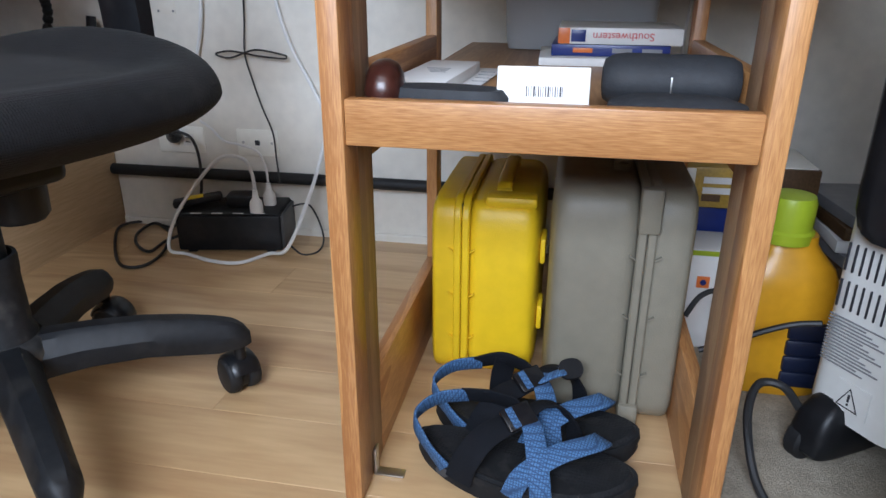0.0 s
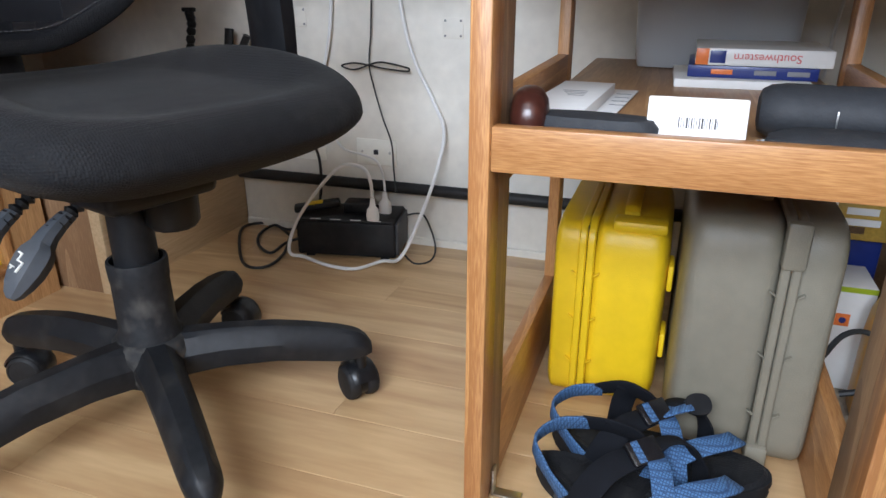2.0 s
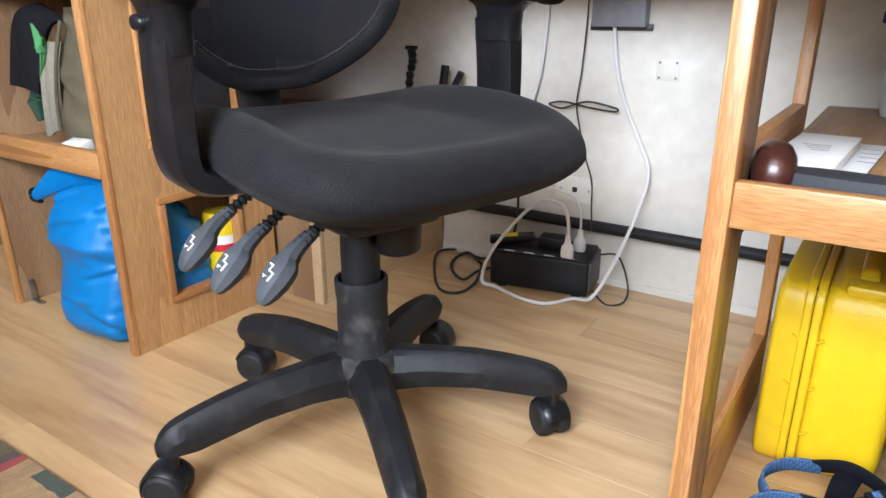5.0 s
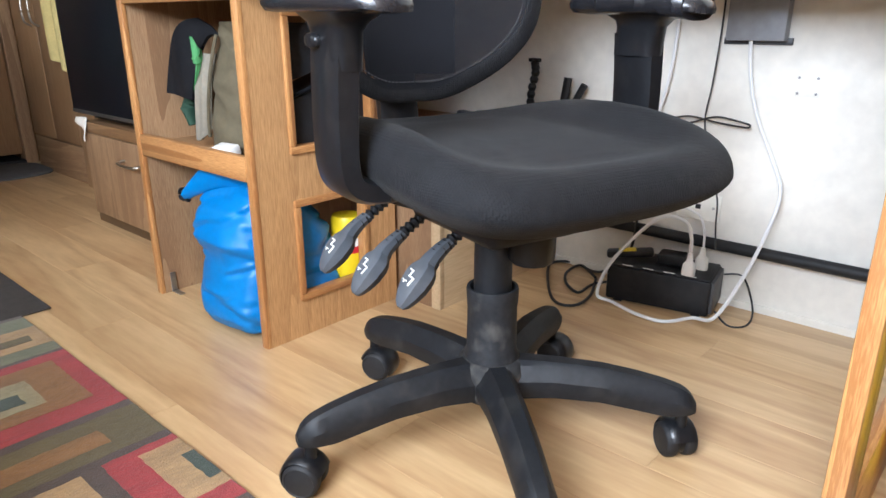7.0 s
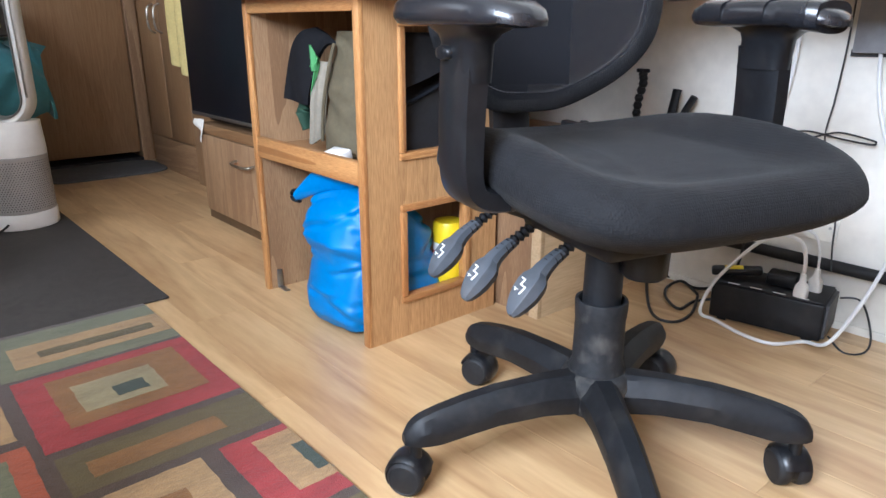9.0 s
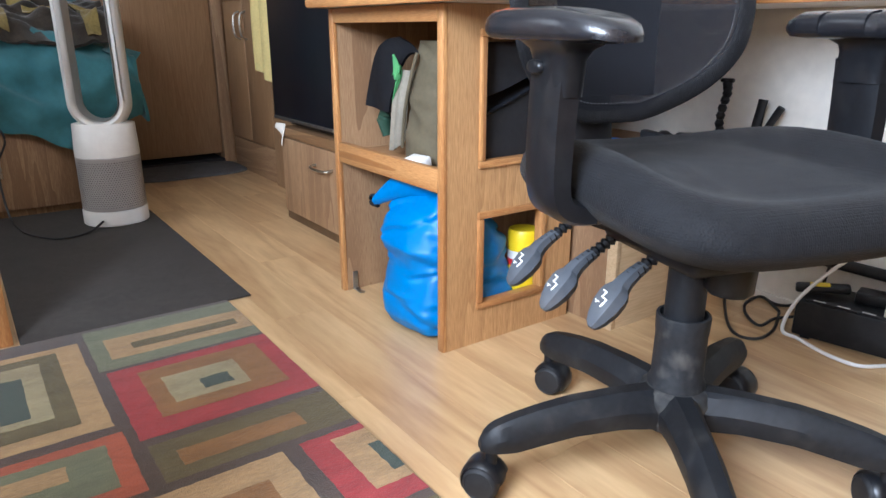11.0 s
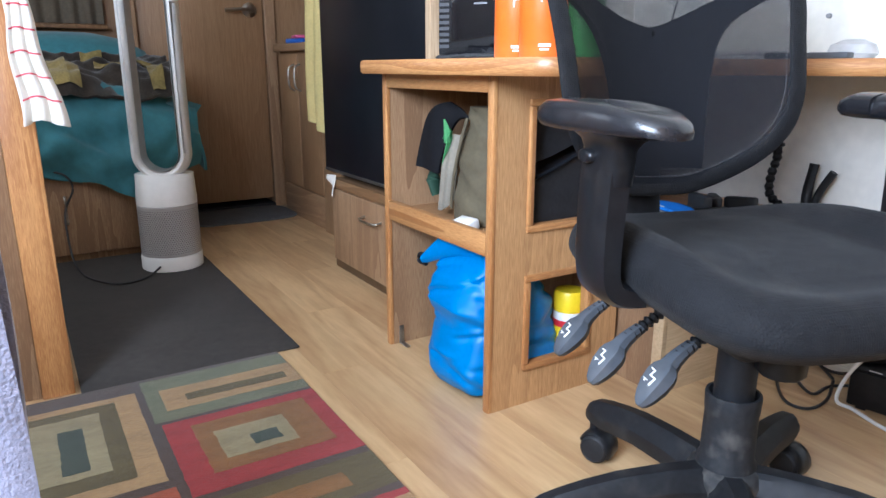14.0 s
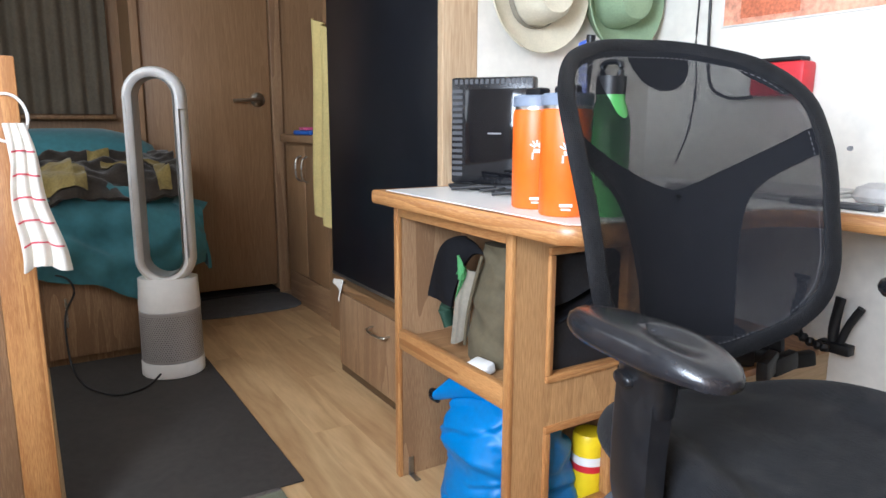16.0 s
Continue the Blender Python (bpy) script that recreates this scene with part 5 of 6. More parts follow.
structure("carpet", box(0.33, 0.94, 0.62, 1.5, 0.0015, 0.009, 0.003), material("beige_carpet", (0.30, 0.26, 0.20), 0.98, vary=0.25, scale=30, bump=1.0, bump_scale=500), "beige carpet under the heater", "carpet")
gb = thing("game_box", (0.37, 1.32, 0.009), "gold printed carton with a cream end", "carton")
part("carton", box(0.322, 0.42, 1.25, 1.42, 0.225, 0.295, 0.002), gold_box, gb)
part("end_flap", box(0.320, 0.338, 1.247, 1.25, 0.227, 0.293, 0.0006), ivory_plastic, gb)
for k, (z, w) in enumerate(((0.268, 0.045), (0.25, 0.05), (0.237, 0.03))):
    part("print_bar", box(0.352, 0.352 + w, 1.2475, 1.25, z, z + 0.011, 0), paper if k < 2 else brown_box, gb)
part("stand", box(0.325, 0.415, 1.26, 1.42, 0.150, 0.224, 0.002), blue_ink, gb)
tb = thing("tall_carton", (0.40, 1.33, 0.009), "brown printed carton leaning by the wall", "carton")
part("carton", box(0.43, 0.565, 1.34, 1.50, 0.009, 0.275, 0.002), brown_box, tb)
part("top_print", box(0.435, 0.56, 1.345, 1.495, 0.2751, 0.2775, 0.0005), ivory_plastic, tb)
for k in range(3):
    part("print_bar", box(0.49, 0.50 + 0.012 * k, 1.365 + 0.02 * k, 1.372 + 0.02 * k, 0.2776, 0.2784, 0), brown_box, tb)
wb = thing("supply_carton", (0.36, 1.2, 0.009), "white carton with green edge and orange badge", "carton")
part("carton", box(0.315, 0.395, 1.15, 1.245, 0.009, 0.185, 0.002), white_plastic, wb)
part("edge_print", box(0.315, 0.395, 1.149, 1.1515, 0.176, 0.184, 0), lime, wb)
bd = part("badge", box(0.345, 0.365, 1.1475, 1.1495, 0.120, 0.140, 0.0005), orange_ink, wb)
part("badge_dot", turned(lathe([(0, 0), (0.005, 0), (0.005, 0.001), (0, 0.0012)], seg=16), pose(0.355, 1.1474, 0.13, 90)), blue_ink, bd)
sh = thing("magazine_stack", (0.62, 1.33, 0.009), "stack of magazines and papers by the wall", "magazines")
for k in range(9):
    part("magazine", turned(box(-0.075, 0.075, -0.10, 0.10, 0.024 * k, 0.024 * k + 0.022, 0.002), pose(0.66, 1.36, 0.01, 0, 0, -3 + (k * 37) % 11)), (paper, brown_box, grey_ink)[k % 3], sh)
cable([(0.345, 1.545, 0.70), (0.342, 1.545, 0.60), (0.335, 1.545, 0.52), (0.332, 1.545, 0.44)], 0.003, white_cable, "white cable hanging down the wall by the shelf")

# ---------------- pedestal contents ----------------


def wrinkled(rings, amp, freq, seedv):
    out = []
    for ring in rings:
        c = sum(ring, Vector()) / len(ring)
        row = []
        for p in ring:
            n = noise.noise(Vector((p.x, p.y, p.z * 2.2)) * freq + Vector((seedv, 0, 0)))
            n = n * 0.6 + 0.8 * (0.35 - abs(noise.noise(Vector((p.x * 0.7, p.y * 0.7, p.z * 1.6 + 0.6 * p.x)) * freq * 1.5 + Vector((0, seedv, 0))))) + 0.3 * (0.3 - abs(noise.noise(p * freq * 3.4 + Vector((seedv, seedv, 0)))))
            d = Vector((p.x - c.x, p.y - c.y, 0))
            row.append(p + (d.normalized() if d.length > 1e-5 else Vector()) * amp * n)
        out.append(row)
    return out


bag = thing("dry_bag", (-1.285, 0.80, 0), "bright blue roll-top dry bag standing on the floor", "bag")
fold_rng = random.Random(11)
FOLDS = [(fold_rng.uniform(0.03, 0.30), fold_rng.uniform(0, math.tau), fold_rng.uniform(0.5, 1.1), fold_rng.uniform(-0.05, 0.05), fold_rng.uniform(0.006, 0.012), fold_rng.uniform(0.003, 0.0075)) for _ in range(46)]


def folded(cx, cy, z, w, d, a):
    """A point of the sack's wall: a soft bulge, cut by slanting creases with puffed edges."""
    off = 0.007 * noise.noise(Vector((2.2 * math.cos(a), 2.2 * math.sin(a), z * 11)))
    for z0, a0, span, slope, width, depth in FOLDS:
        da = (a - a0 + math.pi) % math.tau - math.pi
        if abs(da) < span:
            fade = math.cos(da / span * math.pi / 2)
            q = (z - z0 - slope * da) / width
            off += depth * fade * (0.55 * math.exp(-((q - 1.5) / 1.2) ** 2) - math.exp(-q * q))
    c, q = math.cos(a), math.sin(a)
    x, y = math.copysign(abs(c) ** 0.66, c), math.copysign(abs(q) ** 0.66, q)
    return Vector((cx + x * (w + off), cy + y * (d + off), z))


rings = []
for k in range(84):
    t = k / 83
    z = 0.002 + 0.338 * t
    swell = float(np.interp(t, (0, 0.03, 0.10, 0.2, 0.36, 0.46, 0.6, 0.75, 0.9, 1), (0.74, 0.90, 1.0, 1.02, 0.97, 0.93, 0.95, 0.93, 0.88, 0.84)))
    flat = float(np.interp(t, (0, 0.6, 0.8, 0.93, 1), (1, 1, 0.72, 0.32, 0.16)))
    rings.append([folded(-1.262 - 0.006 * t, 0.804 - 0.090 * max(0, t - 0.5), z, 0.122 * swell, 0.140 * swell * flat, math.tau * i / 120) for i in range(120)])
part("sack", loft(rings), dry_bag, bag, smooth=80)
roll = []
for k in range(33):
    t = k / 32
    c = Vector((-1.408 + 0.235 * t, 0.700 + 0.06 * t, 0.279 + 0.056 * math.sin(min(1, t * 1.9) * 1.57) - 0.006 * t))
    w = 0.012 + 0.024 * min(1, t * 2.4)
    roll.append([c + Vector((0, 0.018 * math.cos(b) * (0.7 + 0.3 * t), w * math.sin(b) * (1 + 0.18 * math.sin(3 * b + 9 * t)))) for b in (math.tau * i / 28 for i in range(28))])
part("roll_top", loft(roll), dry_bag, bag, smooth=80)
part("buckle", sweep(smooth_line([(-1.396, 0.700, 0.288), (-1.424, 0.697, 0.286), (-1.426, 0.697, 0.268), (-1.400, 0.700, 0.266)], 6), 0.006, 0.005, seg=8), black_plastic, bag, "black clip")
part("side_strap", sweep(smooth_line([(-1.425, 0.88, 0.012), (-1.44, 0.88, 0.06), (-1.43, 0.88, 0.135)], 5), 0.030, 0.022, seg=10), black_cloth, bag)
tin = thing("wipes_canister", (-1.155, 0.925, 0), "yellow canister with white and red bands", "canister")
CXY = (-1.170, 0.955, 0)
part("body", lathe([(0.0, 0.001), (0.034, 0.001), (0.036, 0.004), (0.036, 0.138), (0.0, 0.138)], CXY, 32), yellow_label, tin)
part("band", lathe([(0.0, 0.1382), (0.0362, 0.1382), (0.0362, 0.154), (0.0, 0.154)], CXY, 32), red_mat, tin)
part("band", lathe([(0.0, 0.1542), (0.0362, 0.1542), (0.0362, 0.174), (0.0, 0.174)], CXY, 32), white_plastic, tin)
part("lid", lathe([(0.0, 0.1742), (0.0363, 0.1742), (0.0363, 0.188), (0.0365, 0.1882), (0.0365, 0.216), (0.033, 0.223), (0.0, 0.224)], CXY, 32), yellow_label, tin)

# upper compartment: olive bag with khaki straps, black bags
ob_ = thing("canvas_bag", (-1.31, 0.80, 0.376), "olive canvas shoulder bag with khaki straps", "bag")
rings = []
for k in range(40):
    t = k / 39
    rings.append(superellipse(-1.312 + 0.018 * t, 0.80, 0.378 + 0.262 * t, 0.066 * (1 - 0.30 * t * t), 0.056 * (1 - 0.55 * t * t), 72, 2.5))
part("body", loft(wrinkled(rings, 0.013, 11, 7.7)), olive_cloth, ob_, smooth=70)
part("side_webbing", sheet(lambda u, v: Vector((-1.428 + 0.046 * u + 0.052 * v + 0.004 * math.sin(5 * v), 0.752 + 0.012 * u - 0.008 * math.sin(3.1 * v) + 0.004 * math.sin(7 * u), 0.392 + 0.185 * v + 0.03 * u * (1 - v) - 0.012 * (1 - v) * math.sin(3.14 * u))), 12, 22, 0.006), khaki, ob_, "khaki webbing side panel", smooth=70)
part("seam", sweep(smooth_line([(-1.365, 0.748, 0.405), (-1.345, 0.742, 0.48), (-1.322, 0.745, 0.56), (-1.318, 0.760, 0.615)], 6), 0.004, seg=8), olive_cloth, ob_)
part("tag", sheet(lambda u, v: Vector((-1.386 + 0.024 * u + 0.012 * v, 0.736 + 0.006 * math.sin(6 * u + 4 * v), 0.566 + 0.040 * v * (1 - 0.5 * u) + 0.010 * math.sin(7 * u))), 8, 8, 0.005), green_cloth, ob_, "bright green webbing tag", smooth=70)
cap_ = thing("black_strap", (-1.44, 0.77, 0.50), "wide black nylon strap folded over the bag", "strap")
part("webbing", sheet(lambda u, v: Vector((-1.512 + 0.088 * u * (1 - 0.25 * v) + 0.115 * v ** 1.5, 0.742 + 0.018 * u + 0.028 * v * v + 0.005 * math.sin(5 * u + 6 * v), 0.488 + 0.160 * math.sin(1.57 * v) - 0.010 * u - 0.03 * v * v * u)), 12, 20, 0.008), black_cloth, cap_, smooth=70)
solo("green_pouch", sweep(smooth_line([(-1.470, 0.775, 0.418), (-1.480, 0.770, 0.455), (-1.478, 0.775, 0.50)], 5), 0.022, 0.012, seg=14), dark_green, "dark green nylon pouch", "pouch")
bb = thing("laptop_bag", (-1.19, 0.93, 0.376), "black nylon laptop bag lying on the shelf", "bag")
lower = []
for k in range(16):
    t = k / 15
    lower.append([p + Vector((0, 0, max(0, t - 0.4) / 0.6 * (0.40 * (p.y - 0.79) - 0.03))) for p in superellipse(-1.186, 0.910, 0.378 + 0.135 * t, 0.054 * (1 - 0.12 * t * t), 0.130 * (1 - 0.04 * t * t), 52, 4)])
part("body", loft(wrinkled(lower, 0.006, 13, 1.7)), bag_nylon, bb, smooth=70)
part("piping", sweep(smooth_line([(-1.132, 0.79, 0.497), (-1.131, 0.86, 0.520), (-1.131, 0.94, 0.552), (-1.134, 1.02, 0.580)], 6), 0.004, seg=8), black_web, bb)
upper = []
for k in range(12):
    t = k / 11
    upper.append([p + Vector((0, 0, 0.38 * (p.y - 0.82) * (1 - t))) for p in superellipse(-1.192, 0.925, 0.528 + 0.110 * t, 0.050 * (1 - 0.25 * t), 0.110 * (1 - 0.30 * t * t), 44, 3)])
part("upper_fold", loft(wrinkled(upper, 0.010, 12, 9.1)), bag_nylon, bb, smooth=70)
solo("charger", turned(box(-0.028, 0.028, -0.018, 0.018, 0, 0.024, 0.005), pose(-1.262, 0.724, 0.377, 14, 0, 8)), white_plastic, "small white charger on the shelf", "charger")

# ---------------- on the ledge ----------------
arm_ = thing("flexible_arm", (-0.99, 1.46, 0.376), "black jointed flexible arm with clamp jaws", "clamp arm")
line = smooth_line([(-0.955, 1.475, 0.39), (-0.995, 1.47, 0.398), (-1.026, 1.467, 0.425), (-1.028, 1.468, 0.47), (-1.018, 1.468, 0.515), (-1.021, 1.468, 0.540)], 5)
for i, p in enumerate(line[::2]):
    part("joint", lathe([(0.0, -0.011), (0.008, -0.009), (0.0115, 0.0), (0.008, 0.009), (0.0, 0.011)], p, 14), black_plastic, arm_)
part("screw_head", box(-1.038, -1.004, 1.462, 1.474, 0.541, 0.551, 0.003), black_plastic, arm_)
for x0, x1, z1 in ((-0.950, -0.951, 0.503), (-0.938, -0.903, 0.488)):
    part("jaw", sweep(smooth_line([(x0, 1.50, 0.385), ((x0 + x1) / 2 - 0.004, 1.508, 0.44), (x1, 1.517, z1)], 6), lambda t: 0.010 + 0.005 * t, 0.009, seg=12), rubber, arm_)
part("pivot", box(-0.980, -0.905, 1.485, 1.515, 0.3765, 0.402, 0.005), black_plastic, arm_)
cl = thing("cleaning_cloth", (-1.02, 1.13, 0.376), "bright blue folded cleaning cloth", "cloth")
part("cloth", turned(sheet(lambda u, v: Vector((u * 0.16 - 0.08, v * 0.10 - 0.05, 0.006 + 0.022 * u * (1 - u) * 2 + 0.005 * math.sin(9 * v + 4 * u))), 14, 10, 0.006), pose(-1.085, 1.175, 0.392, 0, 0, 10)), blue_cloth, cl, smooth=70)
gear = thing("camera_clip", (-1.02, 1.27, 0.376), "heap of black clamps and mounts on the ledge", "clamps")
for k in range(9):
    x, y = -1.08 + 0.075 * (k % 3), 1.22 + 0.055 * (k // 3)
    part("clamp", turned(box(-0.038, 0.038, -0.012, 0.012, 0, 0.034 + 0.007 * (k % 4), 0.006), pose(x, y, 0.377, 0, -4 * (k % 3), (k * 53) % 180)), black_plastic if k % 3 else dark_grey, gear)
solo("notepad", turned(box(-0.04, 0.04, -0.05, 0.05, 0, 0.035, 0.002), pose(-1.13, 1.16, 0.377, 0, 0, 12)), paper, "small white notepad on the ledge", "notepad")

# ---------------- on the desk top ----------------
DZ = DT + 0.0315
for x, y, mt, lab, hgt in ((-1.142, 0.757, orange_paint, "orange insulated bottle with a black straw lid", 0.185), (-1.034, 0.734, orange_paint, "orange insulated bottle with a black straw lid", 0.185), (-0.990, 0.790, green_paint, "green insulated bottle with a black screw lid", 0.225)):
    bt = thing("water_bottle", (x, y, DZ), lab, "bottle", "bottles on the desk")
    r = 0.0445 if mt is orange_paint else 0.036
    if mt is orange_paint:
        part("body", lathe([(0, 0), (r - 0.003, 0.0), (r, 0.004), (r, hgt - 0.012), (r - 0.002, hgt - 0.004), (0, hgt - 0.004)], seg=40), mt, bt, local=True)
        part("neck_ring", lathe([(0, hgt - 0.004), (r - 0.0035, hgt - 0.004), (r - 0.0035, hgt + 0.002), (0, hgt + 0.002)], seg=40), steel, bt, local=True)
        lid = part("lid", lathe([(0, hgt + 0.002), (r, hgt + 0.002), (r, hgt + 0.018), (r - 0.004, hgt + 0.022), (0, hgt + 0.022)], seg=40), cap_grey, bt, "slate blue lid", local=True)
        part("spout", box(-0.022, 0.022, -0.014, 0.014, hgt + 0.02, hgt + 0.036, 0.006), black_plastic, lid, local=True)
        ma = radians(322)
        fr = pose((r + 0.0002) * math.cos(ma), (r + 0.0002) * math.sin(ma), 0, 0, 0, 322 - 270)
        bars = box(-0.011, 0.011, -0.0008, 0.0008, 0.018, 0.023, 0)
        box(-0.008, 0.008, -0.0008, 0.0008, 0.012, 0.015, 0, bars)
        part("print_bar", turned(bars, fr), paper, bt, local=True)
        emb = bmesh.new()
        for a in range(5):
            join(emb, turned(box(-0.0013, 0.0013, -0.0008, 0.0012, 0.004, 0.015, 0), Matrix.Translation((0, 0, 0.112)) @ pose(0, 0, 0, 0, -60 + 30 * a, 0)))
        box(-0.006, 0.006, -0.0008, 0.0012, 0.104, 0.111, 0, emb)
        box(-0.009, -0.006, -0.0008, 0.0012, 0.092, 0.104, 0, emb)
        box(0.006, 0.009, -0.0008, 0.0012, 0.092, 0.104, 0, emb)
        part("emblem", turned(emb, fr), paper, bt, "white emblem", local=True)
    else:
        part("body", lathe([(0, 0), (r - 0.002, 0), (r, 0.004), (r, 0.15), (r - 0.004, 0.172), (0.024, 0.196), (0.024, 0.205), (0, 0.205)], seg=36), mt, bt, local=True)
        lid = part("lid", lathe([(0, 0.205), (0.025, 0.205), (0.025, 0.235), (0, 0.237)], seg=30), black_plastic, bt, "black lid", local=True)
        part("loop", sweep(smooth_line([(-0.02, 0, 0.232), (-0.018, 0, 0.256), (0.018, 0, 0.256), (0.02, 0, 0.232)], 6), 0.006, 0.005, seg=8), black_plastic, lid, local=True)
router = thing("router", (-1.47, 0.90, DZ), "glossy black upright router on a stand", "router", rz=34)


def rpart(name, bm, mat, parent=None, label=""):
    return part(name, bm, mat, parent or router, label, local=True)


rpart("body", box(-0.108, 0.098, -0.018, 0.018, 0.012, 0.262, 0.006), gloss_black)
rpart("front_glass", box(-0.07, 0.095, -0.021, -0.018, 0.03, 0.235, 0.001), material("piano_black", (0.008, 0.008, 0.010), 0.08), label="glossy front panel")
for k in range(15):
    rpart("vent_slot", box(-0.098 + k * 0.013, -0.090 + k * 0.013, -0.0192, -0.0172, 0.246, 0.257, 0), dark_grey)
    rpart("vent_slot", box(-0.104, -0.078, -0.0192, -0.0172, 0.03 + k * 0.014, 0.038 + k * 0.014, 0), dark_grey)
rpart("brand_bar", box(-0.012, 0.022, -0.0218, -0.0208, 0.130, 0.134, 0), grey_ink)
rpart("stand", box(-0.10, 0.09, -0.045, 0.045, 0, 0.013, 0.004), black_plastic)
for k in range(6):
    c = [(-1.55 + 0.05 * k + 0.03 * math.sin(k * 2.1), 0.80 + 0.02 * math.cos(k * 1.7), DZ + 0.006), (-1.50 + 0.045 * k, 0.85, DZ + 0.012), (-1.46 + 0.035 * k, 0.82 + 0.012 * (k % 3), DZ + 0.006), (-1.42 + 0.03 * k, 0.86, DZ + 0.006)]
    cable(c, 0.004, black_cable, "short black leads bunched in front of the router")
rack = thing("pen_pot", (-1.30, 1.0, DZ), "tall black pen pot with a blue patterned strap", "pen pot")
part("pot", lathe([(0, 0), (0.026, 0), (0.028, 0.12), (0.024, 0.12), (0.022, 0.02), (0, 0.02)], (-1.30, 1.0, DZ), 26), black_plastic, rack)
part("handle", rod((-1.30, 1.0, DZ + 0.05), (-1.275, 1.01, DZ + 0.345), 0.013, 0.010), black_plastic, rack)
part("strap", sweep(smooth_line([(-1.275, 0.985, DZ + 0.33), (-1.258, 0.975, DZ + 0.25), (-1.25, 0.97, DZ + 0.16)], 6), 0.012, 0.0015, square=True, up=Vector((0, -1, 0))), patterned_web("print_strap", (0.55, 0.58, 0.66), (0.05, 0.10, 0.40), 0.012), rack)
lap = thing("laptop", (-1.06, 1.36, DZ), "closed silver laptop lying on the desk", "laptop")
part("base", box(-1.26, -0.92, 1.26, 1.49, DZ + 0.001, DZ + 0.010, 0.003), silver, lap)
part("lid", box(-1.26, -0.92, 1.26, 1.49, DZ + 0.0105, DZ + 0.017, 0.003), silver, lap)
solo("ruler", box(-0.93, -0.76, 1.235, 1.26, DZ + 0.0005, DZ + 0.012, 0.003), dark_grey, "dark grey flat bar on the desk", "bar")
solo("game_pad", loft([superellipse(-0.84, 1.40, DZ + z, 0.05 * k, 0.035 * k, 30, 2.4) for z, k in ((0.001, 0.8), (0.012, 1), (0.03, 0.85), (0.04, 0.4), (0.041, 0.05))]), material("grey_shell", (0.42, 0.41, 0.40), 0.5), "grey rounded controller on the desk", "controller")

# ---------------- on the walls ----------------
hat = thing("straw_hat", (-1.585, 1.105, 1.2), "pale wide-brimmed hat hung flat on the partition", "hat", "hats on the partition")
hm = pose(-1.598, 1.10, 1.235, 0, 90, 0)
part("brim", turned(lathe([(0.0, 0.002), (0.10, 0.004), (0.140, 0.018), (0.160, 0.044), (0.158, 0.047), (0.138, 0.022), (0.10, 0.008), (0.0, 0.006)], seg=44), hm), straw, hat)
part("crown", turned(loft([superellipse(0, 0, z, 0.092 * k, 0.078 * k, 40, 2.3) for z, k in ((0.006, 1.02), (0.05, 0.96), (0.09, 0.86), (0.105, 0.72), (0.100, 0.45), (0.088, 0.2), (0.086, 0.02))]), hm), straw, hat)
part("band", turned(loft([superellipse(0, 0, z, 0.0945 * k, 0.0805 * k, 40, 2.3) for z, k in ((0.010, 1.02), (0.028, 1.0))], False), hm), khaki, hat)
hat2 = thing("sage_hat", (-1.585, 1.40, 1.2), "sage green brimmed hat hung on the partition", "hat", "hats on the partition")
hm = pose(-1.598, 1.39, 1.245, 0, 90, 0)
part("brim", turned(lathe([(0.0, 0.002), (0.09, 0.004), (0.125, 0.022), (0.145, 0.06), (0.142, 0.062), (0.122, 0.026), (0.09, 0.008), (0, 0.006)], seg=44), hm @ Matrix.Diagonal((1.1, 1, 1, 1))), sage, hat2)
part("crown", turned(loft([superellipse(0, 0, z, 0.085 * k, 0.075 * k, 40, 2.3) for z, k in ((0.006, 1.02), (0.06, 0.95), (0.095, 0.8), (0.100, 0.5), (0.092, 0.05))]), hm), sage, hat2)
pic = thing("picture", (-1.2, WALL_Y, 1.15), "unframed landscape print of red sandstone formations", "picture")
part("print", box(-1.36, -0.72, WALL_Y - 0.006, WALL_Y - 0.001, 1.148, 1.55, 0.001), art_b, pic)
part("rock_shape", sheet(lambda u, v: Vector((-1.35 + 0.62 * u, WALL_Y - 0.0072, 1.152 + v * (0.12 + 0.05 * math.sin(5 * u) + 0.03 * math.sin(13 * u)))), 30, 3, 0.0006), art_a, pic)
part("rock_shape", sheet(lambda u, v: Vector((-1.30 + 0.16 * u, WALL_Y - 0.0082, 1.165 + v * (0.05 + 0.025 * math.sin(3.14 * u)))), 16, 3, 0.0006), bark, pic)
part("rock_shape", sheet(lambda u, v: Vector((-1.12 + 0.20 * u, WALL_Y - 0.0082, 1.158 + v * (0.03 + 0.06 * math.sin(3.14 * u)))), 16, 3, 0.0006), art_a, pic)
rd = thing("red_drill", (-1.15, 1.53, 0.95), "red and black tool hung on the wall above the desk", "tool")
part("body", box(-1.225, -1.085, 1.50, 1.556, 0.965, 1.045, 0.010), red_mat, rd)
part("grip", turned(box(-0.075, 0.06, -0.03, 0.03, -0.018, 0.018, 0.008), pose(-1.16, 1.505, 1.005, 0, 25, 0)), black_plastic, rd)
part("top_rail", box(-1.205, -1.10, 1.51, 1.55, 1.045, 1.056, 0.003), black_plastic, rd)
cable([(-1.235, 1.535, 0.965), (-1.31, 1.54, 0.965), (-1.37, 1.545, 1.0), (-1.39, 1.55, 1.10), (-1.395, 1.55, 1.25)], 0.004, black_cable, "black lead rising from the red tool")
cable([(-1.43, 1.553, 1.30), (-1.435, 1.553, 1.12), (-1.425, 1.553, 1.0), (-1.44, 1.553, 0.88), (-1.47, 1.54, 0.78)], 0.0025, black_cable, "thin black wire against the wall")
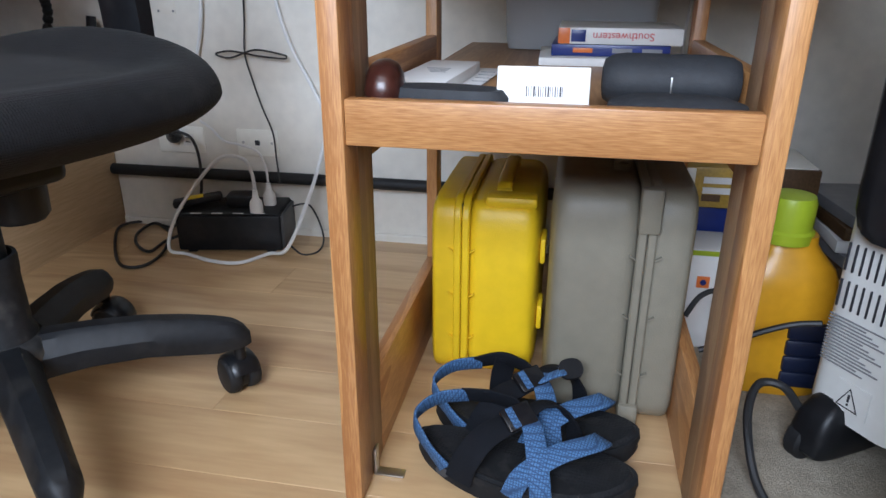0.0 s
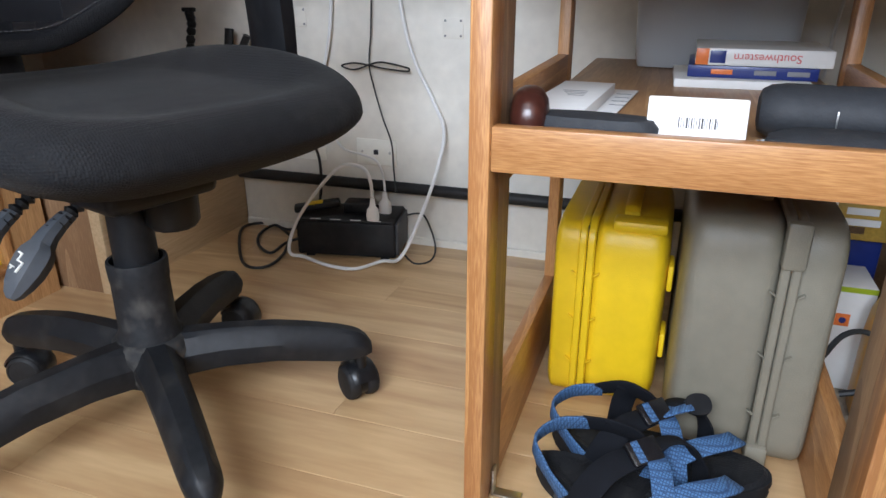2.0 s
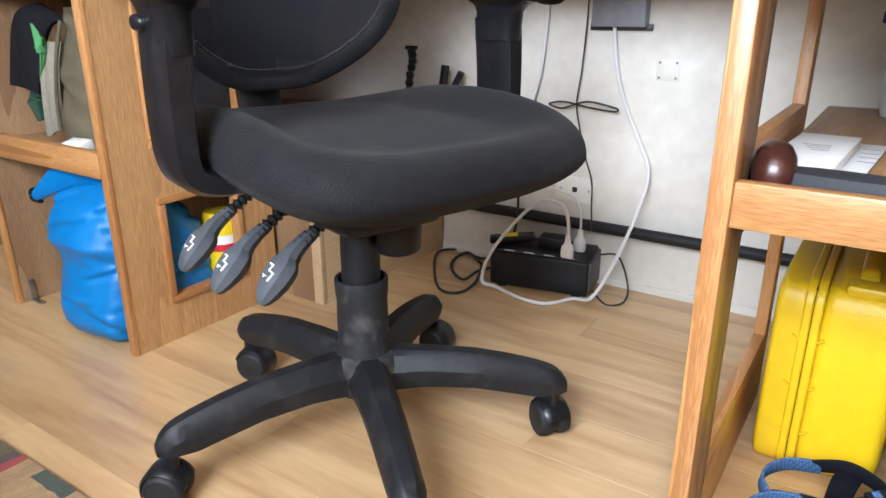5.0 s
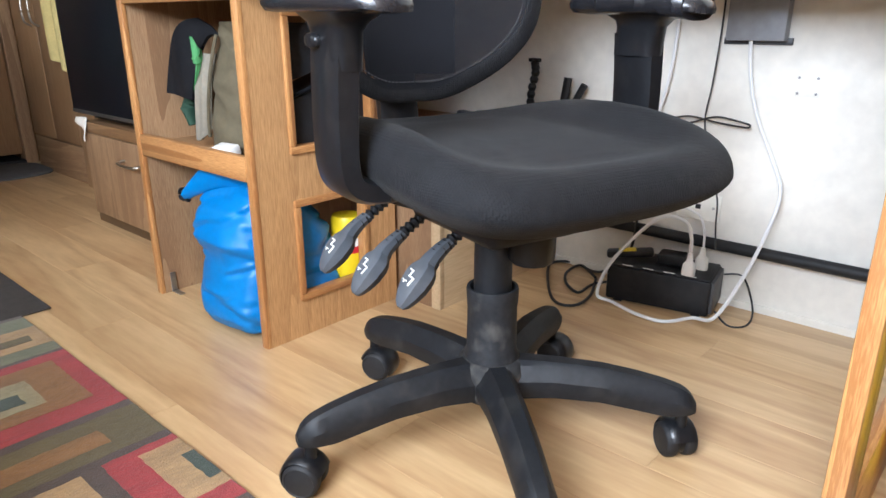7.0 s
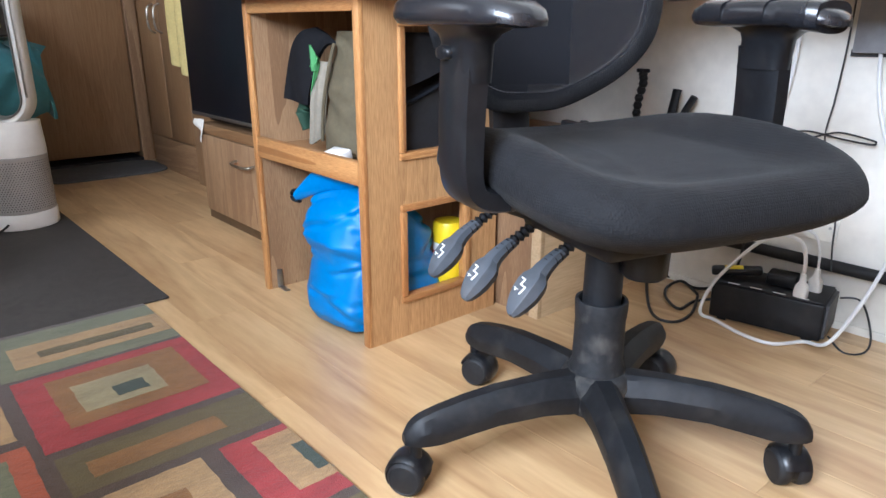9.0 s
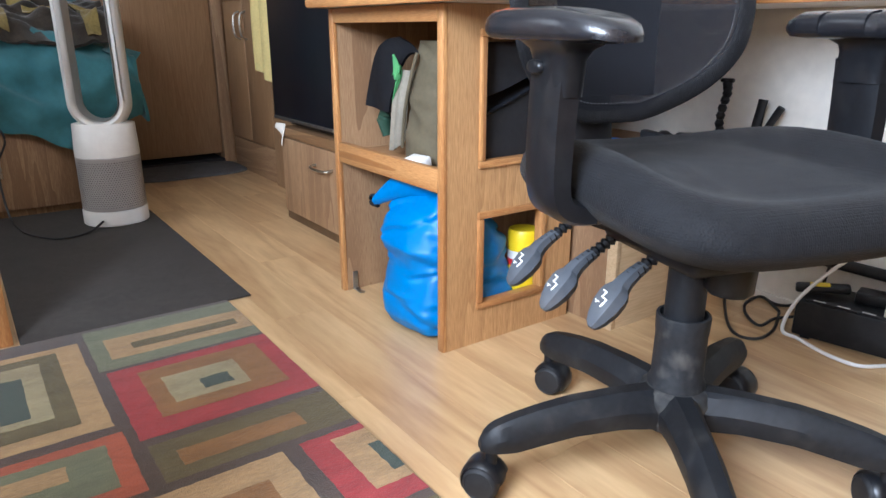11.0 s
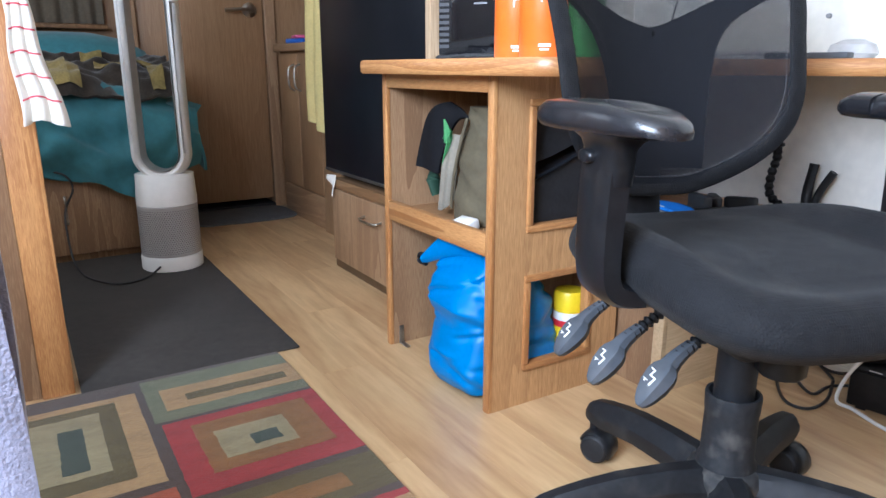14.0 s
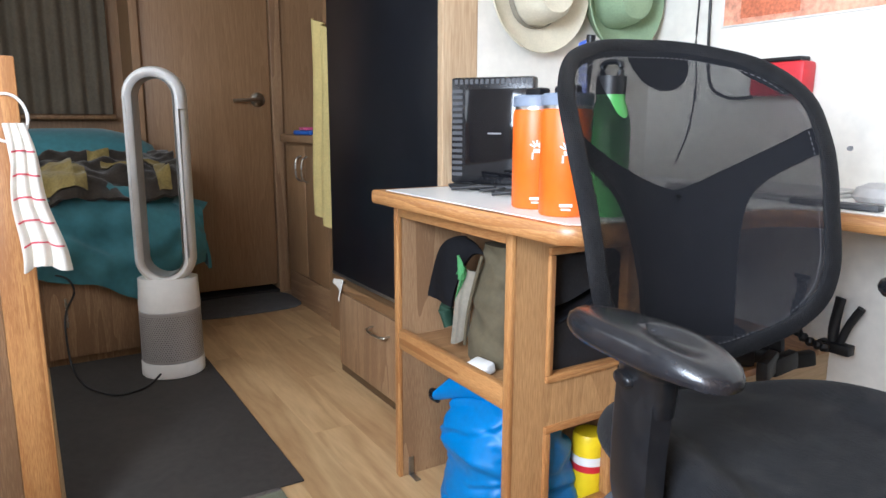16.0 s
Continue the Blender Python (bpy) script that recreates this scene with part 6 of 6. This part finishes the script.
solo("wall_stud", turned(lathe([(0, 0), (0.006, 0), (0.005, 0.008), (0, 0.009)], seg=14), pose(-0.99, WALL_Y, 0.843, 90)), grey_ink, "small grey wall stud", "stud")

# ---------------- refrigerator and drawer ----------------
fr_ = thing("refrigerator", (-2.05, 1.15, 0.36), "tall black refrigerator with a plain door", "refrigerator")
part("body", box(-2.36, -1.632, 0.90, 1.55, 0.34, 1.62, 0.004), dark_grey, fr_)
part("door", box(-2.372, -1.629, 0.845, 0.893, 0.362, 1.36, 0.006), fridge_black, fr_)
part("freezer_door", box(-2.372, -1.629, 0.845, 0.893, 1.372, 1.60, 0.006), fridge_black, fr_)
part("trim_strip", box(-2.366, -1.634, 0.842, 0.846, 0.366, 0.376, 0.001), steel, fr_)
part("gasket", box(-2.365, -1.634, 0.893, 0.901, 0.362, 1.60, 0), rubber, fr_)
dr = thing("drawer_cabinet", (-2.0, 1.1, 0), "wood-grain drawer base under the refrigerator", "cabinet")
part("carcass", box(-2.36, -1.705, 0.875, 1.55, 0.0, 0.335, 0), far_z, dr)
part("drawer_front", box(-2.345, -1.72, 0.855, 0.873, 0.035, 0.30, 0.003), lam_z, dr)
part("top_strip", box(-2.365, -1.705, 0.858, 0.875, 0.303, 0.335, 0.002), far_x, dr)
part("kick_board", box(-2.36, -1.705, 0.868, 0.8755, 0.0, 0.030, 0.001), brown_box, dr)
part("handle", sweep(smooth_line([(-2.07, 0.855, 0.242), (-2.065, 0.832, 0.238), (-2.01, 0.826, 0.236), (-1.955, 0.832, 0.238), (-1.95, 0.855, 0.242)], 6), 0.0045, seg=10), chrome, dr, "brushed metal bow handle")
rag = thing("rag", (-2.33, 0.85, 0.31), "white rag tucked under the refrigerator", "rag")
part("cloth", sheet(lambda u, v: Vector((-2.36 + 0.05 * u, 0.848 - 0.008 * math.sin(5 * u + 3 * v), 0.35 - 0.05 * v * (0.5 + u))), 10, 8, 0.003), towel_white, rag, smooth=70)
part("corner", sheet(lambda u, v: Vector((-1.80 + 0.06 * u, 0.840 - 0.004 * math.sin(5 * u), 0.352 - 0.022 * v)), 8, 4, 0.003), towel_white, rag, smooth=70)

# ---------------- cabinet with counter, end post ----------------
cab = thing("counter_cabinet", (-3.2, 1.3, 0), "wood-grain base cabinet with paired metal handles", "cabinet")
part("carcass", box(-3.47, -2.90, 1.07, 1.55, 0.0, 0.80, 0), far_z, cab)
part("door", box(-3.44, -3.185, 1.052, 1.069, 0.16, 0.785, 0.003), far_z, cab)
part("door", box(-3.18, -2.915, 1.052, 1.069, 0.16, 0.785, 0.003), far_z, cab)
part("plinth", box(-3.46, -2.905, 1.060, 1.0695, 0.0, 0.15, 0.001), lam_x, cab)
for x in (-3.225, -3.145):
    part("handle", sweep(smooth_line([(x, 1.052, 0.62), (x, 1.028, 0.635), (x, 1.022, 0.68), (x, 1.028, 0.725), (x, 1.052, 0.74)], 6), 0.0045, seg=10), chrome, cab, "brushed metal bow handle")
solo("countertop", box(-3.475, -2.885, 1.035, 1.555, 0.80, 0.835, 0.006), lam_x, "wood-grain countertop on the base cabinet", "countertop")
solo("soap_packet", turned(box(-0.07, 0.07, -0.03, 0.03, 0, 0.022, 0.008), pose(-3.25, 1.09, 0.836, 0, 0, 12)), material("blue_packet", (0.03, 0.12, 0.45), 0.4), "blue packet lying on the countertop", "packet")
solo("pink_packet", turned(box(-0.05, 0.05, -0.025, 0.025, 0, 0.014, 0.005), pose(-3.24, 1.088, 0.8585, 0, 0, -8)), material("pink_packet_film", (0.62, 0.10, 0.24), 0.4), "pink packet lying on the blue one", "packet")
structure("end_panel", box(-2.895, -2.42, 1.045, 1.55, -0.01, TOP, 0.002), far_z, "wood-grain end panel beside the refrigerator", "panel")
structure("wall_upper", box(-3.50, -2.886, 1.42, 1.55, 0.90, TOP, 0), far_z, "wood-grain panel above the countertop", "wall")
yt = thing("yellow_towel", (-2.84, 1.02, 0.5), "yellow hand towel hanging from the end panel", "towel")
part("cloth", sheet(lambda u, v: Vector((-2.93 + 0.17 * u + 0.012 * math.sin(6 * v), 1.015 - 0.016 * math.sin(11 * u + 1.5 * v), 1.32 - 0.82 * v - 0.06 * u)), 26, 30, 0.006), towel_yellow, yt, smooth=75)

# ---------------- door ----------------
DX = -3.62
dw = thing("door_1", (DX, 0.75, 0), "closed wood-grain interior door with a nickel lever", "door", kind="structure")
part("leaf", box(DX - 0.035, DX, 0.44, 1.042, 0.045, 1.95, 0.003), far_z, dw)
lv = part("lever", sweep(smooth_line([(DX + 0.045, 0.975, 1.005), (DX + 0.05, 0.93, 1.005), (DX + 0.048, 0.88, 1.0), (DX + 0.046, 0.845, 0.998)], 6), 0.012, 0.009, seg=10), chrome, dw, "nickel lever handle")
part("rose", turned(lathe([(0, 0), (0.036, 0), (0.034, 0.012), (0.018, 0.022), (0.012, 0.05), (0, 0.052)], seg=26), pose(DX, 0.975, 1.005, 0, 90, 0)), chrome, lv)
structure("door_frame", box(DX - 0.05, DX + 0.02, 1.046, 1.10, -0.01, TOP, 0.003), lam_z, "wood-grain door jamb", "trim")
structure("wall_bedroom", box(DX - 0.05, DX - 0.002, 1.10, WALL_Y, -0.01, TOP, 0), far_z, "wood-grain panel beside the door", "wall")
structure("door_step", box(DX - 0.3, DX + 0.03, 0.40, 1.045, -0.01, 0.02, 0.004), rubber, "dark threshold under the door", "threshold")
sm = solo("small_mat", loft([superellipse(-3.42, 0.80, z, 0.17 * k, 0.27 * k, 40, 4) for z, k in ((0.001, 1), (0.008, 1), (0.012, 0.97))]), material("grey_mat", (0.085, 0.085, 0.088), 0.95, vary=0.2, scale=20, bump=0.8, bump_scale=500), "small grey door mat", "mat")

# ---------------- bed ----------------
bed = thing("bed", (-3.3, -0.2, 0), "bed with a rumpled teal comforter on a wood-grain platform", "bed")
part("platform", box(-3.93, -2.93, -0.93, 0.42, 0.0, 0.36, 0.004), lam_z, bed)
part("drawer_front", box(-2.93, -2.914, -0.045, 0.40, 0.03, 0.34, 0.003), lam_z, bed)
part("handle", sweep(smooth_line([(-2.914, 0.02, 0.255), (-2.895, 0.02, 0.25), (-2.893, 0.02, 0.20), (-2.895, 0.02, 0.16), (-2.914, 0.02, 0.155)], 5), 0.004, seg=8), chrome, bed)
part("mattress", box(-3.92, -2.95, -0.92, 0.44, 0.361, 0.55, 0.04, seg=4), towel_white, bed)


def quilt(u, v):
    """Over the top, then down the front edge."""
    y = -0.90 + 1.42 * u
    wob = 0.034 * noise.noise(Vector((u * 6, v * 5, 0))) + 0.022 * noise.noise(Vector((u * 14, v * 11, 4))) + 0.010 * abs(noise.noise(Vector((u * 26, v * 9, 8))))
    edge = float(np.interp(y, (-0.9, -0.07, 0.1, 0.25, 0.38, 0.52), (0.38, 0.35, 0.30, 0.225, 0.27, 0.40)))
    if v < 0.62:
        t = v / 0.62
        z = 0.625 + 0.05 * math.sin(7 * u) * (1 - t) + wob * 1.8 - 0.05 * max(0, (u - 0.90) / 0.1) ** 2
        return Vector((-3.90 + 0.97 * t, y, z))
    t = (v - 0.62) / 0.38
    z = 0.625 - 0.05 * max(0, (u - 0.90) / 0.1) ** 2 - (0.625 - edge) * t + wob
    return Vector((-2.925 + 0.075 * math.sin(min(1, t * 1.6) * 1.57) - 0.03 * t + wob * 1.4 + 0.014 * math.sin(22 * u + 2 * t) * t, y, z))


part("comforter", sheet(quilt, 80, 60, 0.012), teal, bed, "teal comforter hanging over the edge", smooth=80)


def side(u, v):
    x = -3.90 + 1.02 * u
    return Vector((x, 0.50 + 0.03 * math.sin(v * 2) + 0.014 * math.sin(17 * u + 3 * v), 0.60 - (0.30 + 0.08 * math.sin(6 * u)) * v))


part("comforter_side", sheet(side, 40, 16, 0.012), teal, bed, smooth=80)
pl = solo("pillow", turned(loft(wrinkled([superellipse(0, 0, z, 0.30 * k, 0.36 * k, 44, 3.2) for z, k in ((0.0, 0.82), (0.03, 0.96), (0.08, 1.0), (0.15, 0.92), (0.20, 0.7), (0.225, 0.4), (0.23, 0.05))], 0.02, 5, 2.2)), pose(-3.50, 0.10, 0.635, 0, -4, 0)), teal, "teal pillow sham on the bed", "pillow")
bl = thing("blanket", (-3.1, 0.2, 0.64), "brown and yellow patterned fleece blanket thrown over the bed", "blanket")


def throw(u, v):
    n = noise.noise(Vector((u * 5, v * 6, 1))) * 0.035 + noise.noise(Vector((u * 13, v * 12, 5))) * 0.018
    x = -3.35 + 0.47 * v
    z = 0.77 - 0.10 * v ** 2 + n
    if v > 0.9:
        z -= 0.5 * (v - 0.9)
    return Vector((x + n, -0.08 + 0.56 * u, z))


part("fleece", sheet(throw, 48, 40, 0.014), brown_fleece, bl, smooth=80)
for u0, u1, v0, v1 in ((0.10, 0.30, 0.62, 0.97), (0.30, 0.37, 0.74, 0.97), (0.48, 0.86, 0.60, 0.67), (0.80, 0.88, 0.62, 0.98), (0.02, 0.12, 0.45, 0.60), (0.42, 0.56, 0.30, 0.40)):
    part("pattern_patch", sheet(lambda u, v, a=u0, b=u1, c=v0, d=v1: throw(a + (b - a) * u, c + (d - c) * v) + Vector((0.004, 0, 0.010)), 10, 10, 0.003), tan_fleece, bl, smooth=80)
cu = thing("curtain", (-3.90, 0.0, 0.93), "taupe pleated curtain over the bedroom window", "curtain")
part("pleats", sheet(lambda u, v: Vector((-3.905 + 0.014 * math.sin(u * 95), -0.80 + 1.14 * u, 0.93 + 1.02 * v)), 160, 2, 0.003), curtain_mat, cu, smooth=80)
part("header", box(-3.94, -3.88, -0.85, 0.38, 1.92, 1.99, 0.004), far_x, cu)
structure("bedroom_panel", box(-3.948, -3.58, 0.40, 0.436, -0.01, TOP, 0.002), far_z, "dark panel between bed and door", "panel")
solo("window_sill", box(-3.948, -3.86, -0.85, 0.35, 0.905, 0.925, 0.003), far_x, "pale sill under the curtain", "sill")

# ---------------- tower fan ----------------
fan = thing("tower_fan", (-2.665, 0.338, 0.004), "white bladeless tower fan with a silver perforated base", "fan", rz=-22)


def fpart(name, bm, mat, parent=None, label=""):
    return part(name, bm, mat, parent or fan, label, local=True)


fpart("base", lathe([(0, 0), (0.104, 0), (0.108, 0.004), (0.108, 0.050), (0.105, 0.054), (0, 0.054)], seg=52), white_plastic)
fpart("drum", lathe([(0.100, 0.054), (0.1055, 0.056), (0.1045, 0.238), (0.100, 0.240)], seg=52), silver, label="silver perforated drum")
fpart("collar", loft([superellipse(0, 0, z, 0.100 * k, 0.105 * k2, 52, p) for z, k, k2, p in ((0.240, 1.0, 1.0, 2), (0.265, 0.97, 1.0, 2), (0.300, 0.82, 0.98, 2.1), (0.332, 0.64, 0.965, 2.4), (0.350, 0.55, 0.955, 2.8), (0.352, 0.3, 0.75, 2.8))]), white_plastic)
hoop = []
HW, HZ0, HZ1 = 0.083, 0.425, 0.975
for i in range(72):
    a = math.tau * i / 72
    y, zc = HW * math.cos(a), HW * math.sin(a)
    hoop.append(Vector((0, y, (HZ1 if zc > 0 else HZ0) + zc)))
n_side = 14
full = [p for p in hoop[:37]] + [Vector((0, -HW, HZ1 + (HZ0 - HZ1) * k / n_side)) for k in range(1, n_side)] + [p for p in hoop[36:]] + [Vector((0, HW, HZ0))] + [Vector((0, HW, HZ0 + (HZ1 - HZ0) * k / n_side)) for k in range(1, n_side)]
fpart("loop", sweep(full, 0.019, 0.052, seg=16, closed=True, up=Vector((1, 0, 0))), white_plastic, label="tall white oval air loop")
inner_hoop = [Vector((0, p.y * 0.775, HZ0 + (p.z - HZ0) * 1.0 if HZ0 <= p.z <= HZ1 else (HZ1 + (p.z - HZ1) * 0.775 if p.z > HZ1 else HZ0 + (p.z - HZ0) * 0.775))) for p in full]
fpart("loop_liner", sweep(inner_hoop, 0.002, 0.044, seg=8, closed=True, up=Vector((1, 0, 0))), silver, label="grey inner liner")
holes = bmesh.new()
for row in range(22):
    for k in range(40):
        a = radians(-95 + 190 * (k + 0.5 * (row % 2)) / 40)
        p = Vector((0.1056 * math.cos(a), 0.1056 * math.sin(a), 0.068 + row * 0.0074))
        t = Vector((-math.sin(a), math.cos(a), 0)) * 0.0019
        u = Vector((0, 0, 0.0019))
        v = [holes.verts.new(p + t * math.cos(q) + u * math.sin(q)) for q in (math.tau * j / 6 for j in range(6))]
        holes.faces.new(v)
tagged(fpart("perforation", holes, ink), kind="stuff")
cable([(-2.585, 0.285, 0.03), (-2.52, 0.22, 0.012), (-2.50, 0.13, 0.010), (-2.60, 0.06, 0.010), (-2.72, 0.03, 0.012), (-2.80, 0.015, 0.05), (-2.85, 0.01, 0.16), (-2.88, 0.02, 0.22), (-2.87, 0.05, 0.29), (-2.88, 0.03, 0.34), (-2.90, -0.03, 0.36)], 0.0038, black_cable, "grey fan cable running over the mat to the bed")

# ---------------- mats ----------------
solo("door_mat", box(-2.92, -1.672, -0.052, 0.468, 0.0015, 0.006, 0.002), mat_rubber, "large charcoal rubber floor mat", "mat", at=(-2.3, 0.2, 0))
rug = thing("rug", (-1.0, 0.0, 0), "area rug with nested red, tan and green rectangles", "rug")
part("ground", box(-1.668, 0.55, -0.80, 0.403, 0.001, 0.008, 0.002), rug_brown, rug, "dark brown ground")


def patch(rects):
    """Nested rectangles (x0, x1, y0, y1, material), each a hair above the last, with slightly wavering edges."""
    for i, (x0, x1, y0, y1, mt) in enumerate(rects):
        n = 26
        z = 0.0082 + 0.0005 * i
        pts = []
        for (ax, ay), (bx_, by_) in (((x0, y0), (x1, y0)), ((x1, y0), (x1, y1)), ((x1, y1), (x0, y1)), ((x0, y1), (x0, y0))):
            for k in range(n):
                f = k / n
                x, y = ax + (bx_ - ax) * f, ay + (by_ - ay) * f
                w = 0.0022 * noise.noise(Vector((x * 60, y * 60, z * 900)))
                pts.append(Vector((x + w, min(0.4025, y + w), z)))
        low = [Vector((p.x, p.y, 0.0065)) for p in pts]
        part("field", loft([low, pts]), mt, rug)


patch([(-1.650, -1.430, 0.066, 0.4025, rug_green), (-1.585, -1.475, 0.098, 0.4025, rug_tan), (-1.540, -1.507, 0.146, 0.375, rug_olive)])
patch([(-1.418, -1.130, 0.076, 0.4025, rug_red), (-1.385, -1.185, 0.126, 0.366, rug_ochre), (-1.336, -1.223, 0.160, 0.303, rug_sand), (-1.288, -1.246, 0.220, 0.275, rug_dgreen)])
patch([(-1.108, -0.990, 0.082, 0.4025, rug_olive), (-1.068, -1.022, 0.118, 0.325, rug_ochre)])
patch([(-0.970, -0.755, 0.288, 0.4025, rug_red), (-0.950, -0.795, 0.336, 0.4025, rug_tan), (-0.903, -0.821, 0.382, 0.4025, rug_dgreen)])
patch([(-1.605, -1.208, -0.250, 0.050, rug_tan), (-1.578, -1.247, -0.222, 0.006, rug_olive), (-1.545, -1.292, -0.200, -0.030, rug_sand), (-1.490, -1.314, -0.110, -0.065, rug_dgreen)])
patch([(-1.180, -0.990, -0.245, 0.058, rug_rust), (-1.153, -1.022, -0.142, 0.026, rug_green), (-1.125, -1.080, -0.128, -0.036, rug_tan)])
patch([(-0.967, -0.720, 0.056, 0.258, rug_tan), (-0.910, -0.78, 0.095, 0.212, rug_ochre)])
patch([(-0.970, -0.60, -0.33, 0.035, rug_green), (-0.93, -0.64, -0.27, -0.02, rug_red), (-0.88, -0.70, -0.22, -0.07, rug_sand)])
patch([(-0.735, -0.45, 0.06, 0.4025, rug_olive), (-0.69, -0.50, 0.11, 0.35, rug_tan)])
patch([(-1.65, -1.22, -0.60, -0.275, rug_rust), (-1.58, -1.30, -0.54, -0.33, rug_sand)])
patch([(-1.18, -0.65, -0.60, -0.36, rug_olive), (-1.10, -0.75, -0.53, -0.43, rug_tan)])

# ---------------- left foreground: galley end, towels ----------------
ge = thing("galley_end", (-1.73, -0.35, 0), "oak-edged end panel of the galley cabinet", "cabinet")
part("corner_post", box(-1.775, -1.690, -0.128, -0.062, 0, 1.02, 0.004), oak_z, ge)
part("panel", box(-1.765, -1.700, -0.92, -0.128, 0, 1.0, 0.003), lam_z, ge)
tw = thing("dish_towel", (-1.68, -0.06, 0.6), "white dish towel with red stripes hanging from a ring", "towel")
part("ring", sweep([Vector((-1.687, -0.085 + 0.035 * math.cos(a), 0.905 + 0.045 * math.sin(a))) for a in (math.tau * k / 32 for k in range(32))], 0.003, seg=8, closed=True, up=Vector((1, 0, 0))), white_plastic, tw)


def dish(u, v):
    w = 0.030 + 0.052 * v
    y = -0.075 + 0.030 * v + (u - 0.5) * w + 0.004 * math.sin(9 * v)
    return Vector((-1.676 + 0.011 * math.sin(u * 15 + 2.5 * v + 0.8 * math.sin(5 * v)) * (0.4 + 0.6 * v) + 0.008 * v, y, 0.895 - 0.275 * v - 0.03 * abs(u - 0.4) * v))


part("cloth", sheet(dish, 60, 40, 0.004), towel_white, tw, smooth=80)
for v0 in (0.18, 0.34, 0.50, 0.66, 0.82):
    part("stripe", sheet(lambda u, v, c=v0: dish(0.04 + 0.92 * u, c + 0.012 * v) + Vector((0.0032, 0, 0)), 30, 1, 0.003), towel_red, tw, smooth=80)
rk = thing("towel_rack", (-0.72, -0.42, 0), "small wooden floor rack for towels", "towel rack")
part("rail", rod((-0.72, -0.70, 0.672), (-0.72, -0.150, 0.672), 0.010), oak_y, rk)
for y in (-0.66, -0.20):
    part("post", box(-0.730, -0.710, y - 0.01, y + 0.01, 0.009, 0.664, 0.002), oak_z, rk)
    part("foot", box(-0.80, -0.64, y - 0.012, y + 0.012, 0.0098, 0.025, 0.003), oak_x, rk)


def hung(dx, y0, y1, drop, bulge):
    """Cloth hung over the rail, from the front hem over the top to the back hem."""
    def f(u, v):
        y = y0 + (y1 - y0) * u
        ph = math.pi * v
        z = 0.69 - drop * max(0, abs(v - 0.5) * 2 - 0.12) / 0.88 - 0.012 * (abs(v - 0.5) * 2) ** 2
        x = -0.72 + (0.016 + dx + bulge * min(1, abs(v - 0.5) * 4)) * math.cos(ph) + 0.009 * math.sin(21 * u + 4 * v) * min(1, abs(v - 0.5) * 3)
        return Vector((x, y + 0.010 * math.sin(9 * v + 1) * (1 - 0.5 * u), z))
    return f


bt_ = thing("bath_towel", (-0.72, -0.36, 0.3), "lavender-grey terry bath towel hanging over the rack", "towel")
part("terry", sheet(hung(0.0, -0.58, -0.128, 0.40, 0.016), 40, 44, 0.010), terry, bt_, smooth=80)
part("hem", sheet(lambda u, v: hung(0.007, -0.58, -0.128, 0.40, 0.018)(u, 0.02 + 0.035 * v), 40, 3, 0.006), paper, bt_, "white woven hem", smooth=80)
bt2 = thing("hand_towel", (-0.72, -0.36, 0.6), "teal hand towel folded over the bath towel", "towel")
part("terry", sheet(hung(0.012, -0.56, -0.136, 0.05, 0.012), 40, 30, 0.008), material("pale_teal_terry", (0.26, 0.42, 0.44), 0.98, vary=0.15, scale=60, bump=1.0, bump_scale=260, sheen=0.3), bt2, smooth=80)

# ---------------- floor planks ----------------
PLW, PLL = 0.128, 1.21
plank_meshes = {}


def plank_mesh(length):
    key = round(length, 3)
    if key not in plank_meshes:
        bm = box(0, length - 0.0003, 0, PLW - 0.0003, -0.012, 0.0, 0.0004, seg=1)
        plank_meshes[key] = finish(bm, floor_wood, 0)
    return plank_meshes[key]


row = 0
y = SOUTH
while y < WALL_Y - 0.001:
    x = WEST - 0.07 - (row * 0.43) % PLL
    while x < EAST:
        x0, x1 = max(x, WEST), min(x + PLL, EAST)
        if x1 - x0 > 0.02:
            ob = new("plank", plank_mesh(x1 - x0))
            ob.location = (x0, y, 0)
            ob.parent = floor
        x += PLL
    y += PLW
    row += 1
